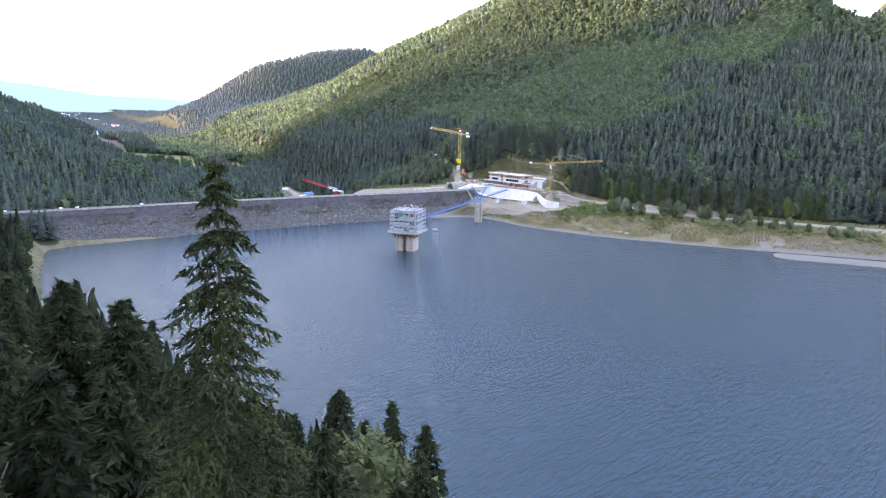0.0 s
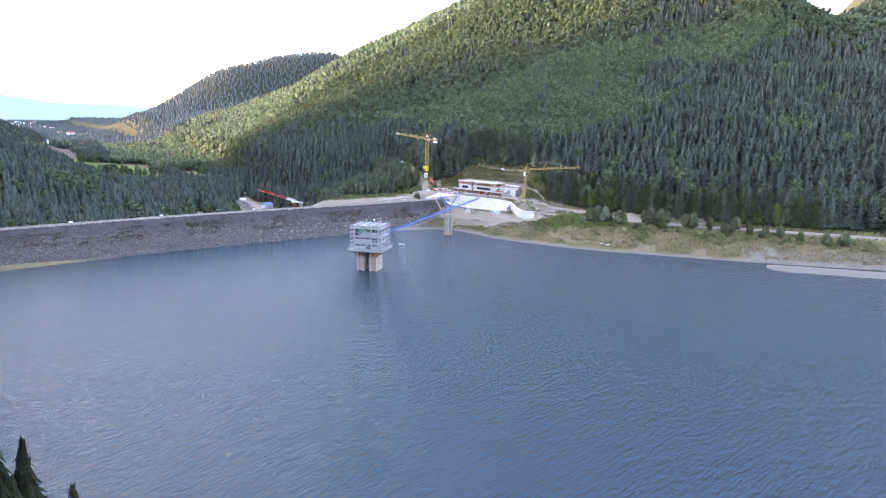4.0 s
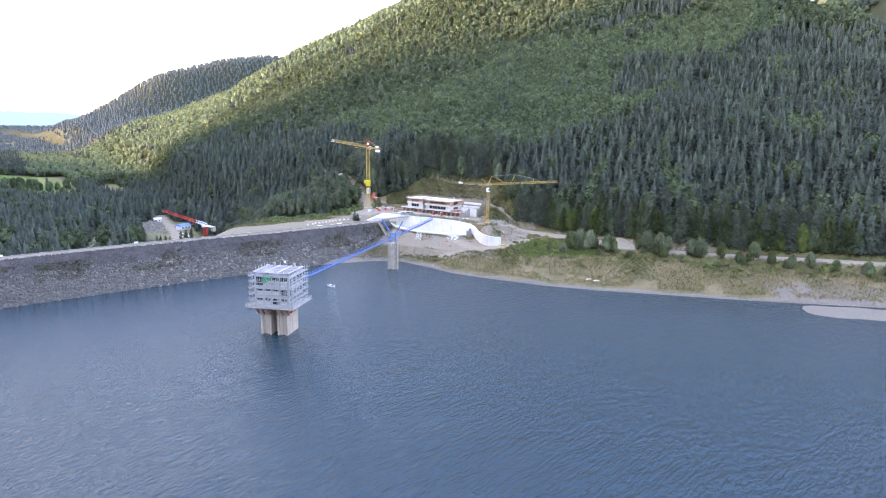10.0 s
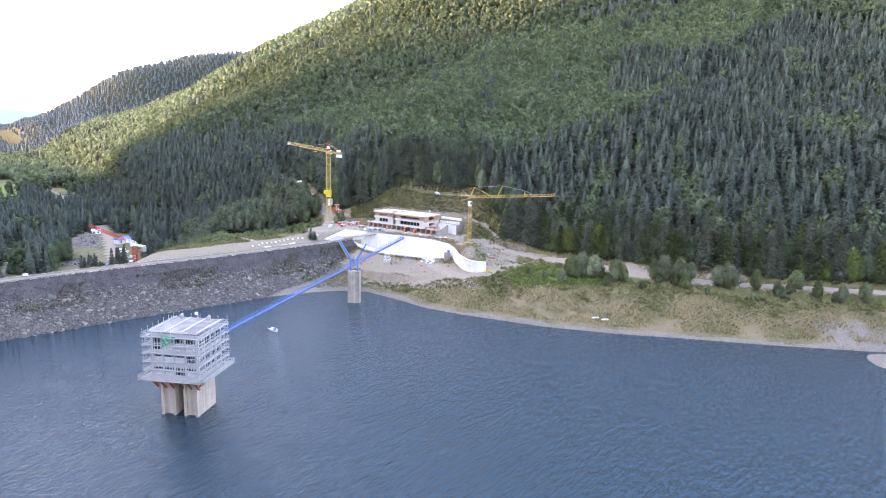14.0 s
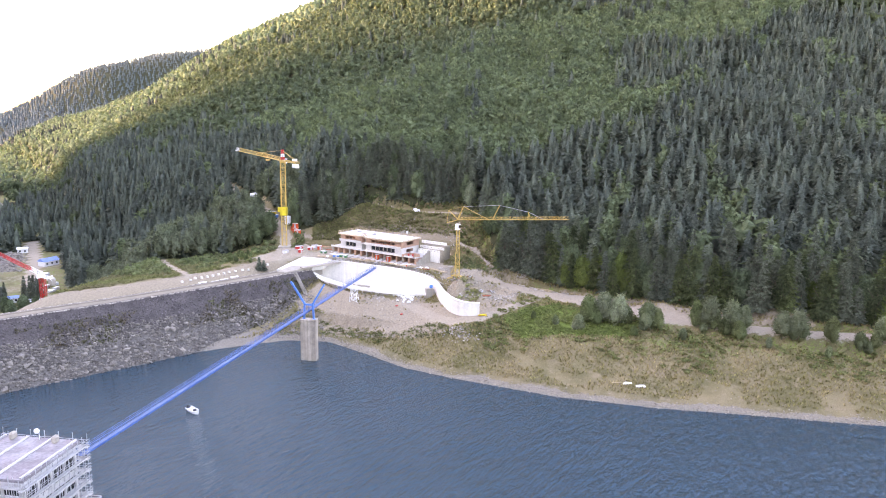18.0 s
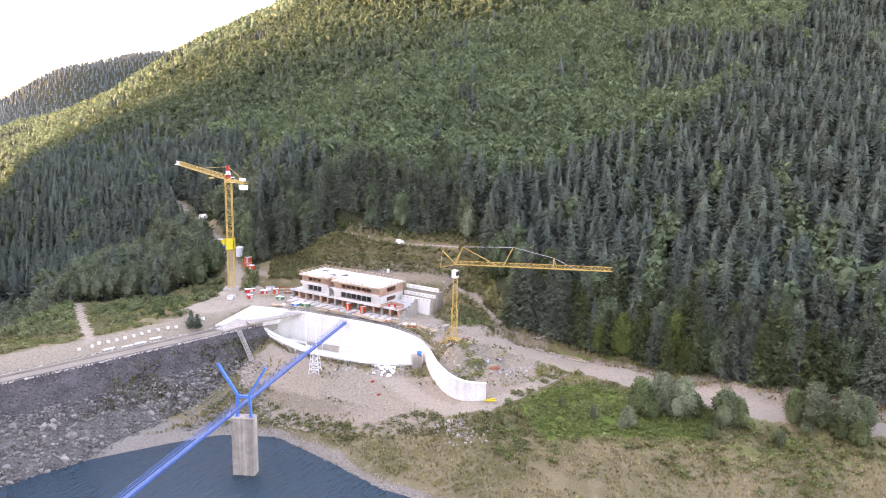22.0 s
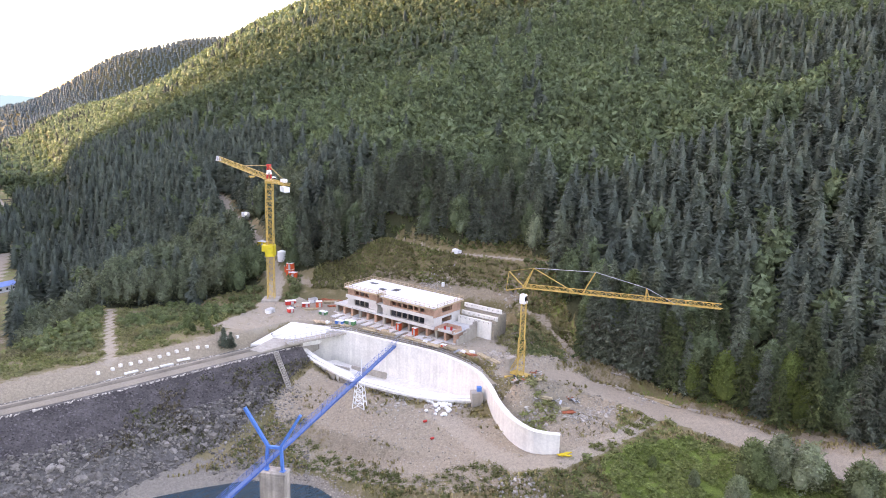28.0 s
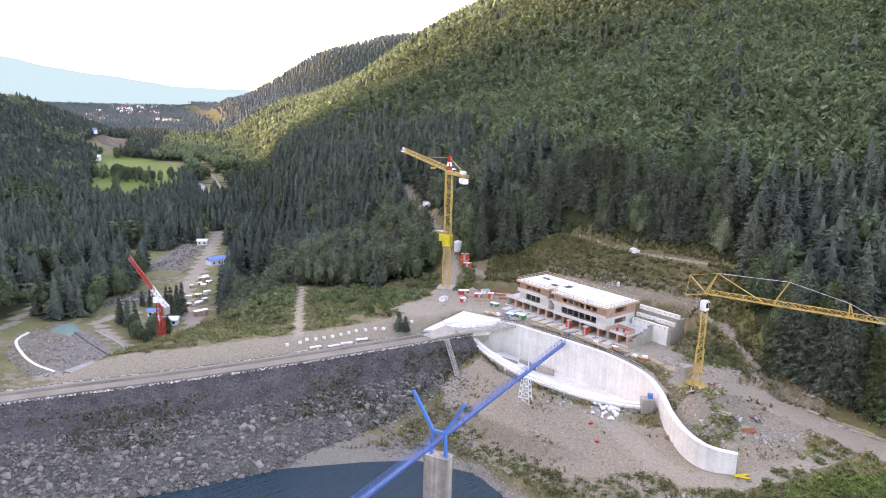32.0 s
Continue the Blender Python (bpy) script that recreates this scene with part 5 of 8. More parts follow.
    box(bm, cab + Vector((0, 0, 0.2)), (1.56, 1.2, 1.0), math.degrees(math.atan2(d.y, d.x)))
    part("cab_window", bm, M_GLASS, cb)
    bm = bmesh.new()
    tp = j0 + d * 16
    box(bm, tp + Vector((0, 0, -0.5)), (1.2, 1.6, 0.5), math.degrees(math.atan2(d.y, d.x)))
    part("trolley", bm, M_CRANE, t)
    bm = bmesh.new()
    tube(bm, tp + Vector((0, 0, -0.6)), tp + Vector((0, 0, -9)), 0.05, n=4)
    box(bm, tp + Vector((0, 0, -9.4)), (0.5, 0.3, 0.9))
    part("hook", bm, M_DARK, t)


def light_crane():
    base = Vector((47.5, 37.0, ground_at(47.5, 37.0)))
    t = thing("self_erecting_crane", Matrix.Translation(base), "small yellow self-erecting crane with a long slightly raised jib", "crane")
    top = 39.6 - base.z
    tip = Vector((79.7, 6.4, 44.1)) - base
    d = Vector((tip.x, tip.y, 0)).normalized()
    n = Vector((-d.y, d.x, 0))
    ang = math.degrees(math.atan2(d.y, d.x))
    bm = bmesh.new()
    for s in (-1, 1):
        for e in (-1, 1):
            beam(bm, Vector((0, 0, 0.4)), d * (2.4 * s) + n * (2.4 * e) + Vector((0, 0, 0.3)), 0.3)
    part("base_frame", bm, M_CRANE, t)
    for s in (-1, 1):
        for e in (-1, 1):
            bm = bmesh.new()
            tube(bm, d * (2.4 * s) + n * (2.4 * e) + Vector((0, 0, -0.1)), d * (2.4 * s) + n * (2.4 * e) + Vector((0, 0, 0.3)), 0.4, n=10)
            part("jack_pad", bm, M_CRANE, t)
    bm = bmesh.new()
    box(bm, (0, 0, 0.9), (4.4, 2.0, 0.5), ang)
    part("slewing_platform", bm, M_CRANE, t)
    for k in range(4):
        bm = bmesh.new()
        box(bm, d * -3.0 + Vector((0, 0, 1.6 + 0.75 * k)), (1.3, 2.6, 0.72), ang, bevel=0.05)
        part("ballast_block", bm, M_CONCRETE, t, "grey concrete ballast block")
    for s in (-0.7, 0.7):
        bm = bmesh.new()
        beam(bm, d * -2.6 + n * s + Vector((0, 0, 1.2)), n * (s * 0.7) + Vector((0, 0, 6.0)), 0.2)
        part("mast_strut", bm, M_CRANE, t)
    lattice(t, "mast_section", (0, 0, 1.0), (0, 0, 9.5), 1.45, 1.45, 5, M_CRANE, 0.17, 0.1)
    lattice(t, "upper_mast_section", (0, 0, 9.5), (0, 0, top - 1.4), 1.1, 1.1, 7, M_CRANE, 0.14, 0.08)
    bm = bmesh.new()
    box(bm, n * -0.2 + Vector((0, 0, top - 2.6)), (1.5, 1.4, 2.2), ang, bevel=0.12)
    cb = part("cab", bm, M_WHITE, t, "white driver's cab at the mast head")
    bm = bmesh.new()
    box(bm, d * 0.55 + n * -0.2 + Vector((0, 0, top - 2.4)), (0.5, 1.1, 1.1), ang)
    part("cab_window", bm, M_GLASS, cb)
    j0 = Vector((0, 0, top))
    lattice(t, "jib_section", j0, tip, 0.9, 0.95, 26, M_CRANE, 0.13, 0.075, tri=True)
    peak = j0 + d * 2.2 + Vector((0, 0, 5.0))
    knee = j0 + (tip - j0) * 0.3
    strut = j0 + (tip - j0) * 0.4 + Vector((0, 0, 5.0))
    rear1, rear2 = j0 - d * 4.6 + Vector((0, 0, 3.1)), j0 - d * 5.2 + Vector((0, 0, -1.6))
    small = j0 + (tip - j0) * 0.66
    for a, b, w in ((j0, peak, 0.2), (j0 - d * 0.6, peak, 0.2), (peak, knee, 0.16), (knee + d * 1.5, strut, 0.2), (j0, rear1, 0.2), (j0, rear2, 0.2), (rear1, rear2, 0.1), (peak, rear1, 0.08), (small, small + Vector((0, 0, 2.6)), 0.18), (small + d, small + Vector((0, 0, 2.6)), 0.14)):
        bm = bmesh.new()
        beam(bm, a, b, w)
        part("strut", bm, M_CRANE, t)
    for a, b in ((peak, strut), (strut, small + Vector((0, 0, 2.6))), (small + Vector((0, 0, 2.6)), j0 + (tip - j0) * 0.8)):
        bm = bmesh.new()
        tube(bm, a, b, 0.05, n=4)
        part("stay_rope", bm, M_STEEL, t)


def red_crane():
    x, y = -123.8, 91.8
    g = ground_at(x, y)
    base = Vector((x, y, g))
    t = thing("red_crane", Matrix.Translation(base), "red flat-top tower crane standing in the valley below the dam", "crane")
    top = 6.2 - g
    lattice(t, "mast_section", (0, 0, 0), (0, 0, top), 1.9, 1.9, 14, M_RED, 0.22, 0.13)
    bm = bmesh.new()
    box(bm, (0, 0, 0.2), (4, 4, 0.9), bevel=0.1)
    part("foundation", bm, M_CONCRETE, t)
    tip = Vector((-162.8, 129.0, 10.4)) - base
    d = Vector((tip.x, tip.y, 0)).normalized()
    j0 = Vector((0, 0, top + 0.8))
    bm = bmesh.new()
    tube(bm, (0, 0, top), (0, 0, top + 0.8), 1.2, n=12)
    part("slewing_ring", bm, M_WHITE, t)
    lattice(t, "jib_root", j0 - d * 2, j0 + (tip - j0) * 0.2, 1.4, 1.6, 6, M_WHITE, 0.17, 0.1, tri=True)
    lattice(t, "jib_section", j0 + (tip - j0) * 0.2, tip, 1.3, 1.4, 20, M_RED, 0.19, 0.11, tri=True)
    lattice(t, "counter_jib", j0 - d * 2, j0 - d * 11, 1.5, 0.7, 5, M_WHITE, 0.16, 0.09)
    bm = bmesh.new()
    for k in range(3):
        box(bm, j0 - d * (8.4 + k) + Vector((0, 0, -1.3)), (1.8, 0.85, 2.4), math.degrees(math.atan2(d.y, d.x)) + 90, bevel=0.05)
    part("counterweight", bm, M_CONCRETE, t, "pale concrete counterweight blocks")
    bm = bmesh.new()
    box(bm, j0 + Vector((-d.y, d.x, 0)) * 1.6, (1.4, 1.3, 1.9), math.degrees(math.atan2(d.y, d.x)), bevel=0.1)
    part("cab", bm, M_WHITE, t)


tower_crane()
light_crane()
red_crane()


# ---- woods ----
def leaf_material(name, color, second, island=0.3, size=0.06, objrand=0.25, through_light=0.3):
    """Leaves or needles: a matt surface that lets some light through."""
    m = material(name, color, 0.85, scale=0.25, fine=2.5, var=0.22, island=island, second=second, mix_scale=size, objrand=objrand, spec=0.12)
    n, l = m.node_tree.nodes, m.node_tree.links
    p = n["Principled BSDF"]
    warm = n.new("ShaderNodeMix")
    warm.data_type, warm.blend_type = "RGBA", "MULTIPLY"
    warm.inputs[0].default_value = 1.0
    l.new(p.inputs["Base Color"].links[0].from_socket, warm.inputs[6])
    warm.inputs[7].default_value = (1.35, 1.45, 0.9, 1)
    t = n.new("ShaderNodeBsdfTranslucent")
    l.new(warm.outputs[2], t.inputs["Color"])
    both = n.new("ShaderNodeMixShader")
    both.inputs[0].default_value = through_light
    l.new(p.outputs[0], both.inputs[1])
    l.new(t.outputs[0], both.inputs[2])
    l.new(both.outputs[0], n["Material Output"].inputs[0])
    return m


# needle colour leans to blue, standing in for haze over the slopes
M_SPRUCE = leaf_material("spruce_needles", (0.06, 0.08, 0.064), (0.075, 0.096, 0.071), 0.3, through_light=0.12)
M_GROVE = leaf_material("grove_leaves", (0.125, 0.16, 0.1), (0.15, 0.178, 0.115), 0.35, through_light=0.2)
# lighter copy of the spruce needles, offsetting the crowns' self-shadow and missing haze
M_BRIGHTSPRUCE = leaf_material("brightened_spruce_needles", (0.1, 0.126, 0.097), (0.115, 0.14, 0.1), 0.3, through_light=0.15)
# far foliage: bluish haze is mixed into the leaf colour
M_HAZEWOOD = leaf_material("haze_tinted_foliage", (0.074, 0.106, 0.115), (0.084, 0.115, 0.118), 0.2)
M_BEECH = leaf_material("beech_leaves", (0.096, 0.132, 0.072), (0.083, 0.118, 0.067), 0.35, through_light=0.2)
M_YOUNGSPRUCE = leaf_material("young_spruce_needles", (0.082, 0.11, 0.046), (0.066, 0.09, 0.046), 0.35, through_light=0.15)
M_LEAFBRIGHT = leaf_material("bright_leaves", (0.1, 0.135, 0.04), (0.075, 0.11, 0.036), 0.35)
M_WILLOW = leaf_material("willow_leaves", (0.165, 0.19, 0.12), (0.12, 0.15, 0.08), 0.3)
M_SHRUB = leaf_material("shrub_leaves", (0.098, 0.132, 0.06), (0.12, 0.138, 0.066), 0.3)
M_BARK = material("bark", (0.11, 0.085, 0.065), 0.95, scale=1.5, fine=8, var=0.3)


def spruce_shape(layers, spikes, seed, slim=0.2):
    """Needle crown of a spruce one metre high: drooping ragged skirts, as vertices and triangles."""
    r = np.random.RandomState(seed)
    v, f = [], []
    for k in range(layers):
        t = k / (layers - 1)
        z = 0.1 + 0.86 * t
        rad = slim * (1 - t) ** 0.82 * (0.85 + 0.3 * r.rand()) + 0.012
        up = 0.95 / layers * 1.55
        c = len(v)
        v.append((0.01 * r.randn(), 0.01 * r.randn(), min(z + up, 1.0)))
        a0 = r.rand() * 6.28
        n = max(5, int(spikes * (1 - 0.45 * t)))
        ring = []
        for i in range(2 * n):
            a = a0 + 3.14159 * i / n + 0.12 * r.randn()
            q = rad * ((0.85 + 0.4 * r.rand()) if i % 2 == 0 else (0.58 + 0.2 * r.rand()))
            ring.append(len(v))
            v.append((q * math.cos(a), q * math.sin(a), z - (0.035 if i % 2 == 0 else -0.02) - 0.02 * r.rand()))
        for i in range(2 * n):
            f.append((c, ring[i], ring[(i + 1) % (2 * n)]))
    return np.array(v), np.array(f)


def spray_spruce(sprays, seed, slim=0.2):
    """Needle crown of a spruce one metre high: a slim dark core with many short drooping sprays standing off it, as vertices and triangles."""
    r = np.random.RandomState(seed)
    reach = lambda t: slim * (1 - t) ** 0.8 + 0.008
    n = 7
    v, f = [(0, 0, 0.97)], []
    for k, t in enumerate((0.06, 0.4, 0.72)):
        for i in range(n):
            a = 6.283 * i / n
            q = 0.55 * reach(t) * (0.8 + 0.4 * r.rand())
            v.append((q * math.cos(a), q * math.sin(a), t))
    for i in range(n):
        j = (i + 1) % n
        f.append((0, 15 + i, 15 + j))
        for b in (1, 8):
            f += [(b + i, b + j, b + 7 + j), (b + i, b + 7 + j, b + 7 + i)]
    t = 0.04 + 0.95 * (1 - r.rand(sprays) ** 0.6)
    lim = reach(t)
    a = 6.283 * r.rand(sprays)
    out = np.stack([np.cos(a), np.sin(a), 0 * a], 1)
    side = np.stack([-np.sin(a), np.cos(a), 0 * a], 1)
    up = np.array([[0, 0, 1.0]])
    q = (lim * (0.42 + 0.16 * r.rand(sprays)))[:, None]
    tip = (lim * (0.82 + 0.38 * r.rand(sprays)))[:, None]
    w = (0.013 + (0.08 if sprays > 100 else 0.16) * lim * (0.6 + 0.7 * r.rand(sprays)))[:, None]
    roll = 0.5 * r.randn(sprays, 1)
    drop = (0.25 + 0.35 * r.rand(sprays, 1)) * (tip - q)
    c = out * q + up * (t[:, None] + 0.02)
    tri = np.stack([c - side * w + up * roll * w, c + side * w - up * roll * w, out * tip + up * (t[:, None] + 0.02 - drop) + side * w * 0.8 * r.randn(sprays, 1)], 1).reshape(-1, 3)
    b = len(v)
    return np.concatenate([np.array(v), tri]), np.concatenate([np.array(f), b + np.arange(3 * sprays).reshape(-1, 3)])


def ball(level):
    bm = bmesh.new()
    bmesh.ops.create_icosphere(bm, subdivisions=level, radius=1)
    v = np.array([p.co[:] for p in bm.verts])
    f = np.array([[p.index for p in q.verts] for q in bm.faces])
    bm.free()
    return v, f


BALLS = {k: ball(k) for k in (1, 2, 3)}


def leafy_shape(leaves, seed, wide=0.29, low=0.2, size=0.1, level=1, tilt=0.4, lobes=6, core=0.92):
    """Leafy crown one metre high: uneven lobes with many small leaf sprays standing off them, as vertices and triangles."""
    r = np.random.RandomState(seed)
    bv, bf = BALLS[level]
    vs, fs, base = [], [], 0
    for k in range(lobes):
        f = (k + 0.5) / lobes
        a = 2.4 * k + r.rand()
        rad = (0.62 - 0.22 * f) * (0.8 + 0.4 * r.rand())
        off = wide * (1.05 - rad) * (1 - 0.75 * f) if lobes > 1 else 0.0
        c = np.array([off * math.cos(a), off * math.sin(a), low + (1 - low) * (0.28 + 0.5 * f)])
        s = np.array([wide * rad, wide * rad, (1 - low) * 0.5 * (rad + 0.12)]) if lobes > 1 else np.array([wide * 0.9, wide * 0.9, (1 - low) * 0.5])
        v = bv * (0.78 + 0.34 * r.rand(len(bv), 1)) * s * (core if leaves < 400 else 0.8) + c
        n = leaves // lobes
        d = r.randn(n, 3)
        d[:, 2] = d[:, 2] * 0.9 + 0.2
        d /= np.linalg.norm(d, axis=1)[:, None]
        p = c + d * s * (0.86 + 0.24 * r.rand(n, 1))
        e = np.cross(d, r.randn(n, 3))
        e /= np.linalg.norm(e, axis=1)[:, None] + 1e-6
        g = np.cross(d, e) + d * tilt * r.randn(n, 1)
        q = size * (0.6 + 0.8 * r.rand(n, 1))
        tri = np.stack([p - e * q * 0.5, p + e * q * 0.5 + d * q * 0.15, p + g * q * 0.95 + d * q * 0.25], 1).reshape(-1, 3)
        vs += [v, tri]
        fs += [bf + base, base + len(v) + np.arange(3 * n).reshape(-1, 3)]
        base += len(v) + 3 * n
    return np.concatenate(vs), np.concatenate(fs)


def wood(name, shapes, places, heights, widths, mat, seed, label, soft=False):
    """Many trees joined into one mesh."""
    r = np.random.RandomState(seed)
    places, heights, widths = np.asarray(places), np.asarray(heights), np.asarray(widths)
    pick = r.randint(len(shapes), size=len(places))
    vs, fs, base = [], [], 0
    for k, (v, f) in enumerate(shapes):
        sel = np.nonzero(pick == k)[0]
        if not len(sel):
            continue
        a = r.rand(len(sel)) * 6.283
        c, s = np.cos(a)[:, None], np.sin(a)[:, None]
        w, h = (heights[sel] * widths[sel])[:, None], heights[sel][:, None]
        x = (v[None, :, 0] * c - v[None, :, 1] * s) * w + places[sel, 0:1]
        y = (v[None, :, 0] * s + v[None, :, 1] * c) * w + places[sel, 1:2]
        z = v[None, :, 2] * h + places[sel, 2:3]
        vs.append(np.stack([x, y, z], -1).reshape(-1, 3))
        fs.append((f[None] + (np.arange(len(sel)) * len(v))[:, None, None] + base).reshape(-1, 3))
        base += len(sel) * len(v)
    ob = mesh_object(name, np.concatenate(vs), np.concatenate(fs), mat, soft)
    return tagged(ob, label, "forest", kind="stuff")


def scatter(x0, x1, y0, y1, step, seed, keep):
    """Jittered places on the ground inside a rectangle."""
    r = np.random.RandomState(seed)
    X, Y = np.meshgrid(np.arange(x0, x1, step), np.arange(y0, y1, step))
    x, y = X.ravel() + (r.rand(X.size) - 0.5) * step * 0.95, Y.ravel() + (r.rand(X.size) - 0.5) * step * 0.95
    ok = keep(x, y)
    x, y = x[ok], y[ok]
    return np.c_[x, y, ground(x, y) - 0.4]


def is_spruce(p, seed):
    """Spruce on the lower slopes and towards the side valley, broadleaved trees above, with clumps of each in the other."""
    r = np.random.RandomState(seed)
    x, y, h = p[:, 0], p[:, 1], p[:, 2]
    line = np.interp(x, [-350, -200, -120, -33, 13, 56, 93, 128, 166, 230, 330], [46, 50, 56, 50, 50, 47, 53, 61, 82, 112, 150])
    line = line - 90 * smooth(520, 660, y) * smooth(-60, -140, x)
    high = h > line + 12 * wob(x, y, 45, 4.0) + 6 * wob(x, y, 17, 8.0)
    share = np.where(high, 0.05 + 0.85 * (wob(x, y, 75, 11.0) + 0.3 * wob(x, y, 21, 5.0) > np.where(x > 150, 0.4, 0.8)), 0.95)
    clump = (x > 90) & (wob(x, y, 38, 14.0) + 0.35 * wob(x, y, 13, 3.0) > 0.78)
    share = np.where(clump & ~high, 0.12, share)
    share = np.where((x < -20) & (y < 185) & (x > -130), 0.08, share)
    share = np.where((x < -140) & (along(x, y, VALLEY)[0] > 20), 0.15 + 0.75 * (wob(x, y, 60, 6.0) > -0.55), share)
    share = np.where((x > 60) & (h < 30), 0.7, share)
    return r.rand(len(p)) < share


def woods():
    near_box = lambda x, y: (x > -140) & (x < 330) & (y < 330)
    mid_box = lambda x, y: (x > -480) & (x < 620) & (y < 760) & ~near_box(x, y)
    nearw = scatter(-140, 330, -80, 330, 4.9, 1, lambda x, y: (forest_mask(x, y) > 0))
    r = np.random.RandomState(9)
    # trees at the edge of the wood, which become things of their own
    df, _ = along(nearw[:, 0], nearw[:, 1], FOOT)
    edge = (nearw[:, 0] > -75) & (nearw[:, 0] < 215) & (((nearw[:, 0] > 60) & (df < 15)) | ((nearw[:, 0] <= 60) & (df < 46) & (nearw[:, 1] < 165)))
    rest = nearw[~edge]
    order = np.argsort(np.hypot(nearw[edge][:, 0] - 60, nearw[edge][:, 1] - 10))
    rest = np.concatenate([rest, nearw[edge][order[190:]]])
    sp = is_spruce(rest, 3)
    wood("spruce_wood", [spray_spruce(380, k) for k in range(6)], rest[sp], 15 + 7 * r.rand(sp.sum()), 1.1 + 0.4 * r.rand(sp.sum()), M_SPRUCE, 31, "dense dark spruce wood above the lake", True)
    grove = (rest[:, 0] < -20) & (rest[:, 0] > -130) & (rest[:, 1] < 190)
    b = ~sp & grove
    wood("grove", [leafy_shape(900, k + 430, 0.27, 0.08, 0.042, 1, 1.0, 9) for k in range(5)], rest[b], 9 + 7 * r.rand(b.sum()), 0.95 + 0.35 * r.rand(b.sum()), M_GROVE, 38, "grey-green leafy grove on the slope behind the dam")
    b = ~sp & ~grove
    wood("beech_wood", [leafy_shape(240, k + 10, size=0.075, tilt=0.9, core=0.74) for k in range(6)], rest[b], 11 + 6 * r.rand(b.sum()), 0.95 + 0.35 * r.rand(b.sum()), M_BEECH, 32, "green broadleaved wood on the slope")
    mid = scatter(-480, 620, -140, 760, 7.0, 2, lambda x, y: mid_box(x, y) & (forest_mask(x, y) > 0))
    sp = is_spruce(mid, 4)
    wood("spruce_wood", [spray_spruce(76, k + 40, 0.22) for k in range(5)], mid[sp], 15 + 6 * r.rand(sp.sum()), 1.05 + 0.35 * r.rand(sp.sum()), M_SPRUCE, 33, "dark spruce wood on the mountain", True)
    b = ~sp
    wood("beech_wood", [leafy_shape(36, k + 50, size=0.13, tilt=0.7, lobes=3, core=0.8) for k in range(5)], mid[b], 12 + 7 * r.rand(b.sum()), 1.0 + 0.4 * r.rand(b.sum()), M_BEECH, 34, "broadleaved wood on the mountain")
    far = scatter(-1000, 700, 760, 1300, 8.8, 5, lambda x, y: forest_mask(x, y) > 0)
    far = np.concatenate([far, scatter(-1000, -480, -340, 760, 11, 6, lambda x, y: forest_mask(x, y) > 0)])
    sp = is_spruce(far, 6)
    wood("spruce_wood", [spruce_shape(5, 6, k + 70) for k in range(4)], far[sp], 17 + 5 * r.rand(sp.sum()), 1.25 + 0.4 * r.rand(sp.sum()), M_SPRUCE, 35, "distant dark spruce wood", True)
    b = ~sp
    wood("beech_wood", [leafy_shape(8, k + 80, size=0.18, lobes=1) for k in range(4)], far[b], 12 + 5 * r.rand(b.sum()), 1.05 + 0.35 * r.rand(b.sum()), M_BEECH, 36, "distant broadleaved wood", True)
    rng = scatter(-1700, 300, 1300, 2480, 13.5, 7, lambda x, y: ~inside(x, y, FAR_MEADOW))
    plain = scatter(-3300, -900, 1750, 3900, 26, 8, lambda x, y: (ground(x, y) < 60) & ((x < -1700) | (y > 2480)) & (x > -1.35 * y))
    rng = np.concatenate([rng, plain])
    wood("distant_wood", [spruce_shape(3, 4, k + 90, 0.22) for k in range(4)], rng, 11 + 5 * r.rand(len(rng)), 1.2 + 0.4 * r.rand(len(rng)), M_HAZEWOOD, 37, "woods on the far mountain ridge", True)
    return nearw[edge]


edge_trees = woods()


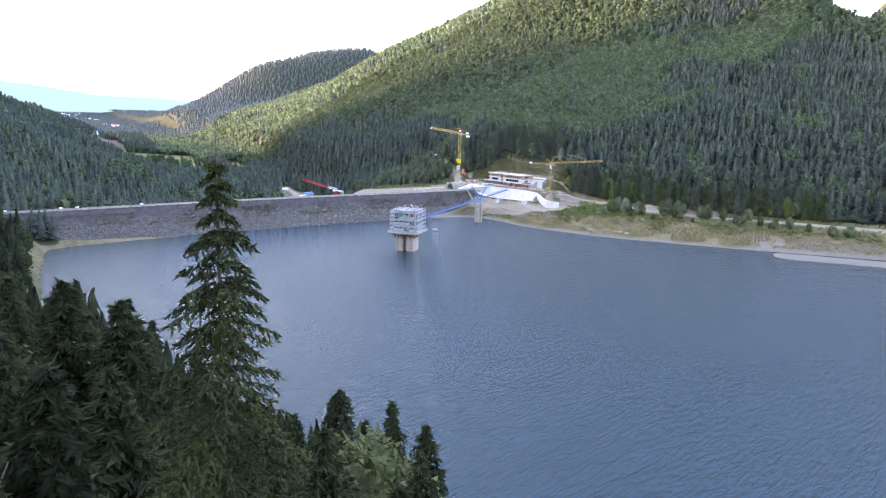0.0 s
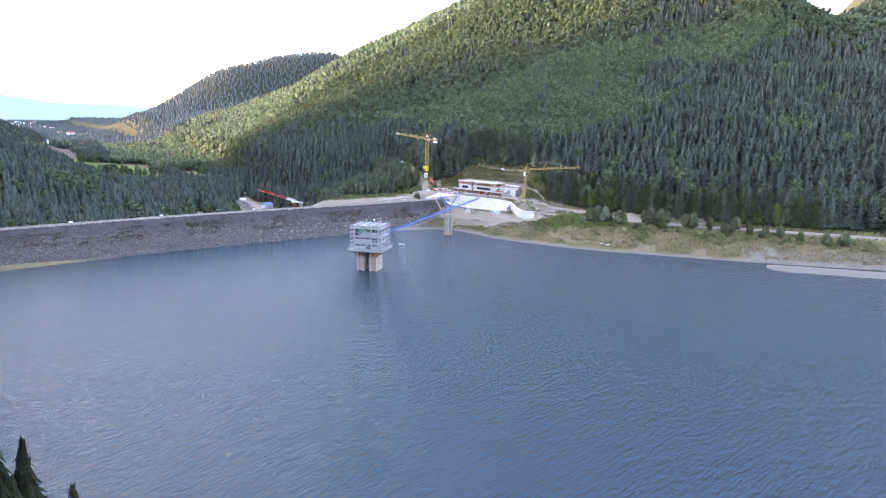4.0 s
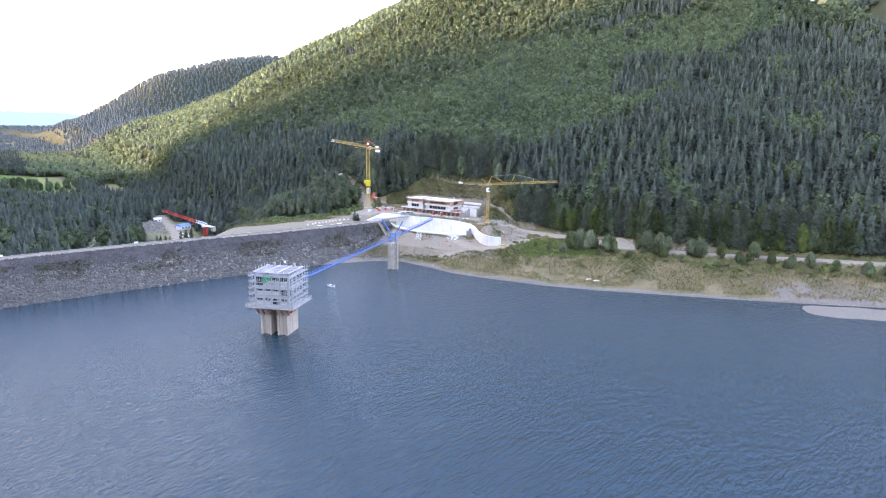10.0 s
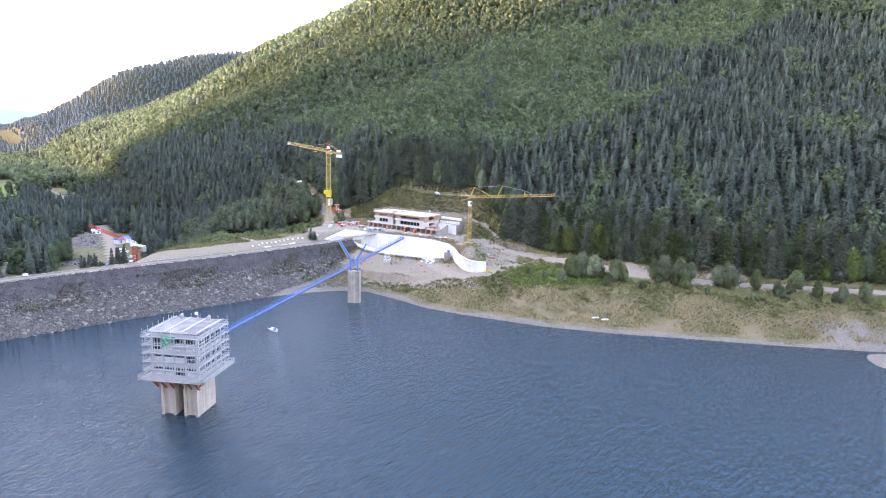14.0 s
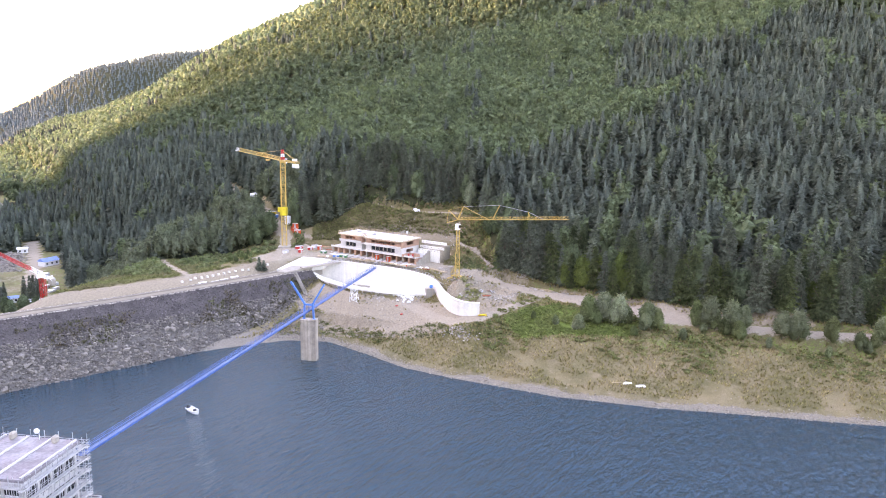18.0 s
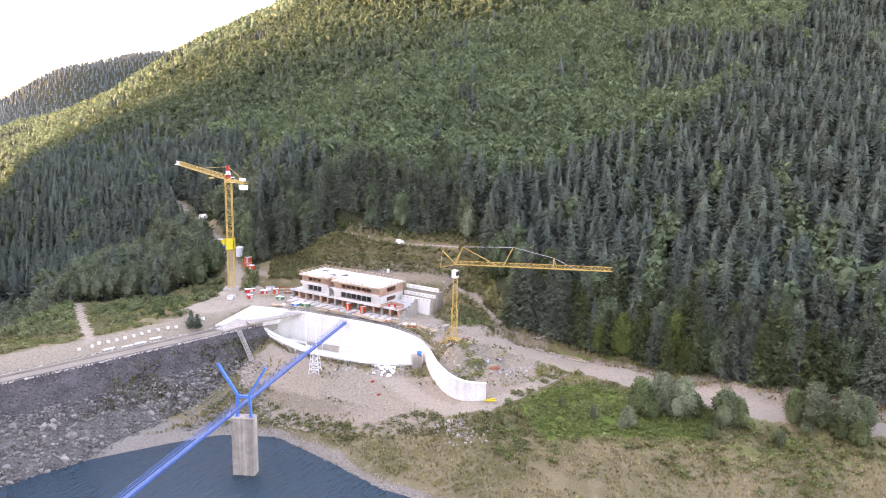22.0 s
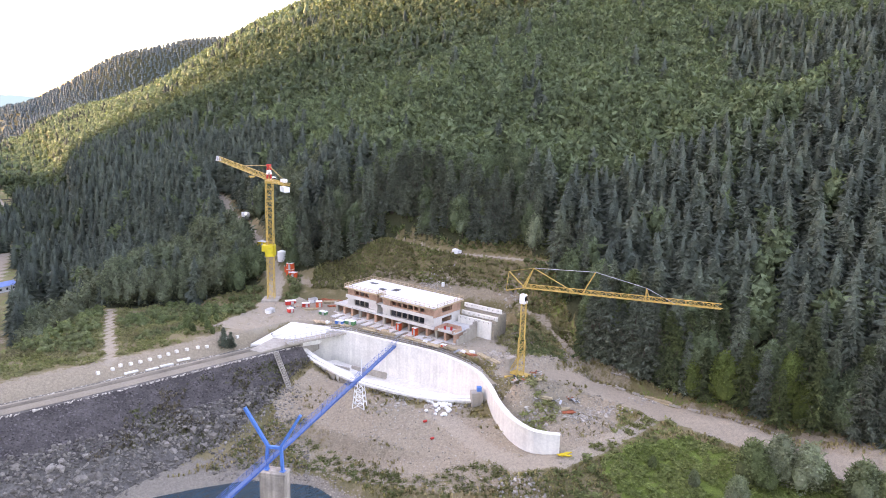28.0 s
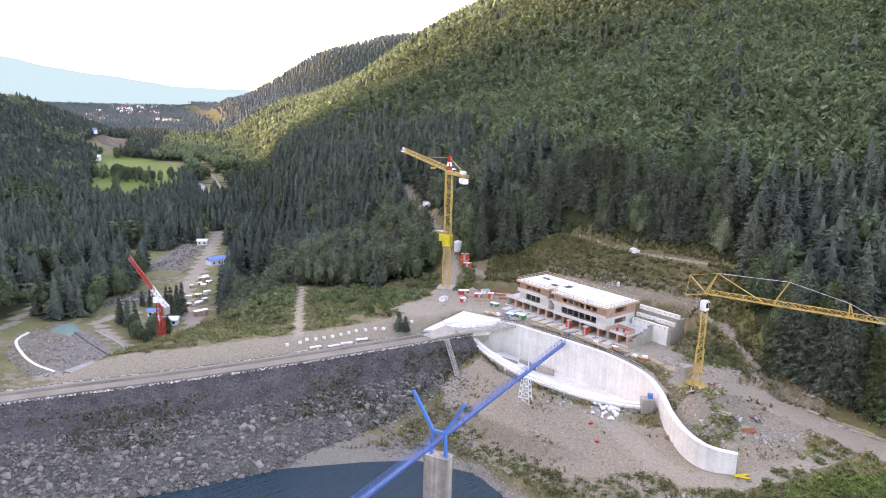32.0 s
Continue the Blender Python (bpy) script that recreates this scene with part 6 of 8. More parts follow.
def fine_spruce(height, whorls, branches, twigs, tufts_n, seed, spread=0.2, tuft=0.1, lean=0.85):
    """A spruce crown with boughs, hanging side twigs and needle tufts: vertices and triangles, in metres."""
    r = np.random.RandomState(seed)
    P, A, S = [], [], []
    bark_v = []
    for w in range(whorls):
        t = (w + 0.5 * r.rand()) / whorls
        z = height * (1 - t ** 1.08 * 0.93) - 0.006 * height
        length = spread * height * (0.03 + 0.97 * t ** lean) * (0.85 + 0.3 * r.rand())
        n = max(4, int(branches * (0.6 + 0.5 * t)))
        a0 = r.rand() * 6.28
        for b in range(n):
            a = a0 + 6.283 * b / n + 0.25 * r.randn()
            L = length * (0.7 + 0.45 * r.rand())
            d = np.array([math.cos(a), math.sin(a), 0])
            side = np.array([-math.sin(a), math.cos(a), 0])
            zz = z + 0.3 * r.randn() * height / whorls * 0.5
            bark_v.append((d, L, zz))
            k = max(4, int(twigs * L / (spread * height) + 3))
            for i in range(k):
                f = (i + 0.7) / k
                p = d * L * f + np.array([0, 0, zz + 0.22 * L * f - 0.62 * L * f * f + 0.14 * L * f ** 4])
                tl = L * 0.42 * (1 - 0.65 * f) * (0.7 + 0.6 * r.rand()) + 0.004 * height
                for sgn in (-1, 1):
                    q = d * 0.62 + side * sgn * (0.85 + 0.2 * r.randn()) + np.array([0, 0, -0.42 - 0.35 * r.rand()])
                    q /= np.linalg.norm(q)
                    for j in range(tufts_n):
                        g = (j + r.rand()) / tufts_n
                        P.append(p + q * tl * g + np.array([0, 0, -0.16 * tl * g * g]))
                        A.append(q)
                        S.append(tuft * (1.25 - 0.5 * g))
                P.append(p)
                A.append(d)
                S.append(tuft * 1.2)
    P, A, S = np.array(P), np.array(A), np.array(S)
    m = len(P)
    rnd = r.randn(m, 3) * 0.45
    ax = A + rnd
    ax /= np.linalg.norm(ax, axis=1)[:, None]
    e = np.cross(ax, r.randn(m, 3))
    e /= np.linalg.norm(e, axis=1)[:, None] + 1e-6
    s = S[:, None]
    v = np.stack([P - ax * s * 0.3 - e * s * 0.42, P - ax * s * 0.3 + e * s * 0.42, P + ax * s * 1.5 + np.array([0, 0, -0.2]) * s], 1).reshape(-1, 3)
    f = np.arange(3 * m).reshape(-1, 3)
    return v, f, bark_v


def tree_models():
    """One spruce of each build and one broadleaved tree of each build, each with trunk and crown."""
    out = {"spruce": [], "leafy": []}
    for k in range(5):
        v, f, _ = fine_spruce(1.0, 19, 6, 5, 2, 200 + k, 0.165, 0.026)
        out["spruce"].append((mesh_data("crown", v, f, M_BRIGHTSPRUCE), 0.55))
    for k in range(5):
        v, f = leafy_shape(2800, 220 + k, 0.3, 0.06, 0.033, 2, 1.0, 11)
        out["leafy"].append((mesh_data("crown", v, f, M_BEECH), 0.6))
    bm = bmesh.new()
    tube(bm, (0, 0, -0.03), (0, 0, 0.6), 0.016, 0.008, n=7)
    for a in range(5):
        tube(bm, (0, 0, 0.2 + 0.06 * a), (0.16 * math.cos(a * 2.4), 0.16 * math.sin(a * 2.4), 0.42 + 0.07 * a), 0.005, 0.002, n=4)
    bm.normal_update()
    me = bpy.data.meshes.new("trunk")
    bm.to_mesh(me)
    bm.free()
    me.materials.append(M_BARK)
    return out, me


MODELS, TRUNK = tree_models()


def plant(kind, n, x, y, h, wide, turn, label, category="tree", group="", name=None, mat=None):
    z = ground_at(x, y)
    crown, _ = MODELS[kind][n % len(MODELS[kind])]
    t = thing(name or ("spruce_tree" if kind == "spruce" else "broadleaf_tree"), Matrix.Translation((x, y, z - 0.25)) @ Matrix.Rotation(turn, 4, "Z") @ Matrix.Diagonal((h * wide, h * wide, h, 1)), label, category, group)
    for nm, data in (("trunk", TRUNK), ("crown", crown)):
        o = new(nm, data)
        o.parent = t
    if mat:
        o.material_slots[0].link = "OBJECT"
        o.material_slots[0].material = mat
    return t


def edge_of_wood():
    r = np.random.RandomState(17)
    sp = is_spruce(edge_trees, 8) & (r.rand(len(edge_trees)) < 0.85)
    order = np.argsort(np.hypot(edge_trees[:, 0] - 60, edge_trees[:, 1] - 10))[:190]
    for i in order:
        x, y, _ = edge_trees[i]
        a = r.rand(4)
        if sp[i]:
            plant("spruce", int(a[0] * 5), x, y, 12 + 11 * a[1], 0.9 + 0.35 * a[2], a[3] * 6.28, "dark green spruce with drooping boughs at the wood's edge", group="spruces at the wood's edge")
        else:
            plant("leafy", int(a[0] * 5), x, y, 8 + 7 * a[1], 0.95 + 0.35 * a[2], a[3] * 6.28, "leafy green broadleaved tree at the wood's edge", group="broadleaved trees at the wood's edge")


edge_of_wood()


def road_edge_trees():
    """Trees with boughs down to the ground, close along the uphill side of the road."""
    r = random.Random(19)
    foot = fine_line([(x, y) for x, y, _ in FOOT if 60 < x < 240], 3.8)
    for row, d in ((0, 2.2), (1, 6.8)):
        for x, y in offset_line(foot, d):
            x, y = x + r.uniform(-1.2, 1.2), y + r.uniform(-1.2, 1.2)
            if x < 64 or x > 222:
                continue
            if r.random() < 0.66:
                plant("spruce", r.randrange(5), x, y, r.uniform(12, 19) + 2 * row, r.uniform(1.15, 1.5), r.uniform(0, 6.28), "dark green spruce with drooping boughs at the wood's edge", group="spruces at the wood's edge", mat=M_YOUNGSPRUCE if r.random() < 0.4 else None)
            else:
                plant("leafy", r.randrange(5), x, y, r.uniform(8, 14), r.uniform(0.8, 1.1), r.uniform(0, 6.28), "leafy green broadleaved tree at the wood's edge", group="broadleaved trees at the wood's edge", mat=M_LEAFBRIGHT if r.random() < 0.5 else None)


road_edge_trees()


def track_edge_trees():
    """Close-set trees along the uphill side of the track above the building."""
    r = random.Random(29)
    line = fine_line([(-13, 130), (0, 124), (11, 119), (35, 100.5), (56, 87), (66, 78)], 4.0)
    for row, d in ((0, 5.0), (1, 9.0), (2, 13.0)):
        for x, y in offset_line(line, d):
            x, y = x + r.uniform(-1.3, 1.3), y + r.uniform(-1.3, 1.3)
            if r.random() < 0.8:
                plant("spruce", r.randrange(5), x, y, r.uniform(11, 18) + row, r.uniform(1.1, 1.4), r.uniform(0, 6.28), "tall green spruce in the close row above the track", group="spruces above the track")
            else:
                plant("leafy", r.randrange(5), x, y, r.uniform(8, 13), r.uniform(0.85, 1.1), r.uniform(0, 6.28), "pale leafy tree among the spruces above the track", group="leafy trees above the track", mat=M_GROVE)
    for x, y, h in ((11.5, 125.5, 13), (14.5, 123.5, 12), (17.5, 121.5, 14), (20.5, 119.5, 12), (16, 127, 16), (20.5, 123.5, 15), (9, 129, 15)):
        plant("spruce", r.randrange(5), x, y, h, 1.35, r.uniform(0, 6.28), "tall green spruce in the close row above the track", group="spruces above the track")


track_edge_trees()


def shore_bushes():
    r = np.random.RandomState(23)
    spots = [(91, 0.5, 9.5), (86.5, 1.5, 8), (95.5, -1.5, 8.5), (103.5, -5.5, 8), (106, -6.5, 6.5), (82, -3, 5), (121.4, -10, 8.5), (118, -8.5, 7), (127, -13, 8.5), (130.5, -14, 7), (128, -16, 6), (140, -19, 7.5), (144, -20.5, 8),
             (153, -23, 7), (160, -26, 5.5), (167, -26, 7.5), (174, -29, 6), (182, -32, 6), (190, -33, 7), (200, -37, 5.5), (212, -41, 6.5), (222, -42, 7), (70, 8, 2.6), (76, 2, 3.2), (-34, 68, 2.6), (-36.5, 73, 3.0), (-38.5, 78, 3.2), (-33.5, 74.5, 2.2), (-40.5, 70.5, 3.2), (-37.5, 66, 2.4), (-31.5, 64, 2.0), (-42, 76, 3.4), (-35.5, 80.5, 2.6), (112, -13, 3.5), (98, -9, 3.2), (135, -21, 3.5), (150, -27, 3.2)]
    for k, (x, y, h) in enumerate(spots):
        pale = k % 3 != 1 and h > 3 and x > 0
        if pale and h > 5:
            for j in range(2):
                a = r.rand() * 6.28
                plant("leafy", k + j + 1, x + 2.6 * math.cos(a), y + 1.6 * math.sin(a), h * (0.45 + 0.3 * r.rand()), 1.3, r.rand() * 6.28, "low grey-green willow shoots by the gravel road", "bush", "bushes along the bank", "bush", M_WILLOW if j else M_SHRUB)
        plant("leafy", k, x, y, h * 1.15, 1.0 + 0.3 * r.rand(), r.rand() * 6.28, "rounded grey-green willow bush by the gravel road" if pale else "bushy dark green shrub on the grassy bank", "bush", "bushes along the bank", "bush", M_WILLOW if pale else M_SHRUB)


shore_bushes()
plant("spruce", 1, -27.6, 60.2, 5.6, 1.9, 0.4, "dense dark green conifer bush behind the dam crest", "bush", name="conifer_bush")
plant("spruce", 3, -26.0, 61.2, 4.6, 2.0, 2.0, "dense dark green conifer bush behind the dam crest", "bush", name="conifer_bush")


def undergrowth():
    r = np.random.RandomState(29)

    def bank(x, y):
        ds, _ = along(x, y, SHORE)
        dr, _ = along(x, y, ROADS)
        df, _ = along(x, y, FOOT)
        return (ds > 4) & (df < 1) & (abs(dr) > 4.5) & ~inside(x, y, LUSH) & (abs(along(x, y, SITETRACK)[0]) > 2.6) & ~inside(x, y, EARTH) & ~inside(x, y, SITE) & ~inside(x, y, BASIN) & ((x > -12) | (along(x, y, CREST)[0] < -DAM_RUN)) & (wob(x, y, 11, 6.0) + 0.4 * wob(x, y, 3, 2.0) + 0.012 * (ds - 20) > -0.7)

    p = scatter(-42, 240, -75, 60, 0.8, 41, bank)
    p = p[r.rand(len(p)) < 0.9]
    tufts("bank_grass", p + np.array([0, 0, 0.38]), 0.3 + 0.5 * r.rand(len(p)), M_GRASSY, 42, "tussocky yellow-green grass on the bank", 4)

    def weeds(x, y):
        ds, _ = along(x, y, SHORE)
        dr, _ = along(x, y, ROADS)
        return (ds > 17) & (dr < -4.5) & (x > 52) & (wob(x, y, 13, 3.0) > np.interp(ds, [17, 24, 30], [0.5, -0.3, -1.0])) & ~inside(x, y, EARTH) & ~inside(x, y, LUSH)

    def lush(x, y):
        return inside(x, y, LUSH) & (abs(along(x, y, ROADS)[0]) > 4) & (wob(x, y, 5, 4.0) > -0.8)

    def olive(x, y):
        return inside(x, y, OLIVE) & (along(x, y, SHORE)[0] > 3) & (abs(along(x, y, SITETRACK)[0]) > 2.4) & (wob(x, y, 7, 5.0) + 0.5 * wob(x, y, 2.4, 2.0) > -0.45)

    def hill_scrub(x, y):
        return inside(x, y, HILLSCRUB) & (abs(along(x, y, HILLPATH)[0]) > 2.3) & (forest_mask(x, y) == 0) & (wob(x, y, 4, 2.0) > -0.7)

    p = scatter(40, 108, -12, 20, 0.95, 49, lush)
    wood("lush_weeds", [leafy_shape(64, k + 360, 0.6, 0.0, 0.17, 1, 1.0, 2, 0.7) for k in range(5)], p, 0.5 + 1.0 * r.rand(len(p)), 1.1 + 0.7 * r.rand(len(p)), M_LUSH, 50, "dense fresh green weeds on the bank below the road")
    p = scatter(-22, 62, 0, 42, 0.8, 61, olive)
    wood("bank_weeds", [leafy_shape(30, k + 400, 0.6, 0.0, 0.26, 1, 1.0, 1, 0.6) for k in range(5)], p, 0.3 + 0.6 * r.rand(len(p)) ** 2, 1.2 + 0.9 * r.rand(len(p)), M_WEED, 62, "olive weeds and rough grass above the stony shore")
    def under_wood(x, y):
        df, _ = along(x, y, FOOT)
        dt, _ = along(x, y, TRACK)
        return (df > 16.5) & (df < 34) & (dt > 2.6) & (x > -16) & (x < 66)

    p = scatter(-16, 66, 70, 160, 1.7, 65, under_wood)
    wood("edge_shrubs", [leafy_shape(44, k + 420, 0.5, 0.0, 0.18, 1, 1.0, 2, 0.7) for k in range(5)], p, 1.0 + 2.6 * r.rand(len(p)) ** 1.8, 0.9 + 0.6 * r.rand(len(p)), M_SHRUB, 66, "green shrubs at the foot of the wood above the track")
    p = scatter(48, 73, 45, 87, 0.95, 63, hill_scrub)
    wood("hill_scrub", [leafy_shape(44, k + 410, 0.55, 0.0, 0.2, 1, 1.0, 2, 0.7) for k in range(5)], p, 0.6 + 1.3 * r.rand(len(p)) ** 1.6, 1.1 + 0.7 * r.rand(len(p)), M_SHRUB, 64, "dense green scrub beside the dirt track")
    p = scatter(50, 240, -70, 30, 1.5, 43, weeds)
    wood("bank_shrubs", [leafy_shape(44, k + 300, 0.6, 0.0, 0.22, 1, 1.0, 2, 0.7) for k in range(5)], p, 0.4 + 1.2 * r.rand(len(p)) ** 2, 1.2 + 0.8 * r.rand(len(p)), M_WEED, 44, "low green shrubs and weeds on the bank")

    def cleared(x, y):
        df, _ = along(x, y, FOOT)
        dt, _ = along(x, y, TRACK)
        dq, _ = along(x, y, HILLROAD)
        dc, _ = along(x, y, CREST)
        a = (df > 3) & (x > -12) & (x < 74) & (abs(dt) > 2.5)
        b = (x < -16) & (x > -130) & (dc > 11) & (abs(dq) > 4) & (df < 14) & (df > -70)
        return a & (forest_mask(x, y) == 0) & ~inside(x, y, SITE) & (wob(x, y, 9, 1.0) > -0.85) & ~((df < 6) & (x > 8) & (x < 60) & (wob(x, y, 6, 3.0) > -0.3))

    def thicket(x, y):
        df, _ = along(x, y, FOOT)
        dq, _ = along(x, y, HILLROAD)
        dc, _ = along(x, y, CREST)
        return (x < -16) & (x > -130) & (dc > np.where(x > -84, 30, 22) + 4 * wob(x, y, 8, 2.0)) & (wob(x, y, 14, 4.0) > np.where(x > -84, -0.3, -2))  & (abs(along(x, y, BENCHPATH)[0]) > 2.5) & (abs(dq) > 4) & (df < 14) & (df > -70) & (forest_mask(x, y) == 0) & ~inside(x, y, SITE) & ~inside(x, y, YARD) & (wob(x, y, 9, 1.0) > -0.6)

    p = scatter(-130, -14, 20, 170, 1.9, 47, thicket)
    wood("thicket", [leafy_shape(44, k + 340, 0.5, 0.0, 0.16, 1, 0.8, 3) for k in range(5)], p, 1.0 + 2.4 * r.rand(len(p)) ** 2, 1.0 + 0.6 * r.rand(len(p)), M_SHRUB, 48, "leafy green shrub thicket behind the dam crest")
    def bench(x, y):
        dc, _ = along(x, y, CREST)
        return (x < -20) & (x > -102) & (dc > 17 + 2 * wob(x, y, 6, 2.0)) & (dc < 112) & (abs(along(x, y, BENCHPATH)[0]) > 1.8) & (abs(along(x, y, HILLROAD)[0]) > 4) & ~inside(x, y, SITE) & ~inside(x, y, YARD) & (forest_mask(x, y) == 0) & (wob(x, y, 7, 2.0) > -0.75)

    p = scatter(-102, -18, 20, 150, 1.15, 55, bench)
    wood("bench_scrub", [leafy_shape(34, k + 380, 0.6, 0.0, 0.26, 1, 1.0, 1, 0.62) for k in range(5)], p, 0.4 + 0.9 * r.rand(len(p)) ** 2, 1.2 + 0.8 * r.rand(len(p)), M_SLOPE, 56, "olive grass and scrub on the bench behind the dam")

    def mound(x, y):
        return (((x > 47) & (x < 61) & (y > 50) & (y < 74)) | (np.hypot(x - 50.5, y - 61) < 6) | ((np.hypot(x - 49.5, y - 29) < 8) & (wob(x, y, 5, 7.0) > 0.0))) & (abs(along(x, y, HILLPATH)[0]) > 2.2) & (wob(x, y, 4, 2.0) > -0.35)

    p = scatter(40, 62, 18, 76, 0.9, 57, mound)
    wood("mound_scrub", [leafy_shape(34, k + 390, 0.6, 0.0, 0.26, 1, 1.0, 1, 0.62) for k in range(5)], p, 0.4 + 0.9 * r.rand(len(p)) ** 2, 1.2 + 0.8 * r.rand(len(p)), M_SLOPE, 58, "olive scrub on the earth mound beside the building")
    p = scatter(-16, 76, 20, 150, 0.75, 59, cleared)
    tufts("slope_grass", p + np.array([0, 0, 0.4]), 0.45 + 0.6 * r.rand(len(p)), M_SLOPEGRASS, 60, "tall olive-brown grass on the cleared slope", 4)
    p = scatter(-16, 76, 20, 150, 0.9, 45, cleared)
    wood("slope_scrub", [leafy_shape(34, k + 320, 0.6, 0.0, 0.26, 1, 1.0, 1, 0.62) for k in range(5)], p, 0.45 + 0.9 * r.rand(len(p)) ** 2, 1.2 + 0.8 * r.rand(len(p)), M_SLOPE, 46, "olive scrub and tall grass on the cleared slope")


M_WEED = leaf_material("olive_weeds", (0.165, 0.165, 0.075), (0.13, 0.15, 0.062), 0.35)
M_LUSH = leaf_material("weed_leaves", (0.145, 0.19, 0.065), (0.165, 0.19, 0.075), 0.35)
M_GRASSY = leaf_material("dry_grass", (0.27, 0.205, 0.115), (0.2, 0.168, 0.08), 0.3)
M_SLOPEGRASS = leaf_material("slope_grass", (0.2, 0.185, 0.09), (0.155, 0.16, 0.07), 0.35)
M_SLOPE = leaf_material("slope_scrub", (0.175, 0.185, 0.08), (0.19, 0.168, 0.092), 0.3)
undergrowth()


# ---- wood on the bank where the flight starts ----
M_FIR = leaf_material("fir_needles", (0.032, 0.044, 0.018), (0.055, 0.066, 0.022), 0.4, 0.9, through_light=0.1)
M_BANKLEAF = leaf_material("bank_leaves", (0.034, 0.048, 0.021), (0.056, 0.072, 0.025), 0.35, 0.12, 0.35)
M_PALELEAF = leaf_material("pale_bank_leaves", (0.085, 0.1, 0.045), (0.11, 0.12, 0.05), 0.35, 0.4)
M_BANKSPRUCE = leaf_material("bank_needles", (0.026, 0.036, 0.019), (0.036, 0.046, 0.022), 0.3)


def tall_fir():
    x, y = 6.55, -463.4
    g = ground_at(x, y)
    h = 74.8 - g
    t = thing("fir_tree", Matrix.Translation((x, y, g)), "tall dark green spruce with drooping boughs and a bare leader", "tree")
    v, f, boughs = fine_spruce(h - 0.55, 58, 9, 18, 10, 5, 0.5 * 9.4 / h, 0.075, 0.92)
    mesh_object("crown", v, f, M_FIR, False, t)
    bm = bmesh.new()
    tube(bm, (0, 0, -0.4), (0, 0, h * 0.5), 0.2, 0.13, n=9)
    tube(bm, (0, 0, h * 0.5), (0, 0, h), 0.13, 0.012, n=7)
    part("trunk", bm, M_BARK, t)
    for k, (d, L, z) in enumerate(boughs):
        if k % 2 == 0:
            bm = bmesh.new()
            pts = [Vector((d[0] * L * q, d[1] * L * q, z + 0.22 * L * q - 0.62 * L * q * q + 0.14 * L * q ** 4)) for q in (0, 0.33, 0.66, 0.98)]
            for i in range(3):
                tube(bm, pts[i], pts[i + 1], 0.022 * (1 - 0.28 * i), 0.022 * (0.72 - 0.28 * i), n=4)
            part("bough", bm, M_BARK, t)
    bm = bmesh.new()
    for a in range(16):
        z = h - 0.15 - 0.09 * a
        tube(bm, (0, 0, z), (0.05 * math.cos(a * 2.1) * (1 + 0.12 * a), 0.05 * math.sin(a * 2.1) * (1 + 0.12 * a), z + 0.1), 0.012, 0.004, n=4)
    part("leader", bm, M_FIR, t)


tall_fir()


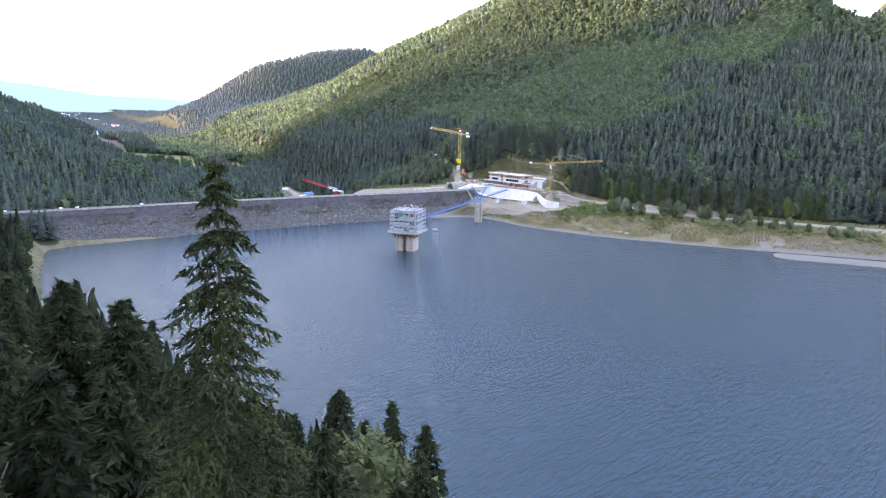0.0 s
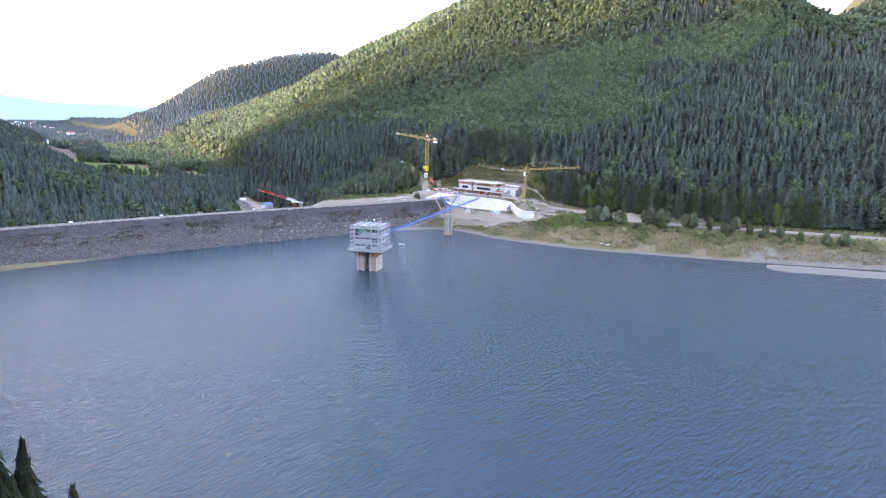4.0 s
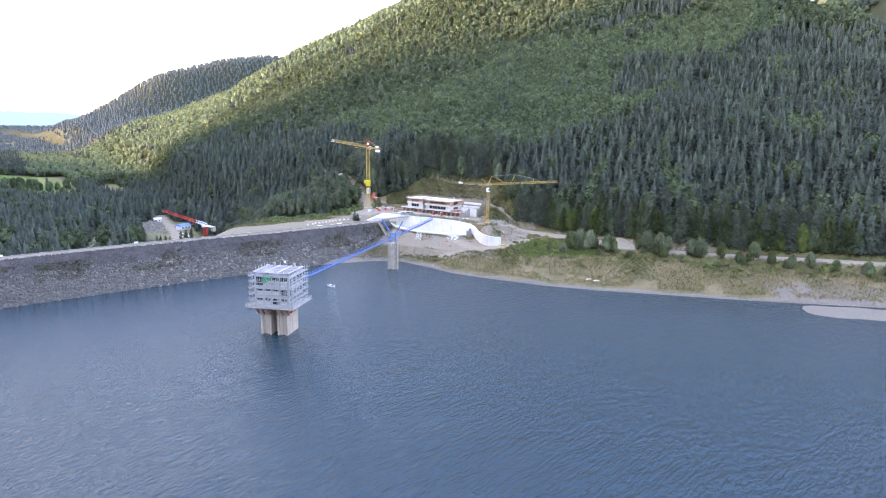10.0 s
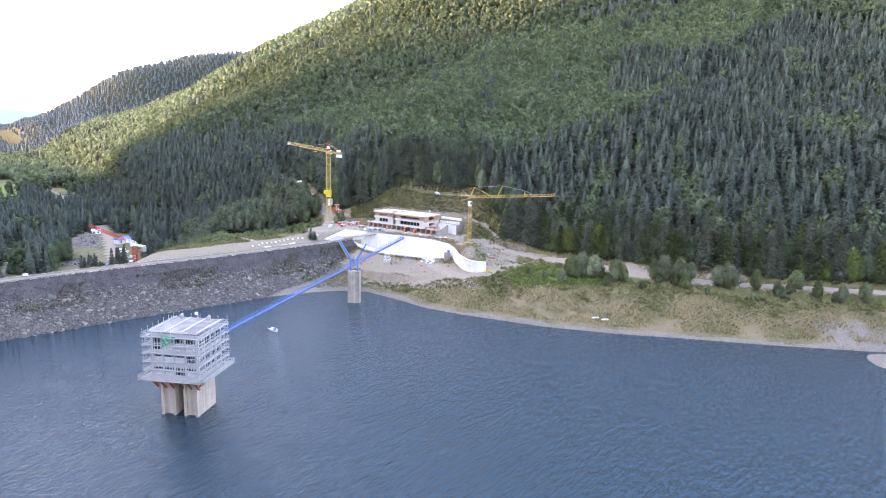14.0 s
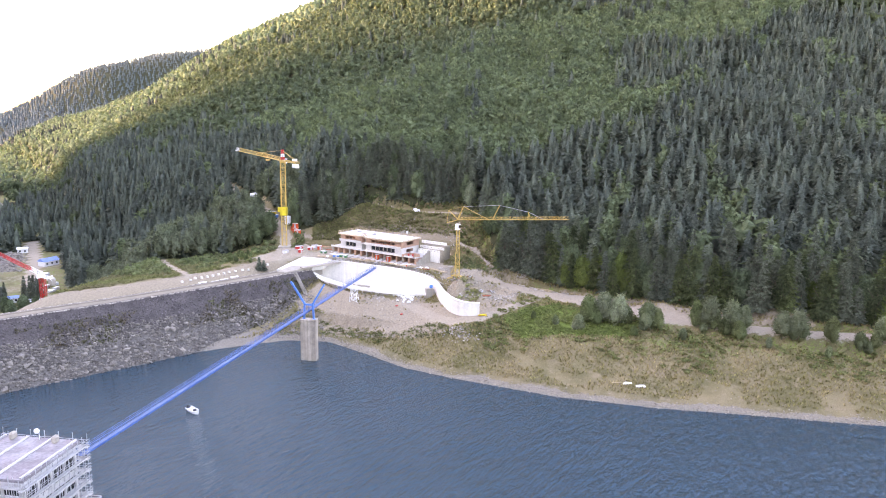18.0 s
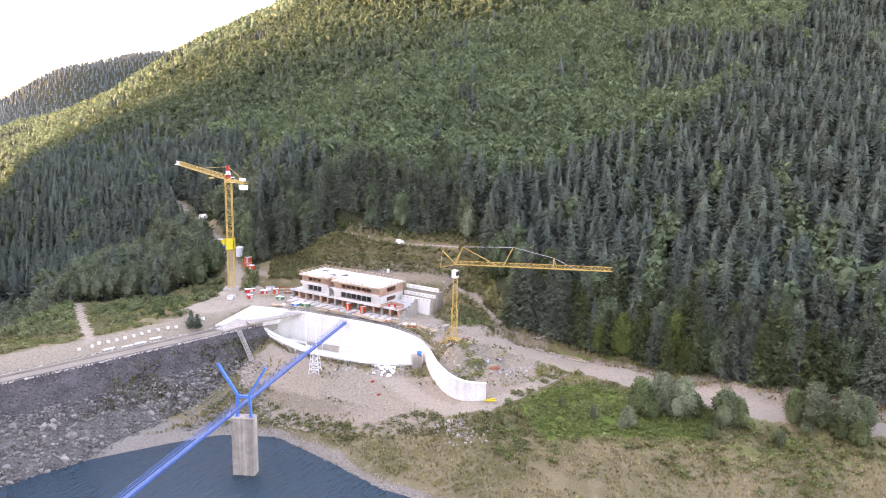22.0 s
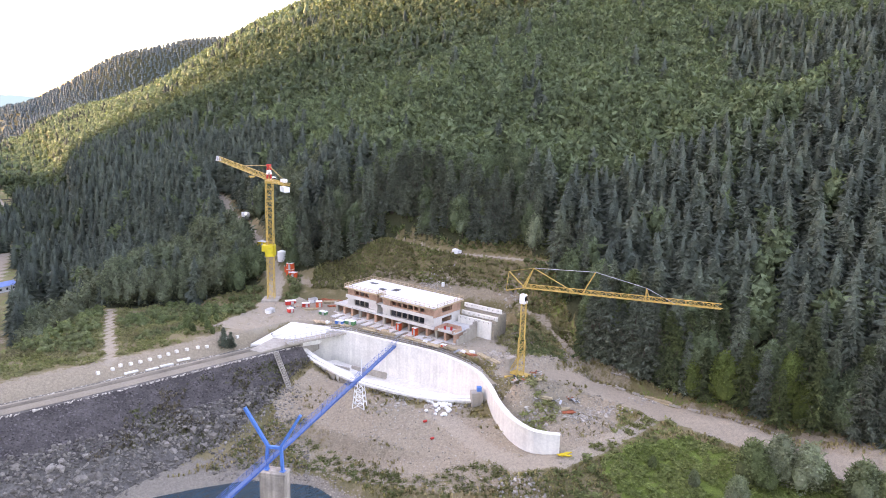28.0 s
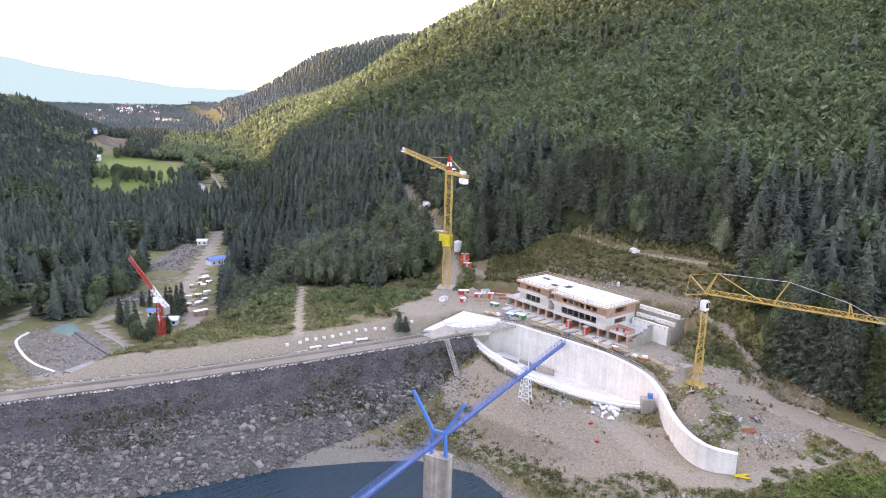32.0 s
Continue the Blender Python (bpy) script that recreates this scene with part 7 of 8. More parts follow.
def bank_wood():
    r = np.random.RandomState(51)
    spr = []
    for k in range(4):
        v, f, _ = fine_spruce(1.0, 28, 8, 8, 3, 60 + k, 0.25, 0.017, 0.8)
        spr.append((mesh_data("crown", v, f, M_BANKSPRUCE), 0.5))
    lf = []
    for k in range(4):
        v, f = leafy_shape(5600, 160 + k, 0.34, 0.1, 0.023, 2, 0.8, 14)
        lf.append((mesh_data("crown", v, f, M_BANKLEAF), 0.5))
    MODELS["bank_spruce"], MODELS["bank_leafy"] = spr, lf
    spots = []

    def keep(x, y):
        db, _ = along(x, y, BANK)
        return (db > 7) & (db < 120) & (x < 60) & (y > -520) & (y < -170)

    p = scatter(-250, 60, -520, -170, 4.6, 52, keep)
    e = np.array([12.0, -477.0])
    dist = np.hypot(p[:, 0] - e[0], p[:, 1] - e[1])
    patch = wob(p[:, 0], p[:, 1], 22, 3.0)
    spruce = r.rand(len(p)) < np.where(p[:, 0] < -25, 0.2, 0.45) + 0.3 * (patch > 0)
    h = np.where(spruce, 15 + 8 * r.rand(len(p)), 8 + 6 * r.rand(len(p)))
    # tree tops are capped by bearing to fit the camera's view from the start
    ahead = np.maximum(p[:, 1] - e[1], 0.1)
    bear = (p[:, 0] - e[0]) / ahead
    sight_drop = np.interp(bear, [-3, -0.77, -0.64, -0.57, -0.53, -0.47, -0.34, -0.27, -0.1, -0.06, 0.0], [0.18, 0.255, 0.265, 0.295, 0.33, 0.375, 0.455, 0.47, 0.51, 0.62, 1.4])
    room = 75.4 - sight_drop * ahead - p[:, 2]
    front = p[:, 1] > e[1] - 6
    h = np.where(front & (ahead < 130), np.minimum(h, room - 0.5 - 2.5 * r.rand(len(p))), h)
    ok = (h > np.where(spruce, 6, 4)) & (dist > 13) & ~((np.abs(p[:, 0] - 12) < 7) & (p[:, 2] + h > 64)) & ((ahead > 14) | (p[:, 0] < -4) | (p[:, 2] + h < 60))
    ok &= ~((p[:, 0] > 0) & (p[:, 1] < e[1] + 4) & (p[:, 2] + h > 62))
    seen = ok & (p[:, 1] > e[1] + 4) & (p[:, 0] < 45) & (bear > -1.3)
    near = seen & (dist < np.sort(dist[seen])[min(seen.sum() - 1, 110)])
    for i in np.nonzero(near)[0]:
        a = r.rand(3)
        if spruce[i]:
            plant("bank_spruce", int(a[0] * 4), p[i, 0], p[i, 1], h[i], 0.9 + 0.3 * a[1], a[2] * 6.28, "slender dark spruce on the steep lake bank", group="trees on the steep bank", name="spruce_tree")
        else:
            plant("bank_leafy", int(a[0] * 4), p[i, 0], p[i, 1], h[i], 1.0 + 0.4 * a[1], a[2] * 6.28, "dense green broadleaved tree on the steep lake bank", group="trees on the steep bank", name="broadleaf_tree")
    for k, (x, y, top) in enumerate(((2.6, -413, 47), (-2, -416, 49.5), (5.5, -408, 42.5), (-0.5, -411, 44), (-13, -375, 29), (-33, -355, 22), (-35, -393, 50), (-31, -395, 48), (-22, -402, 47), (-27, -404, 48.5))):
        plant("bank_spruce", k, x, y, top - ground_at(x, y) + 0.25, 0.82 + 0.06 * (k % 3), k * 1.3, "tall slender dark spruce on the steep lake bank", group="trees on the steep bank", name="spruce_tree")
    for k, (x, y, top) in enumerate(((3.6, -434, 53.2), (0.6, -436, 52.0), (5.6, -433, 51.6), (-4.6, -437, 54.0))):
        plant("bank_leafy", k, x, y, top - ground_at(x, y) + 0.25, 0.95, k * 1.7, "pale green broadleaved tree on the steep lake bank", group="trees on the steep bank", name="broadleaf_tree", mat=M_PALELEAF)
    rest = ok & ~near
    a, b = rest & spruce, rest & ~spruce
    wood("bank_spruces", [spruce_shape(16, 10, k + 130) for k in range(5)], p[a], h[a], 0.9 + 0.3 * r.rand(a.sum()), M_BANKSPRUCE, 53, "spruces on the wooded lake bank")
    wood("bank_beeches", [leafy_shape(120, k + 140, 0.33, 0.1, 0.07, 1, 0.6, 8) for k in range(4)], p[b], h[b], 1.0 + 0.4 * r.rand(b.sum()), M_BANKLEAF, 54, "broadleaved trees on the wooded lake bank")


bank_wood()


# ---- things on the building site ----
M_YELLOWPLASTIC = material("yellow_plastic", (0.7, 0.45, 0.03), 0.5, scale=1.0, fine=6, var=0.12)
M_GREEN = material("green_paint", (0.04, 0.22, 0.1), 0.5, scale=1.0, fine=6, var=0.15)
M_ORANGE = material("orange_red_plastic", (0.72, 0.09, 0.03), 0.5, scale=1.0, fine=6, var=0.1)
M_TIMBER = material("sawn_timber", (0.42, 0.32, 0.2), 0.85, scale=0.8, fine=6, var=0.25, objrand=0.25)


def site_z(x, y):
    return ground_at(x, y)


def cabin(x, y, rz, w, d, h, mat, label, name="site_cabin", category="cabin", z=None, ribs=True):
    t = thing(name, pose(x, y, site_z(x, y) if z is None else z, 0, 0, rz), label, category, "cabins and boxes on the site")
    bm = bmesh.new()
    box(bm, (0, 0, h / 2), (w, d, h), bevel=0.05)
    part("body", bm, mat, t)
    bm = bmesh.new()
    box(bm, (0, 0, h + 0.04), (w + 0.12, d + 0.12, 0.1))
    part("roof", bm, M_WHITE if mat is not M_WHITE else M_STEEL, t)
    bm = bmesh.new()
    box(bm, (w * 0.15, -d / 2 - 0.02, h * 0.45), (min(0.8, w * 0.45), 0.05, h * 0.82))
    part("door", bm, M_STEEL, t)
    if ribs:
        for k in range(3):
            bm = bmesh.new()
            box(bm, (-w / 2 - 0.02, -d / 3 + d / 3 * k, h / 2), (0.05, 0.1, h * 0.9))
            part("rib", bm, mat, t)
    return t


for x, y in ((18.1, 69.2), (22.6, 65.0)):
    cabin(x, y, -38, 1.2, 1.2, 2.2, M_ORANGE, "bright red portable cabin in front of the building")
for k, (x, y, z) in enumerate(((-20.4, 117.5, 0), (-19.0, 115.4, 0), (-21.4, 119.6, 0), (-20.4, 117.5, 2.2))):
    cabin(x, y, -25, 2.0, 2.0, 2.1, M_ORANGE, "bright red stacked site box beside the uphill road", z=site_z(x, y) + z)
cabin(-7.0, 91.2, 12, 1.8, 1.6, 1.7, M_ORANGE, "red tool box on the gravel")
cabin(30.2, 55.8, -30, 1.4, 0.9, 0.7, M_ORANGE, "low red box by the basin wall", "tool_box", "box")
cabin(4.2, 74.0, -30, 3.2, 1.6, 1.1, M_GREEN, "open green metal skip", "skip", "container")
cabin(1.3, 74.2, -25, 2.4, 1.6, 0.9, M_BLUE, "small blue metal crate on the basin wall", "crate", "crate")
cabin(-5.4, 73.2, -10, 2.6, 1.3, 0.6, M_YELLOWPLASTIC, "yellow bags on a pallet", "pallet", "pallet", ribs=False)
cabin(-35, 142.6, -30, 3.6, 2.4, 2.6, M_YELLOWPLASTIC, "yellow site container beside the uphill road", "container", "container")
cabin(-33.2, 139.2, -30, 3.0, 2.2, 2.0, M_BLUE, "blue site container beside the uphill road", "container", "container")


def tank(x, y, r, h, label, z=None):
    t = thing("tank", pose(x, y, site_z(x, y) if z is None else z), label, "tank", "tanks on the site")
    bm = bmesh.new()
    tube(bm, (0, 0, 0), (0, 0, h), r, n=16)
    part("body", bm, M_WHITE, t)
    bm = bmesh.new()
    tube(bm, (0, 0, h), (0, 0, h + r * 0.3), r, r * 0.2, n=16)
    part("lid", bm, M_WHITE, t)


tank(-25.2, 127.5, 1.5, 3.6, "white cylindrical silo beside the uphill road")
tank(34.9, 100.5, 1.0, 1.3, "small white water tank on the hillside track")
tank(36.2, 100.2, 0.7, 0.9, "small white water tank on the hillside track")
tank(11.0, 119.2, 0.6, 1.0, "small white drum on the hillside track")
tank(31.0, 92.5, 0.5, 1.2, "white marker drum on the cleared slope")


def mixer_truck():
    x, y = -50, 180
    t = thing("truck", pose(x, y, site_z(x, y) + 0.1, 0, 0, 118), "white concrete mixer truck parked on the uphill road", "truck")
    bm = bmesh.new()
    box(bm, (0, 0, 0.9), (7.4, 2.3, 0.4))
    part("chassis", bm, M_DARK, t)
    bm = bmesh.new()
    box(bm, (3.0, 0, 2.0), (1.7, 2.4, 2.1), bevel=0.15)
    cb = part("cab", bm, M_WHITE, t)
    bm = bmesh.new()
    box(bm, (3.86, 0, 2.4), (0.06, 2.0, 0.9))
    part("windscreen", bm, M_GLASS, cb)
    bm = bmesh.new()
    tube(bm, (1.8, 0, 1.9), (-1.2, 0, 2.5), 0.7, 1.25, n=14)
    tube(bm, (-1.2, 0, 2.5), (-3.2, 0, 2.9), 1.25, 0.6, n=14)
    part("drum", bm, M_WHITE, t)
    for wx in (2.6, -1.4, -2.7):
        for s in (-1, 1):
            bm = bmesh.new()
            tube(bm, (wx, s * 0.85, 0.5), (wx, s * 1.2, 0.5), 0.5, n=14)
            w = part("wheel", bm, M_DARK, t)
            bm = bmesh.new()
            tube(bm, (wx, s * 1.2, 0.5), (wx, s * 1.23, 0.5), 0.25, n=10)
            part("rim", bm, M_STEEL, w)


mixer_truck()


def pipe_coil():
    x, y = 53.9, 13.6
    t = thing("pipe_heap", pose(x, y, site_z(x, y)), "heap of bright yellow plastic pipes at the wall's end", "pipes")
    r = random.Random(4)
    for k in range(9):
        bm = bmesh.new()
        a = r.uniform(-0.5, 0.7)
        c = Vector((r.uniform(-0.5, 0.5), r.uniform(-0.5, 0.5), 0.2 + 0.12 * (k // 3)))
        d = Vector((math.cos(a), math.sin(a), 0)) * 1.3
        tube(bm, c - d, c + d, 0.14, n=8)
        part("pipe", bm, M_YELLOWPLASTIC, t)


pipe_coil()


def timber_stack(x, y, rz, n, length, label, mat=M_TIMBER):
    t = thing("timber_stack", pose(x, y, site_z(x, y), 0, 0, rz), label, "timber", "stacks of timber on the site")
    r = random.Random(int(x * 10))
    for k in range(n):
        bm = bmesh.new()
        box(bm, (r.uniform(-0.3, 0.3), (k % 5) * 0.34 - 0.7, 0.1 + 0.17 * (k // 5)), (length * r.uniform(0.8, 1.05), 0.3, 0.14), r.uniform(-2, 2))
        part("board", bm, mat, t)


for x, y, rz, n, ln in ((24, 59.5, -36, 14, 4.0), (27.5, 57, -36, 10, 4.5), (32, 54.5, -45, 12, 3.5), (36, 52, -55, 10, 4.0), (40, 49, -60, 14, 4.2), (42.5, 45.5, -60, 9, 3.2), (15, 65.6, -34, 12, 5.0), (10, 69, -34, 10, 5.0), (-4, 96, 10, 16, 5.0), (1, 94.5, 4, 14, 4.4), (-9, 88, 20, 12, 4.0),
                        (50, 34, 20, 10, 3.4), (52, 30, -30, 12, 3.8), (56, 28, 15, 8, 3.0), (79, 33, -40, 12, 6.0)):
    timber_stack(x, y, rz, n, ln, "untidy stack of grey-brown timber boards on the building site")
for x, y, rz in ((2, 97, 5), (-3, 92, 12), (37, 50.5, -50), (57, 27, 10)):
    timber_stack(x, y, rz, 8, 3.0, "stack of rusty steel formwork on the building site", M_RUST)


def concrete_blocks():
    first = None
    pts = [(-50, 38.6), (-47.6, 41.0), (-46.5, 42.8), (-44.6, 44.2), (-42.9, 45.7), (-41.2, 47.3), (-39.5, 49.1), (-37.9, 50.8), (-36.4, 52.5), (-34.3, 54.0), (-32, 55.5), (-30, 56.5), (-26, 60.2), (-23.6, 62.3)]
    for k, (x, y) in enumerate(pts):
        m = pose(x - 1.4, y + 1.6, site_z(x - 1.4, y + 1.6), 0, 0, 42 + (k * 37) % 17)
        if first is None:
            bm = bmesh.new()
            box(bm, (0, 0, 0.35), (0.75, 0.75, 0.7), bevel=0.05)
            box(bm, (0, 0, 0.75), (0.25, 0.25, 0.12))
            first = tagged(part("concrete_block", bm, M_WHITECON), "pale concrete block in a row beside the crest road", "block", "row of concrete blocks")
            first.matrix_basis = m
        else:
            copy_thing(first, m)


concrete_blocks()


def crest_blocks():
    bm = bmesh.new()
    box(bm, (0, 0, 0.4), (1.8, 0.7, 0.8), bevel=0.06)
    first = tagged(part("barrier_block", bm, M_WHITE), "white concrete barrier block on the dam crest", "block", "barrier blocks on the crest")
    for k, s in enumerate((82, 108, 116, 150, 196, 250)):
        p = crest_at(np.array([float(s)]), np.array([6.0]))[0]
        m = pose(p[0], p[1], 15.55, 0, 0, 42)
        if k == 0:
            first.matrix_basis = m
        else:
            copy_thing(first, m)


crest_blocks()


def bench_kerbs():
    """Pale kerb pieces along the foot of the bank behind the crest."""
    bm = bmesh.new()
    box(bm, (0, 0, 0.2), (3.2, 0.8, 0.4), bevel=0.06)
    slab = tagged(part("kerb_piece", bm, M_WHITECON), "pale concrete kerb piece lying beside the crest road", "slab", "kerb pieces behind the crest")
    r = random.Random(91)
    for k in range(5):
        p = crest_at(np.array([crest_len - 45 + 4.2 * k + r.uniform(-0.6, 0.6)]), np.array([9.6 + r.uniform(-0.5, 0.4)]))[0]
        m = pose(p[0], p[1], ground_at(*p), 0, 0, 40 + r.uniform(-6, 6))
        if k == 0:
            slab.matrix_basis = m
        else:
            copy_thing(slab, m)


bench_kerbs()


def rubble():
    """Loose stones: along the shore, round the site, below the weir and on the spit."""
    r = np.random.RandomState(61)

    def on_ground(xy):
        return np.c_[xy, ground(xy[:, 0], xy[:, 1]) + 0.05]

    line = np.array([p[:2] for p in fine_line([p for p in SHORE if p[0] > -14 and p[0] < 235], 2.0)])
    k = r.randint(len(line), size=5200)
    off = np.abs(r.randn(5200)) * 1.7 - 0.5
    nrm = np.gradient(line, axis=0)
    nrm /= np.linalg.norm(nrm, axis=1)[:, None]
    xy = line[k] + np.stack([-nrm[k, 1], nrm[k, 0]], -1) * off[:, None] + r.randn(5200, 2) * 0.7
    rock_field("shore_stones", on_ground(xy), 0.12 + 0.4 * r.rand(5200) ** 2, M_SHORE, 62, None, "pale beige stones along the waterline")["category"] = "stones"
    c = np.array([(28, 35.5), (30.5, 38.2), (32.5, 36), (18, 37.8), (43, 8), (47, 3.5), (60, 26), (67, 29), (50, 27), (45, 51), (72, 42), (78, 33), (26.8, 94), (24, 95.5), (29.5, 92.5), (51, 81.8), (53, 80.5)])
    i = r.randint(len(c), size=1500)
    xy = c[i] + r.randn(1500, 2) * np.array([2.2, 1.3])
    rock_field("rubble", on_ground(xy), 0.2 + 0.7 * r.rand(1500) ** 2, M_ROCKPALE, 63, None, "pale broken rubble round the spillway walls")["category"] = "stones"
    xy = np.c_[165 + 75 * r.rand(3200), -66 + 26 * r.rand(3200)]
    ds, _ = along(xy[:, 0], xy[:, 1], SHORE)
    xy = xy[(ds > 0) & (ds < 20)]
    foot = np.array([(x, y) for x, y in zip(r.uniform(-26, 4, 2600), r.uniform(18, 52, 2600)) if -0.9 < (x + 11) / 14 + (y - 33) / 60 < 0.75])
    foot = foot[(foot[:, 0] < 2 - 0.25 * (foot[:, 1] - 18)) & (along(foot[:, 0], foot[:, 1], SHORE)[0] > 1)]
    rock_field("foot_stones", on_ground(foot), 0.2 + 0.65 * r.rand(len(foot)) ** 2.2, M_ROCKGREY, 66, None, "grey angular stones spilled below the end of the dam")["category"] = "stones"
    rock_field("bank_stones", on_ground(xy), 0.15 + 0.5 * r.rand(len(xy)) ** 3, M_SHORE, 64, None, "grey stones scattered on the bank")["category"] = "stones"
    xy = np.c_[20 + 190 * r.rand(1600), -50 + 60 * r.rand(1600)]
    ds, _ = along(xy[:, 0], xy[:, 1], SHORE)
    xy = xy[(ds > 2) & (ds < 36)]
    rock_field("loose_stones", on_ground(xy), 0.12 + 0.3 * r.rand(len(xy)) ** 3, M_SHORE, 65, None, "loose pale stones in the grass")["category"] = "stones"
    xy = np.array(SITE)[r.randint(len(SITE), size=3600)] * 0.3 + np.c_[-26 + 80 * r.rand(3600), 40 + 56 * r.rand(3600)] * 0.7
    ok = inside(xy[:, 0], xy[:, 1], SITE)
    rock_field("site_rubble", on_ground(xy[ok]), 0.1 + 0.3 * r.rand(ok.sum()) ** 2, M_ROCKPALE, 66, None, "rubble strewn over the building site")["category"] = "stones"


M_SHORE = material("shore_stones", (0.27, 0.225, 0.175), 0.95, scale=0.5, fine=4, var=0.2, island=0.35)
rubble()


def driftwood():
    for x, y, rz in ((89.2, -29.8, -16), (92.4, -31.6, -12)):
        bm = bmesh.new()
        box(bm, (0, 0, 0.22), (2.6, 1.1, 0.3), bevel=0.05)
        box(bm, (0.2, 0.1, 0.42), (1.6, 0.7, 0.14))
        ob = tagged(part("concrete_slab", bm, M_WHITECON), "pale broken concrete slab lying in the bank grass", "slab", "slabs in the grass")
        ob.matrix_basis = pose(x, y, ground_at(x, y), 4, -3, rz)
    bm = bmesh.new()
    tube(bm, (0, 0, 0.15), (3.6, 0.5, 0.3), 0.13, 0.08)
    ob = tagged(part("log", bm, M_TIMBER), "bleached log lying in the bank grass", "log")
    ob.matrix_basis = pose(84.6, -29.2, ground_at(84.6, -29.2), 0, 0, -10)


driftwood()


def bulk_bags():
    r = random.Random(44)
    bm = bmesh.new()
    bmesh.ops.create_icosphere(bm, subdivisions=2, radius=0.5)
    for v in bm.verts:
        v.co *= 0.92 + 0.16 * r.random()
        v.co.z = max(-0.42, min(0.4, v.co.z * 1.15)) + 0.42
        v.co.xy *= 1.12
    first = tagged(part("bulk_bag", bm, M_BAG), "full white woven bulk bag on the gravel", "bag", "white bulk bags below the weir")
    for k in range(24):
        a, d = r.uniform(0, 6.28), 2.6 * math.sqrt(r.random())
        x, y = 28.6 + d * 1.2 * math.cos(a), 34.8 + d * 0.8 * math.sin(a)
        if k > 20:
            x, y = 25.2 + 0.9 * (k - 21), 38.3 - 0.5 * (k - 21)
        m = pose(x, y, ground_at(x, y) - 0.03, r.uniform(-8, 8), r.uniform(-8, 8), r.uniform(0, 90)) @ Matrix.Scale(r.uniform(0.75, 1.15), 4)
        if k == 0:
            first.matrix_basis = m
        else:
            copy_thing(first, m)


M_BAG = material("white_woven_bags", (0.72, 0.71, 0.68), 0.8, scale=1.5, fine=9, var=0.1, bump=0.02)
bulk_bags()


def pallet():
    t = thing("pallet", pose(0, 0, 0), "weathered timber pallet on the building site", "pallet", "pallets on the site")
    for k in range(5):
        bm = bmesh.new()
        box(bm, (-0.5 + 0.25 * k, 0, 0.14), (0.14, 1.0, 0.03))
        part("slat", bm, M_TIMBER, t)
    for y in (-0.45, 0, 0.45):
        bm = bmesh.new()
        box(bm, (0, y, 0.07), (1.2, 0.1, 0.11))
        part("bearer", bm, M_TIMBER, t)
    return t


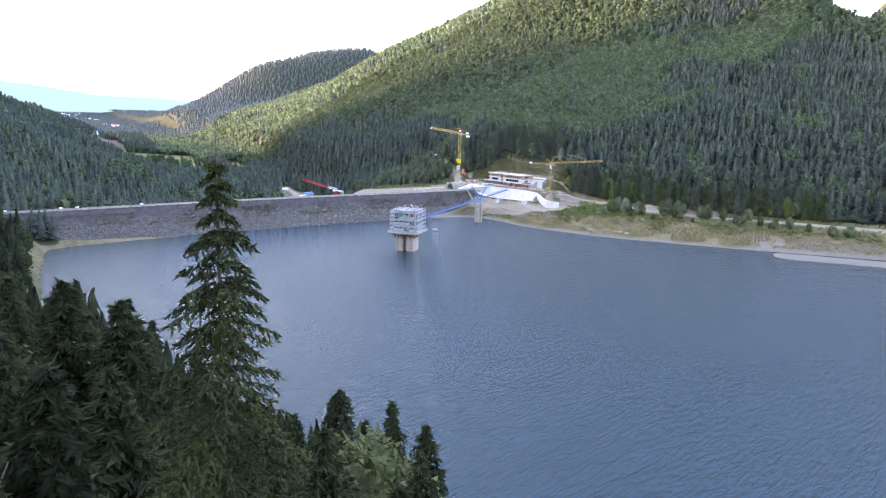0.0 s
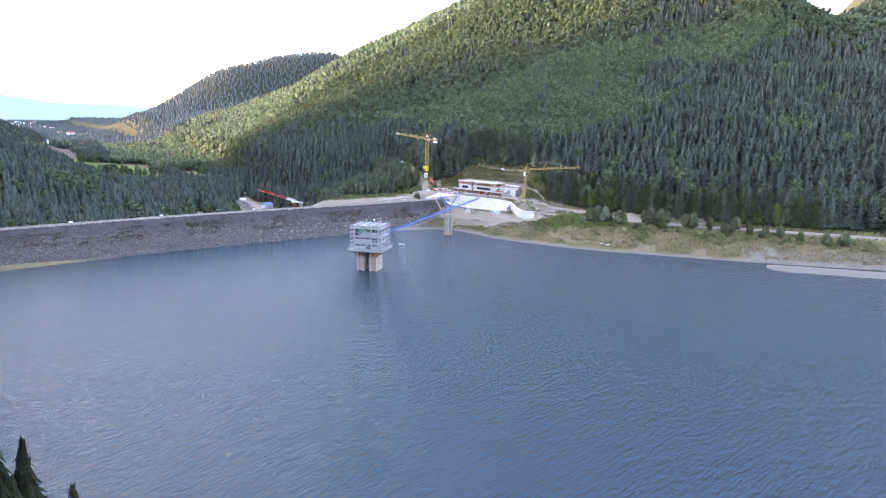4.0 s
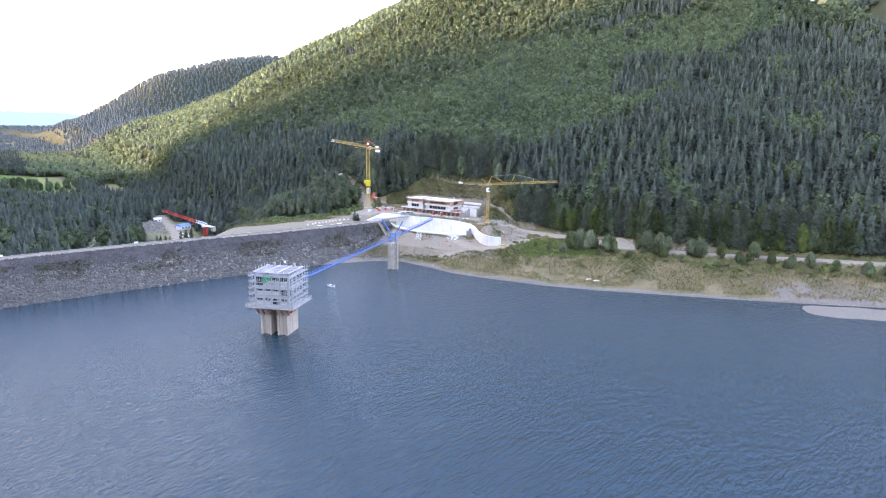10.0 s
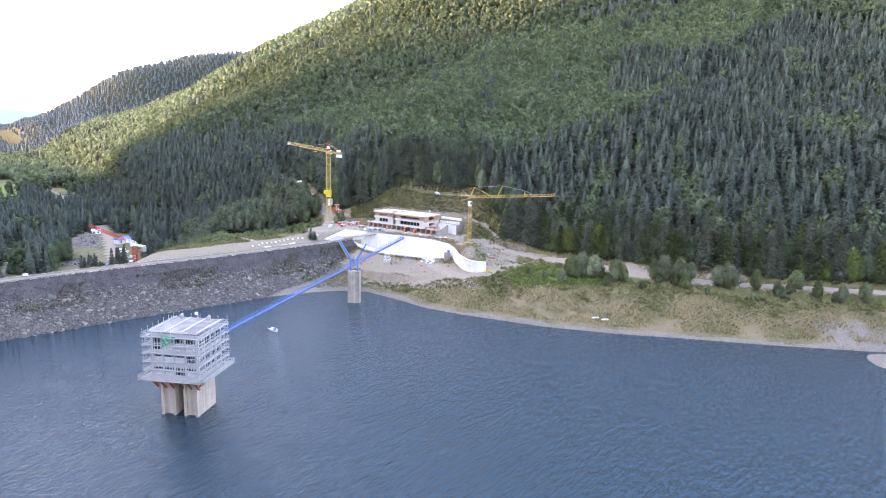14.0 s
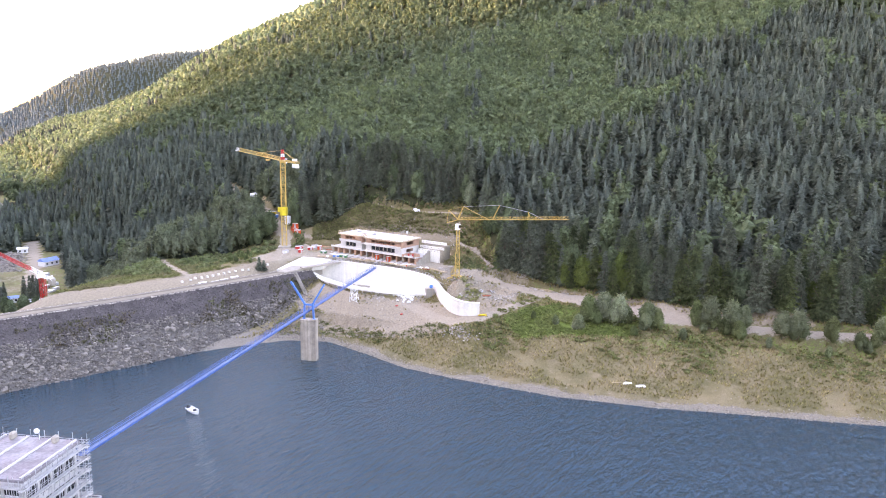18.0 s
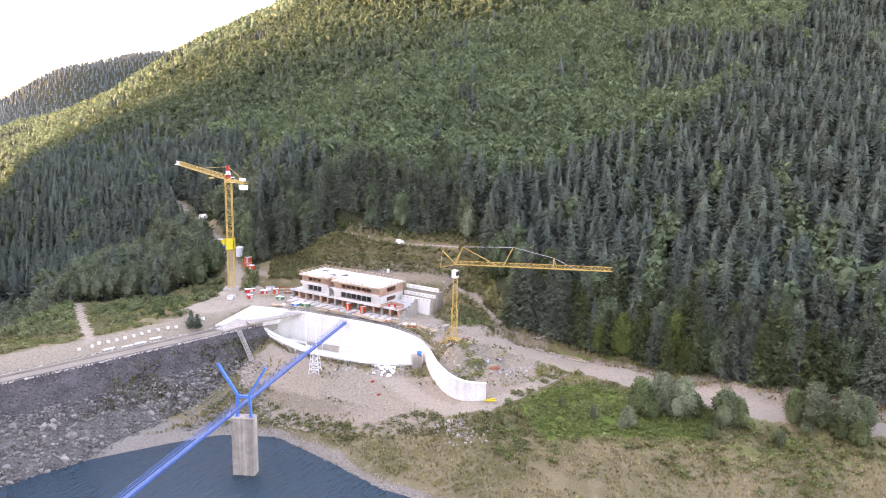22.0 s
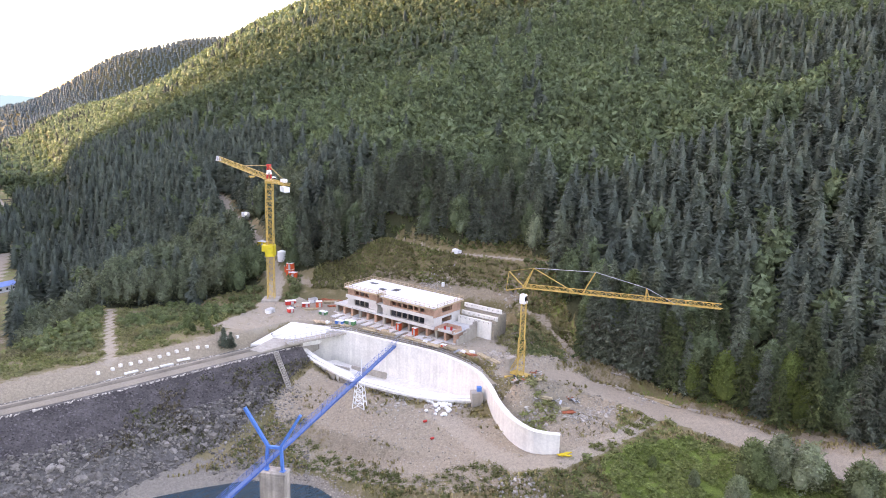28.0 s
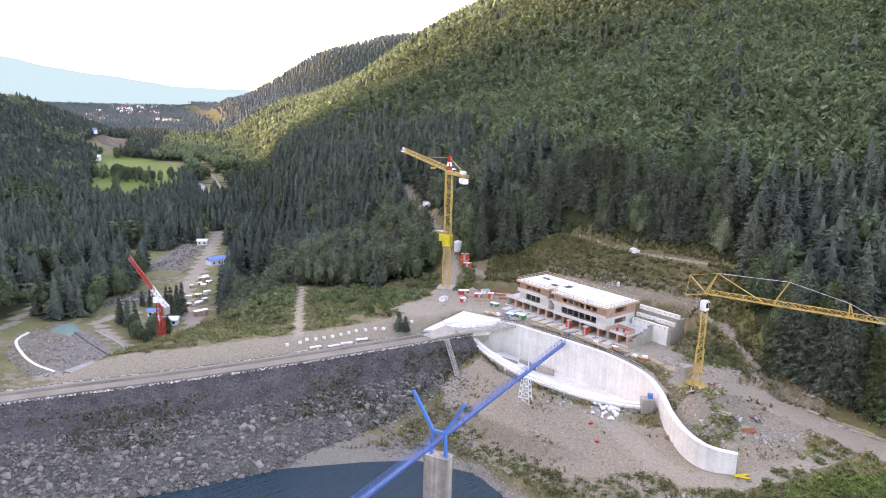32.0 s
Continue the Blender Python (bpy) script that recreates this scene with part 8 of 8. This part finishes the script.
def site_clutter():
    """Pallets, plank piles, drums and skips strewn along the top of the spillway wall and round the cranes."""
    r = random.Random(45)
    first = pallet()
    edge = [(p[0], p[1]) for p in offset_line(WALL, 3.6)][8:40]
    spots = []
    for k in range(34):
        x, y = r.choice(edge)
        spots.append((x + r.uniform(-1, 1), y + r.uniform(-1, 1.5)))
    for k, (x, y) in enumerate(spots):
        if not inside(np.array([x]), np.array([y]), SITE)[0]:
            continue
        z = ground_at(x, y) + 0.01
        turn = r.uniform(0, 180)
        kind = k % 5
        if kind == 0:
            m = pose(x, y, z, 0, 0, turn)
            if k == 0:
                first.matrix_basis = m
            else:
                copy_thing(first, m)
        elif kind in (1, 2):
            timber_stack(x, y, r.uniform(-60, -20), r.randint(5, 9), r.uniform(1.6, 3.4), "untidy pile of sawn boards on the site", M_TIMBER if kind == 1 else M_FORM)
        elif kind == 3:
            bm = bmesh.new()
            for j in range(9):
                tube(bm, (-1.5, 0.09 * j - 0.4 + r.uniform(-0.04, 0.04), 0.08 + 0.08 * (j % 2)), (1.6, 0.09 * j - 0.4 + r.uniform(-0.06, 0.06), 0.08 + 0.08 * (j % 2)), 0.05, n=5)
            ob = tagged(part("pipe_bundle", bm, M_STEEL if k % 2 else M_RUST), "bundle of scaffold tubes lying on the ground", "pipes", "tube bundles on the site")
            ob.matrix_basis = pose(x, y, z, 0, 0, turn)
        else:
            bm = bmesh.new()
            box(bm, (0, 0, 0.35), (1.3, 0.9, 0.7), bevel=0.08)
            box(bm, (0, 0, 0.74), (0.9, 0.6, 0.1), bevel=0.03)
            ob = tagged(part("sack_pile", bm, M_BAG), "pale sacks stacked beside the wall", "sacks", "sack piles on the site")
            ob.matrix_basis = pose(x, y, z, 0, 0, turn)
    for x, y, rz, w in ((-16, 93, 20, 3.2), (-11, 91, 10, 2.2), (-9.5, 96, 30, 2.6), (-20.5, 84, 60, 2.6), (-14.5, 84.5, 30, 1.6)):
        cabin(x, y, rz, w, 1.5, 1.2, M_RED if w != 2.6 else M_WHITE, "red steel skip beside the site road" if w != 2.6 else "pale stacked formwork beside the site road", "skip", "skip", ribs=False)
    cabin(-4.6, 83.0, -30, 2.4, 1.4, 0.9, M_GREENPAINT, "green steel skip on the site", "skip", "skip", ribs=False)
    for cx, cy, n in ((47, 34.5, 12), (60, 34, 16), (54.5, 31, 8), (52, 40.5, 10), (-14, 89, 8)):
        t = thing("scrap_heap", pose(cx, cy, ground_at(cx, cy)), "heap of grey steel frames and rusty scrap", "scrap", "scrap heaps on the site")
        for k in range(n):
            bm = bmesh.new()
            a = r.uniform(0, 3.14)
            l = r.uniform(0.7, 1.9)
            c = Vector((r.uniform(-1.6, 1.6), r.uniform(-1.2, 1.2), r.uniform(0.1, 0.6)))
            d = Vector((math.cos(a), math.sin(a), r.uniform(-0.2, 0.3))) * l
            beam(bm, c - d * 0.5, c + d * 0.5, r.choice((0.1, 0.25, 0.5)), 0.1)
            part("scrap_piece", bm, r.choice((M_STEEL, M_RUST, M_CONCRETE, M_DARK)), t)
    bm = bmesh.new()
    box(bm, (0, 0, 0.25), (1.8, 1.0, 0.5), bevel=0.1)
    ob = tagged(part("tarpaulin", bm, M_BLUE), "blue tarpaulin bundle beside the gravel road", "tarpaulin")
    ob.matrix_basis = pose(50.6, 36.6, ground_at(50.6, 36.6), 0, 0, 20)
    for x, y, w in ((25.4, 31.3, 1.0), (27, 26.4, 0.9)):
        bm = bmesh.new()
        box(bm, (0, 0, 0.2), (w, 0.5, 0.4), bevel=0.08)
        ob = tagged(part("plastic_tub", bm, M_RED), "faded red plastic tub on the gravel", "tub", "red tubs below the weir")
        ob.matrix_basis = pose(x, y, ground_at(x, y), 0, 0, 35)
    bm = bmesh.new()
    box(bm, (0, 0, 0.35), (3.6, 1.4, 0.7), bevel=0.2)
    ob = tagged(part("red_tarpaulin", bm, M_RED), "red tarpaulin over a low pile at the wood's edge", "tarpaulin")
    ob.matrix_basis = pose(118.4, 9.6, ground_at(118.4, 9.6), 0, 0, -20)
    # road edge slabs
    for k in range(9):
        x, y = 72 + 3.4 * k, 38.5 - 2.75 * k
        bm = bmesh.new()
        box(bm, (0, 0, 0.18), (2.7, 0.9, 0.36), bevel=0.05)
        ob = tagged(part("kerb_slab", bm, M_CONCRETE), "grey concrete slab along the road edge", "slab", "slabs along the road edge")
        ob.matrix_basis = pose(x, y, ground_at(x, y) - 0.05, r.uniform(-3, 3), r.uniform(-3, 3), -39 + r.uniform(-6, 6))


M_GREENPAINT = material("green_paint", (0.05, 0.22, 0.1), 0.55, scale=1.5, fine=10, var=0.15)
site_clutter()


def earth_grit():
    """Fine gravel, clods and slabs over the bare ground below the weir."""
    r = np.random.RandomState(81)
    n = 9000
    xy = np.c_[-14 + 88 * r.rand(n), 4 + 52 * r.rand(n)]
    dt, _ = along(xy[:, 0], xy[:, 1], SITETRACK)
    dr, _ = along(xy[:, 0], xy[:, 1], ROADS)
    xy = xy[inside(xy[:, 0], xy[:, 1], EARTH) & ~inside(xy[:, 0], xy[:, 1], BASIN) & (abs(dt) > 1.8) & (abs(dr) > 3.5)]
    z = ground(xy[:, 0], xy[:, 1])
    rock_field("gravel", np.c_[xy, z + 0.02], 0.12 + 0.34 * r.rand(len(xy)) ** 3, M_CLOD, 82, None, "brown-grey gravel and clods on the bare slope")["category"] = "stones"
    n = 2600
    xy = np.c_[40 + 26 * r.rand(n), 20 + 32 * r.rand(n)]
    dr, _ = along(xy[:, 0], xy[:, 1], ROADS)
    xy = xy[(abs(dr) > 3.2) & (abs(dr) < 16) & ~inside(xy[:, 0], xy[:, 1], BASIN) & (xy[:, 0] - 38 > 0.4 * (36 - xy[:, 1]))]
    rock_field("debris", np.c_[xy, ground(xy[:, 0], xy[:, 1]) + 0.03], 0.15 + 0.5 * r.rand(len(xy)) ** 3, M_CLOD, 83, None, "grey stones and building debris beside the road")["category"] = "stones"
    xy = np.c_[-24 + 78 * r.rand(2600), 46 + 52 * r.rand(2600)]
    ok = inside(xy[:, 0], xy[:, 1], SITE)
    u = np.array(BLD.inverted())
    loc = np.c_[xy, np.full(len(xy), 18.5), np.ones(len(xy))] @ u.T
    ok &= ~((loc[:, 0] > -1) & (loc[:, 0] < 52) & (loc[:, 1] > -0.8) & (loc[:, 1] < 13))
    rock_field("site_stones", np.c_[xy[ok], ground(xy[ok][:, 0], xy[ok][:, 1]) + 0.02], 0.1 + 0.3 * r.rand(ok.sum()) ** 3, M_CLOD, 84, None, "loose stones and clods over the site ground")["category"] = "stones"
    # weeds between the stones
    n = 2600
    xy = np.c_[-14 + 84 * r.rand(n), 4 + 52 * r.rand(n)]
    ok = inside(xy[:, 0], xy[:, 1], EARTH) & ~inside(xy[:, 0], xy[:, 1], BASIN) & (abs(along(xy[:, 0], xy[:, 1], SITETRACK)[0]) > 2.8) & (wob(xy[:, 0], xy[:, 1], 7, 5.0) > 0.25)
    p = np.c_[xy[ok], ground(xy[ok][:, 0], xy[ok][:, 1])]
    tufts("weeds", p, 0.25 + 0.5 * r.rand(len(p)), M_GRASSY, 85, "sparse dry weeds on the bare slope", 4)


M_CLOD = material("clods", (0.3, 0.26, 0.21), 0.95, scale=0.5, fine=4, var=0.2, island=0.45)
earth_grit()


def van():
    x, y = -43.6, 157.5
    t = thing("van", pose(x, y, ground_at(x, y) + 0.1, 0, 0, 112), "white delivery van parked on the gravel hill track", "van")
    bm = bmesh.new()
    box(bm, (-0.5, 0, 1.35), (3.9, 1.95, 1.9), bevel=0.18)
    box(bm, (2.0, 0, 0.95), (1.4, 1.9, 1.0), bevel=0.2)
    part("body", bm, M_WHITE, t)
    bm = bmesh.new()
    box(bm, (1.5, 0, 1.75), (0.5, 1.7, 0.75), 0, 0, -35, bevel=0.05)
    part("windscreen", bm, M_GLASS, t)
    for wx in (-1.5, 1.8):
        for wy in (-0.92, 0.92):
            bm = bmesh.new()
            tube(bm, (wx, wy - 0.12, 0.34), (wx, wy + 0.12, 0.34), 0.36, n=14)
            wheel = part("wheel", bm, M_DARK, t)
            bm = bmesh.new()
            tube(bm, (wx, wy - 0.14, 0.34), (wx, wy + 0.14, 0.34), 0.19, n=10)
            part("rim", bm, M_STEEL, wheel)


van()


# ---- valley below the dam ----
M_ROOFRED = material("red_roof_tiles", (0.3, 0.09, 0.06), 0.85, scale=0.6, fine=4, var=0.2)
M_ROOFBLUE = material("blue_roof_sheet", (0.12, 0.25, 0.5), 0.5, scale=0.6, fine=4, var=0.12)
M_RIVER = material("river_water", (0.05, 0.07, 0.08), 0.3, scale=0.3, fine=2, var=0.2)


def house(x, y, rz, w, d, h, roof, label, storeys=1):
    t = thing("house", pose(x, y, ground_at(x, y) - 0.1, 0, 0, rz), label, "house", "houses in the valley")
    bm = bmesh.new()
    box(bm, (0, 0, h / 2), (w, d, h))
    wl = part("wall", bm, M_WHITE, t)
    bm = bmesh.new()
    e = 0.5
    pts = [(-w / 2 - e, -d / 2 - e, h), (w / 2 + e, -d / 2 - e, h), (w / 2 + e, d / 2 + e, h), (-w / 2 - e, d / 2 + e, h), (-w / 2 - e, 0, h + d * 0.3), (w / 2 + e, 0, h + d * 0.3)]
    v = [bm.verts.new(p) for p in pts]
    for f in ((0, 1, 5, 4), (2, 3, 4, 5), (1, 2, 5), (3, 0, 4), (3, 2, 1, 0)):
        bm.faces.new([v[i] for i in f])
    part("roof", bm, roof, t)
    for k in range(max(2, int(w / 3))):
        bm = bmesh.new()
        box(bm, (-w / 2 + (k + 0.5) * w / max(2, int(w / 3)), -d / 2 - 0.03, h * 0.55), (1.0, 0.08, 1.2))
        part("window", bm, M_GLASS, wl)
    return t


house(-187.4, 236, 62, 10, 6, 3.2, M_ROOFBLUE, "low house with a blue sheet roof by the valley road")
house(-147, 128.5, 20, 9, 4, 2.6, M_WHITE, "long white site hut in the valley yard")
house(-160, 138, 25, 4, 3, 2.6, M_ROOFBLUE, "small hut with a blue roof in the valley yard")
house(-228, 288, 20, 6, 4, 3, M_WHITE, "white hut beside the gravel valley road")
house(-712, 786, 20, 22, 10, 6, M_WHITE, "long pale farm building by the meadow")
house(-574, 584, 35, 10, 8, 6, M_ROOFRED, "white house among the valley trees")
house(-862, 962, 15, 30, 12, 7, M_ROOFBLUE, "long hall with a blue roof in the far valley")
house(-640, 860, 60, 12, 9, 6, M_ROOFRED, "white house with a red roof in the valley")
r_h = random.Random(12)
for k in range(40):
    hy = 1650 + 1700 * r_h.random()
    hx = -0.74 * hy - 60 + 330 * (r_h.random() - 0.5)
    house(hx, hy, r_h.uniform(0, 180), 16 + 10 * r_h.random(), 12, 8, r_h.choice((M_ROOFRED, M_ROOFRED, M_WHITE)), "distant village house in the valley")


def river():
    pts = fine_line(RIVER, 16)
    rows = []
    for off in (-4.5, -1.6, 1.6, 4.5):
        rows.append([(x, y, ground_at(x, y) + (0.35 if abs(off) < 4 else -0.5)) for x, y in offset_line(pts, off)])
    tagged(strip("river", rows, M_RIVER), "narrow river flowing through the valley", "river", kind="structure")


river()


def river_road():
    pts = fine_line([p[:2] for p in RIVERROAD], 16)
    rows = [[(x, y, ground_at(x, y) + lift) for x, y in offset_line(pts, off)] for off, lift in ((-2.6, -0.2), (-1.8, 0.45), (1.8, 0.45), (2.6, -0.2))]
    tagged(strip("valley_road", rows, M_ROAD), "narrow gravel road beside the river", "road", kind="structure")


river_road()


M_POND = material("pond_water", (0.16, 0.26, 0.21), 0.2, scale=0.2, fine=1.5, var=0.1)
M_SLABGREY = material("weathered_slab", (0.3, 0.285, 0.26), 0.9, scale=0.3, fine=3, var=0.15)


def sheet_on_ground(bm, loop, lift, thick):
    prism(bm, loop, lambda x, y: ground_at(x, y) + lift - thick, lambda x, y: ground_at(x, y) + lift)


def stilling_basin():
    t = thing("stilling_basin", pose(0, 0, 0), "stone-paved outlet basin with pale concrete rim below the dam", "basin", kind="structure")
    for name, line, mat, w in (("rim", [(-189, 101), (-186, 92), (-176, 83), (-162, 74), (-150, 70)], M_WHITECON, 1.0), ("drain", [(-173, 107), (-160, 99), (-148, 92), (-137, 86)], M_DARK, 0.9), ("kerb", [(-168, 112), (-152, 103), (-140, 95), (-131, 88)], M_SLABGREY, 0.8)):
        bm = bmesh.new()
        pts = fine_line(line, 2.5)
        for p, q in zip(pts, pts[1:]):
            beam(bm, (*p, ground_at(*p) + 0.0), (*q, ground_at(*q) + 0.0), w, 0.8)
        part(name, bm, mat, t)
    for loop in ([(-147.5, 71), (-145.5, 82.5), (-138, 78.5), (-140.5, 70)], [(-140.5, 89.5), (-131.5, 85.7), (-130.3, 80.8), (-135.6, 80.3)]):
        bm = bmesh.new()
        sheet_on_ground(bm, loop, 0.5, 0.9)
        part("chute_slab", bm, M_SLABGREY, t)
    bm = bmesh.new()
    zp = ground_at(-178, 108) + 0.12
    prism(bm, [(-181.5, 101), (-185, 111), (-183, 117.5), (-176, 112.5), (-172, 108.5), (-174, 99)], zp - 3, zp)
    part("pond", bm, M_POND, t, "pale green pond water")
    r = np.random.RandomState(71)
    xy = np.c_[-192 + 62 * r.rand(3600), 64 + 55 * r.rand(3600)]
    dp = np.hypot(xy[:, 0] + 178, xy[:, 1] - 108)
    xy = xy[inside(xy[:, 0], xy[:, 1], STILL) & (dp > 8)]
    rock_field("basin_stones", np.c_[xy, ground(xy[:, 0], xy[:, 1]) + 0.05], 0.3 + 0.7 * r.rand(len(xy)) ** 2, M_ROCKGREY, 72, t, "grey paving boulders in the outlet basin")
    for loop, n in ((STONEHEAP, 1500), (STONEHEAP2, 700)):
        lx, ly = [p[0] for p in loop], [p[1] for p in loop]
        xy = np.c_[min(lx) + (max(lx) - min(lx)) * r.rand(n), min(ly) + (max(ly) - min(ly)) * r.rand(n)]
        xy = xy[inside(xy[:, 0], xy[:, 1], loop)]
        rock_field("stone_heap", np.c_[xy, ground(xy[:, 0], xy[:, 1]) + 0.1], 0.5 + 1.0 * r.rand(len(xy)) ** 2, M_ROCKGREY, 73, t, "heap of grey quarried stones")


stilling_basin()


def valley_trees():
    r = random.Random(8)
    for x, y, h in ((-167, 125.3, 11), (-164, 122.5, 10), (-159.5, 120.6, 12), (-157, 122, 11), (-153.9, 119, 9), (-173.8, 149.9, 8), (-170.8, 150.9, 8), (-153.3, 141.1, 13), (-148.7, 138.6, 13), (-157.7, 144.3, 12), (-150.5, 145, 14), (-155, 148, 12)):
        plant("spruce", r.randrange(5), x, y, h, 1.15, r.uniform(0, 6), "dark young spruce in the valley yard", group="spruces in the valley yard")
    for x, y, h in ((-150, 112, 9), (-146, 108, 8), (-142, 112, 9), (-139, 116, 8), (-146, 118, 8), (-140, 106, 6), (-190, 140, 12), (-196, 150, 13), (-192, 160, 13), (-200, 168, 14), (-203, 182, 13), (-186, 132, 9), (-208, 195, 13),
                    (-470, 520, 12), (-500, 560, 14), (-455, 500, 11), (-520, 590, 13), (-440, 540, 12), (-480, 585, 15), (-548, 628, 12), (-425, 500, 10), (-505, 610, 12)):
        plant("leafy", r.randrange(5), x, y, h, 1.15, r.uniform(0, 6), "leafy green tree on the valley floor", group="trees on the valley floor")
    for k in range(34):
        q = k / 33
        x, y = -612 + 140 * q + r.uniform(-9, 9) - 14 * (k % 3), 640 - 4 * q + r.uniform(-10, 10) - 18 * (k % 3)
        plant("spruce" if r.random() < 0.35 else "leafy", r.randrange(5), x, y, r.uniform(11, 19), 1.2, r.uniform(0, 6), "dark tree in the row before the meadow", group="trees before the meadow")
    for x, y in ((-716, 846), (-702, 858), (-690, 850), (-676, 874), (-706, 832), (-664, 866), (-728, 866)):
        plant("leafy", r.randrange(5), x, y, r.uniform(12, 17), 1.3, r.uniform(0, 6), "leafy tree beside the farm on the meadow", group="trees by the farm")


valley_trees()


def site_yard():
    r = random.Random(31)
    for cx, cy, n in ((-170, 194, 5), (-160.5, 174, 4), (-176, 206, 3), (-154, 162, 4), (-132, 108, 2), (-123, 104, 1)):
        for k in range(n):
            x, y = cx + r.uniform(-1.5, 1.5) + 2.4 * (k % 2), cy + 3.2 * (k - n / 2) + r.uniform(-0.8, 0.8)
            mat, label = r.choice(((M_STEEL, "grey steel crate by the gravel valley road"), (M_TIMBER, "pale wooden formwork crate by the valley road"), (M_WHITE, "white storage container by the valley road"), (M_RUST, "rusty steel skip by the valley road")))
            cabin(x, y, r.uniform(20, 60), r.uniform(1.6, 3.4), 1.8, r.uniform(0.7, 1.6), mat, label, "container", "container", ribs=False)
    cabin(-141, 144, 60, 6, 2.4, 2.2, M_BRICK, "orange storage container by the gravel valley road", "container", "container")
    cabin(-126, 100, 20, 4, 2.6, 1.6, M_BLUE, "blue covered stack by the gravel valley road", "container", "container", ribs=False)


site_yard()


def brown_field():
    """The reddish field beyond the meadow, laid over the valley floor."""
    p = [Vector((*q, 0)) for q in FIELD]
    r = np.random.RandomState(4)
    rows = []
    for j in range(25):
        row = []
        for i in range(13):
            c = p[0].lerp(p[1], i / 12).lerp(p[3].lerp(p[2], i / 12), j / 24)
            row.append((c.x, c.y, ground_at(c.x, c.y) + 0.25 + 0.5 * (j % 2) + 0.5 * r.rand()))
        rows.append(row)
    tagged(strip("field", rows, M_FIELD), "reddish brown field beyond the valley meadow", "field", kind="structure")


M_FIELD = material("reddish_soil", (0.17, 0.1, 0.075), 0.95, scale=0.04, fine=0.25, var=0.3, second=(0.12, 0.085, 0.06), mix_scale=0.06)
brown_field()


def rebar_stacks():
    """Rusty reinforcing bars in bundles on timber bearers, beside the building."""
    r = random.Random(37)
    for cx, cy, rz in ((-4.2, 98.2, -24), (-8.6, 97.4, -30), (0.6, 96.2, -28)):
        t = thing("rebar_stack", pose(cx, cy, ground_at(cx, cy) - 0.02, 0, 0, rz), "rusty brown reinforcing bars stacked on timber bearers", "steel bars", "stacks of bars by the building")
        for x in (-2.2, 2.2):
            part("bearer", box(bmesh.new(), (x, 0, 0.12), (0.18, 1.7, 0.26)), M_TIMBER, t)
        for k in range(4):
            bm = bmesh.new()
            for i in range(7):
                y, z = -0.6 + 0.4 * k + r.uniform(-0.16, 0.16), 0.3 + 0.07 * (i % 3)
                beam(bm, (-3.2 + r.uniform(-0.3, 0.3), y, z), (3.2 + r.uniform(-0.3, 0.3), y + r.uniform(-0.1, 0.1), z + 0.02), 0.07)
            part("bundle", bm, M_RUST, t)


rebar_stacks()


def far_range():
    """The hazy mountain range at the valley's end: a sheet whose own glow paints haze and daylight."""
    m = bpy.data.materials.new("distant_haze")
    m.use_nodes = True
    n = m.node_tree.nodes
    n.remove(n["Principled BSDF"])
    # the range glows by itself; haze is put into the emission colour
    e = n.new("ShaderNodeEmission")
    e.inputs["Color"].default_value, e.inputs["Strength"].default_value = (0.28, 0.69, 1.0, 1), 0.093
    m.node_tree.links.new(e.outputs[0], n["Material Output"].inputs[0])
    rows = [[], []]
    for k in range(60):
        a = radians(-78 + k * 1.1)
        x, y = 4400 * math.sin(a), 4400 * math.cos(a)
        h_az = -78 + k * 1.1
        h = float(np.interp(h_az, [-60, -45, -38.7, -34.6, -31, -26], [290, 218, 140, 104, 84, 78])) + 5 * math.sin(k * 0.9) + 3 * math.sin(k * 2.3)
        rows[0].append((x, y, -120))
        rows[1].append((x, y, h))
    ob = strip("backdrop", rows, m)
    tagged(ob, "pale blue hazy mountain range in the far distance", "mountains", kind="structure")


far_range()
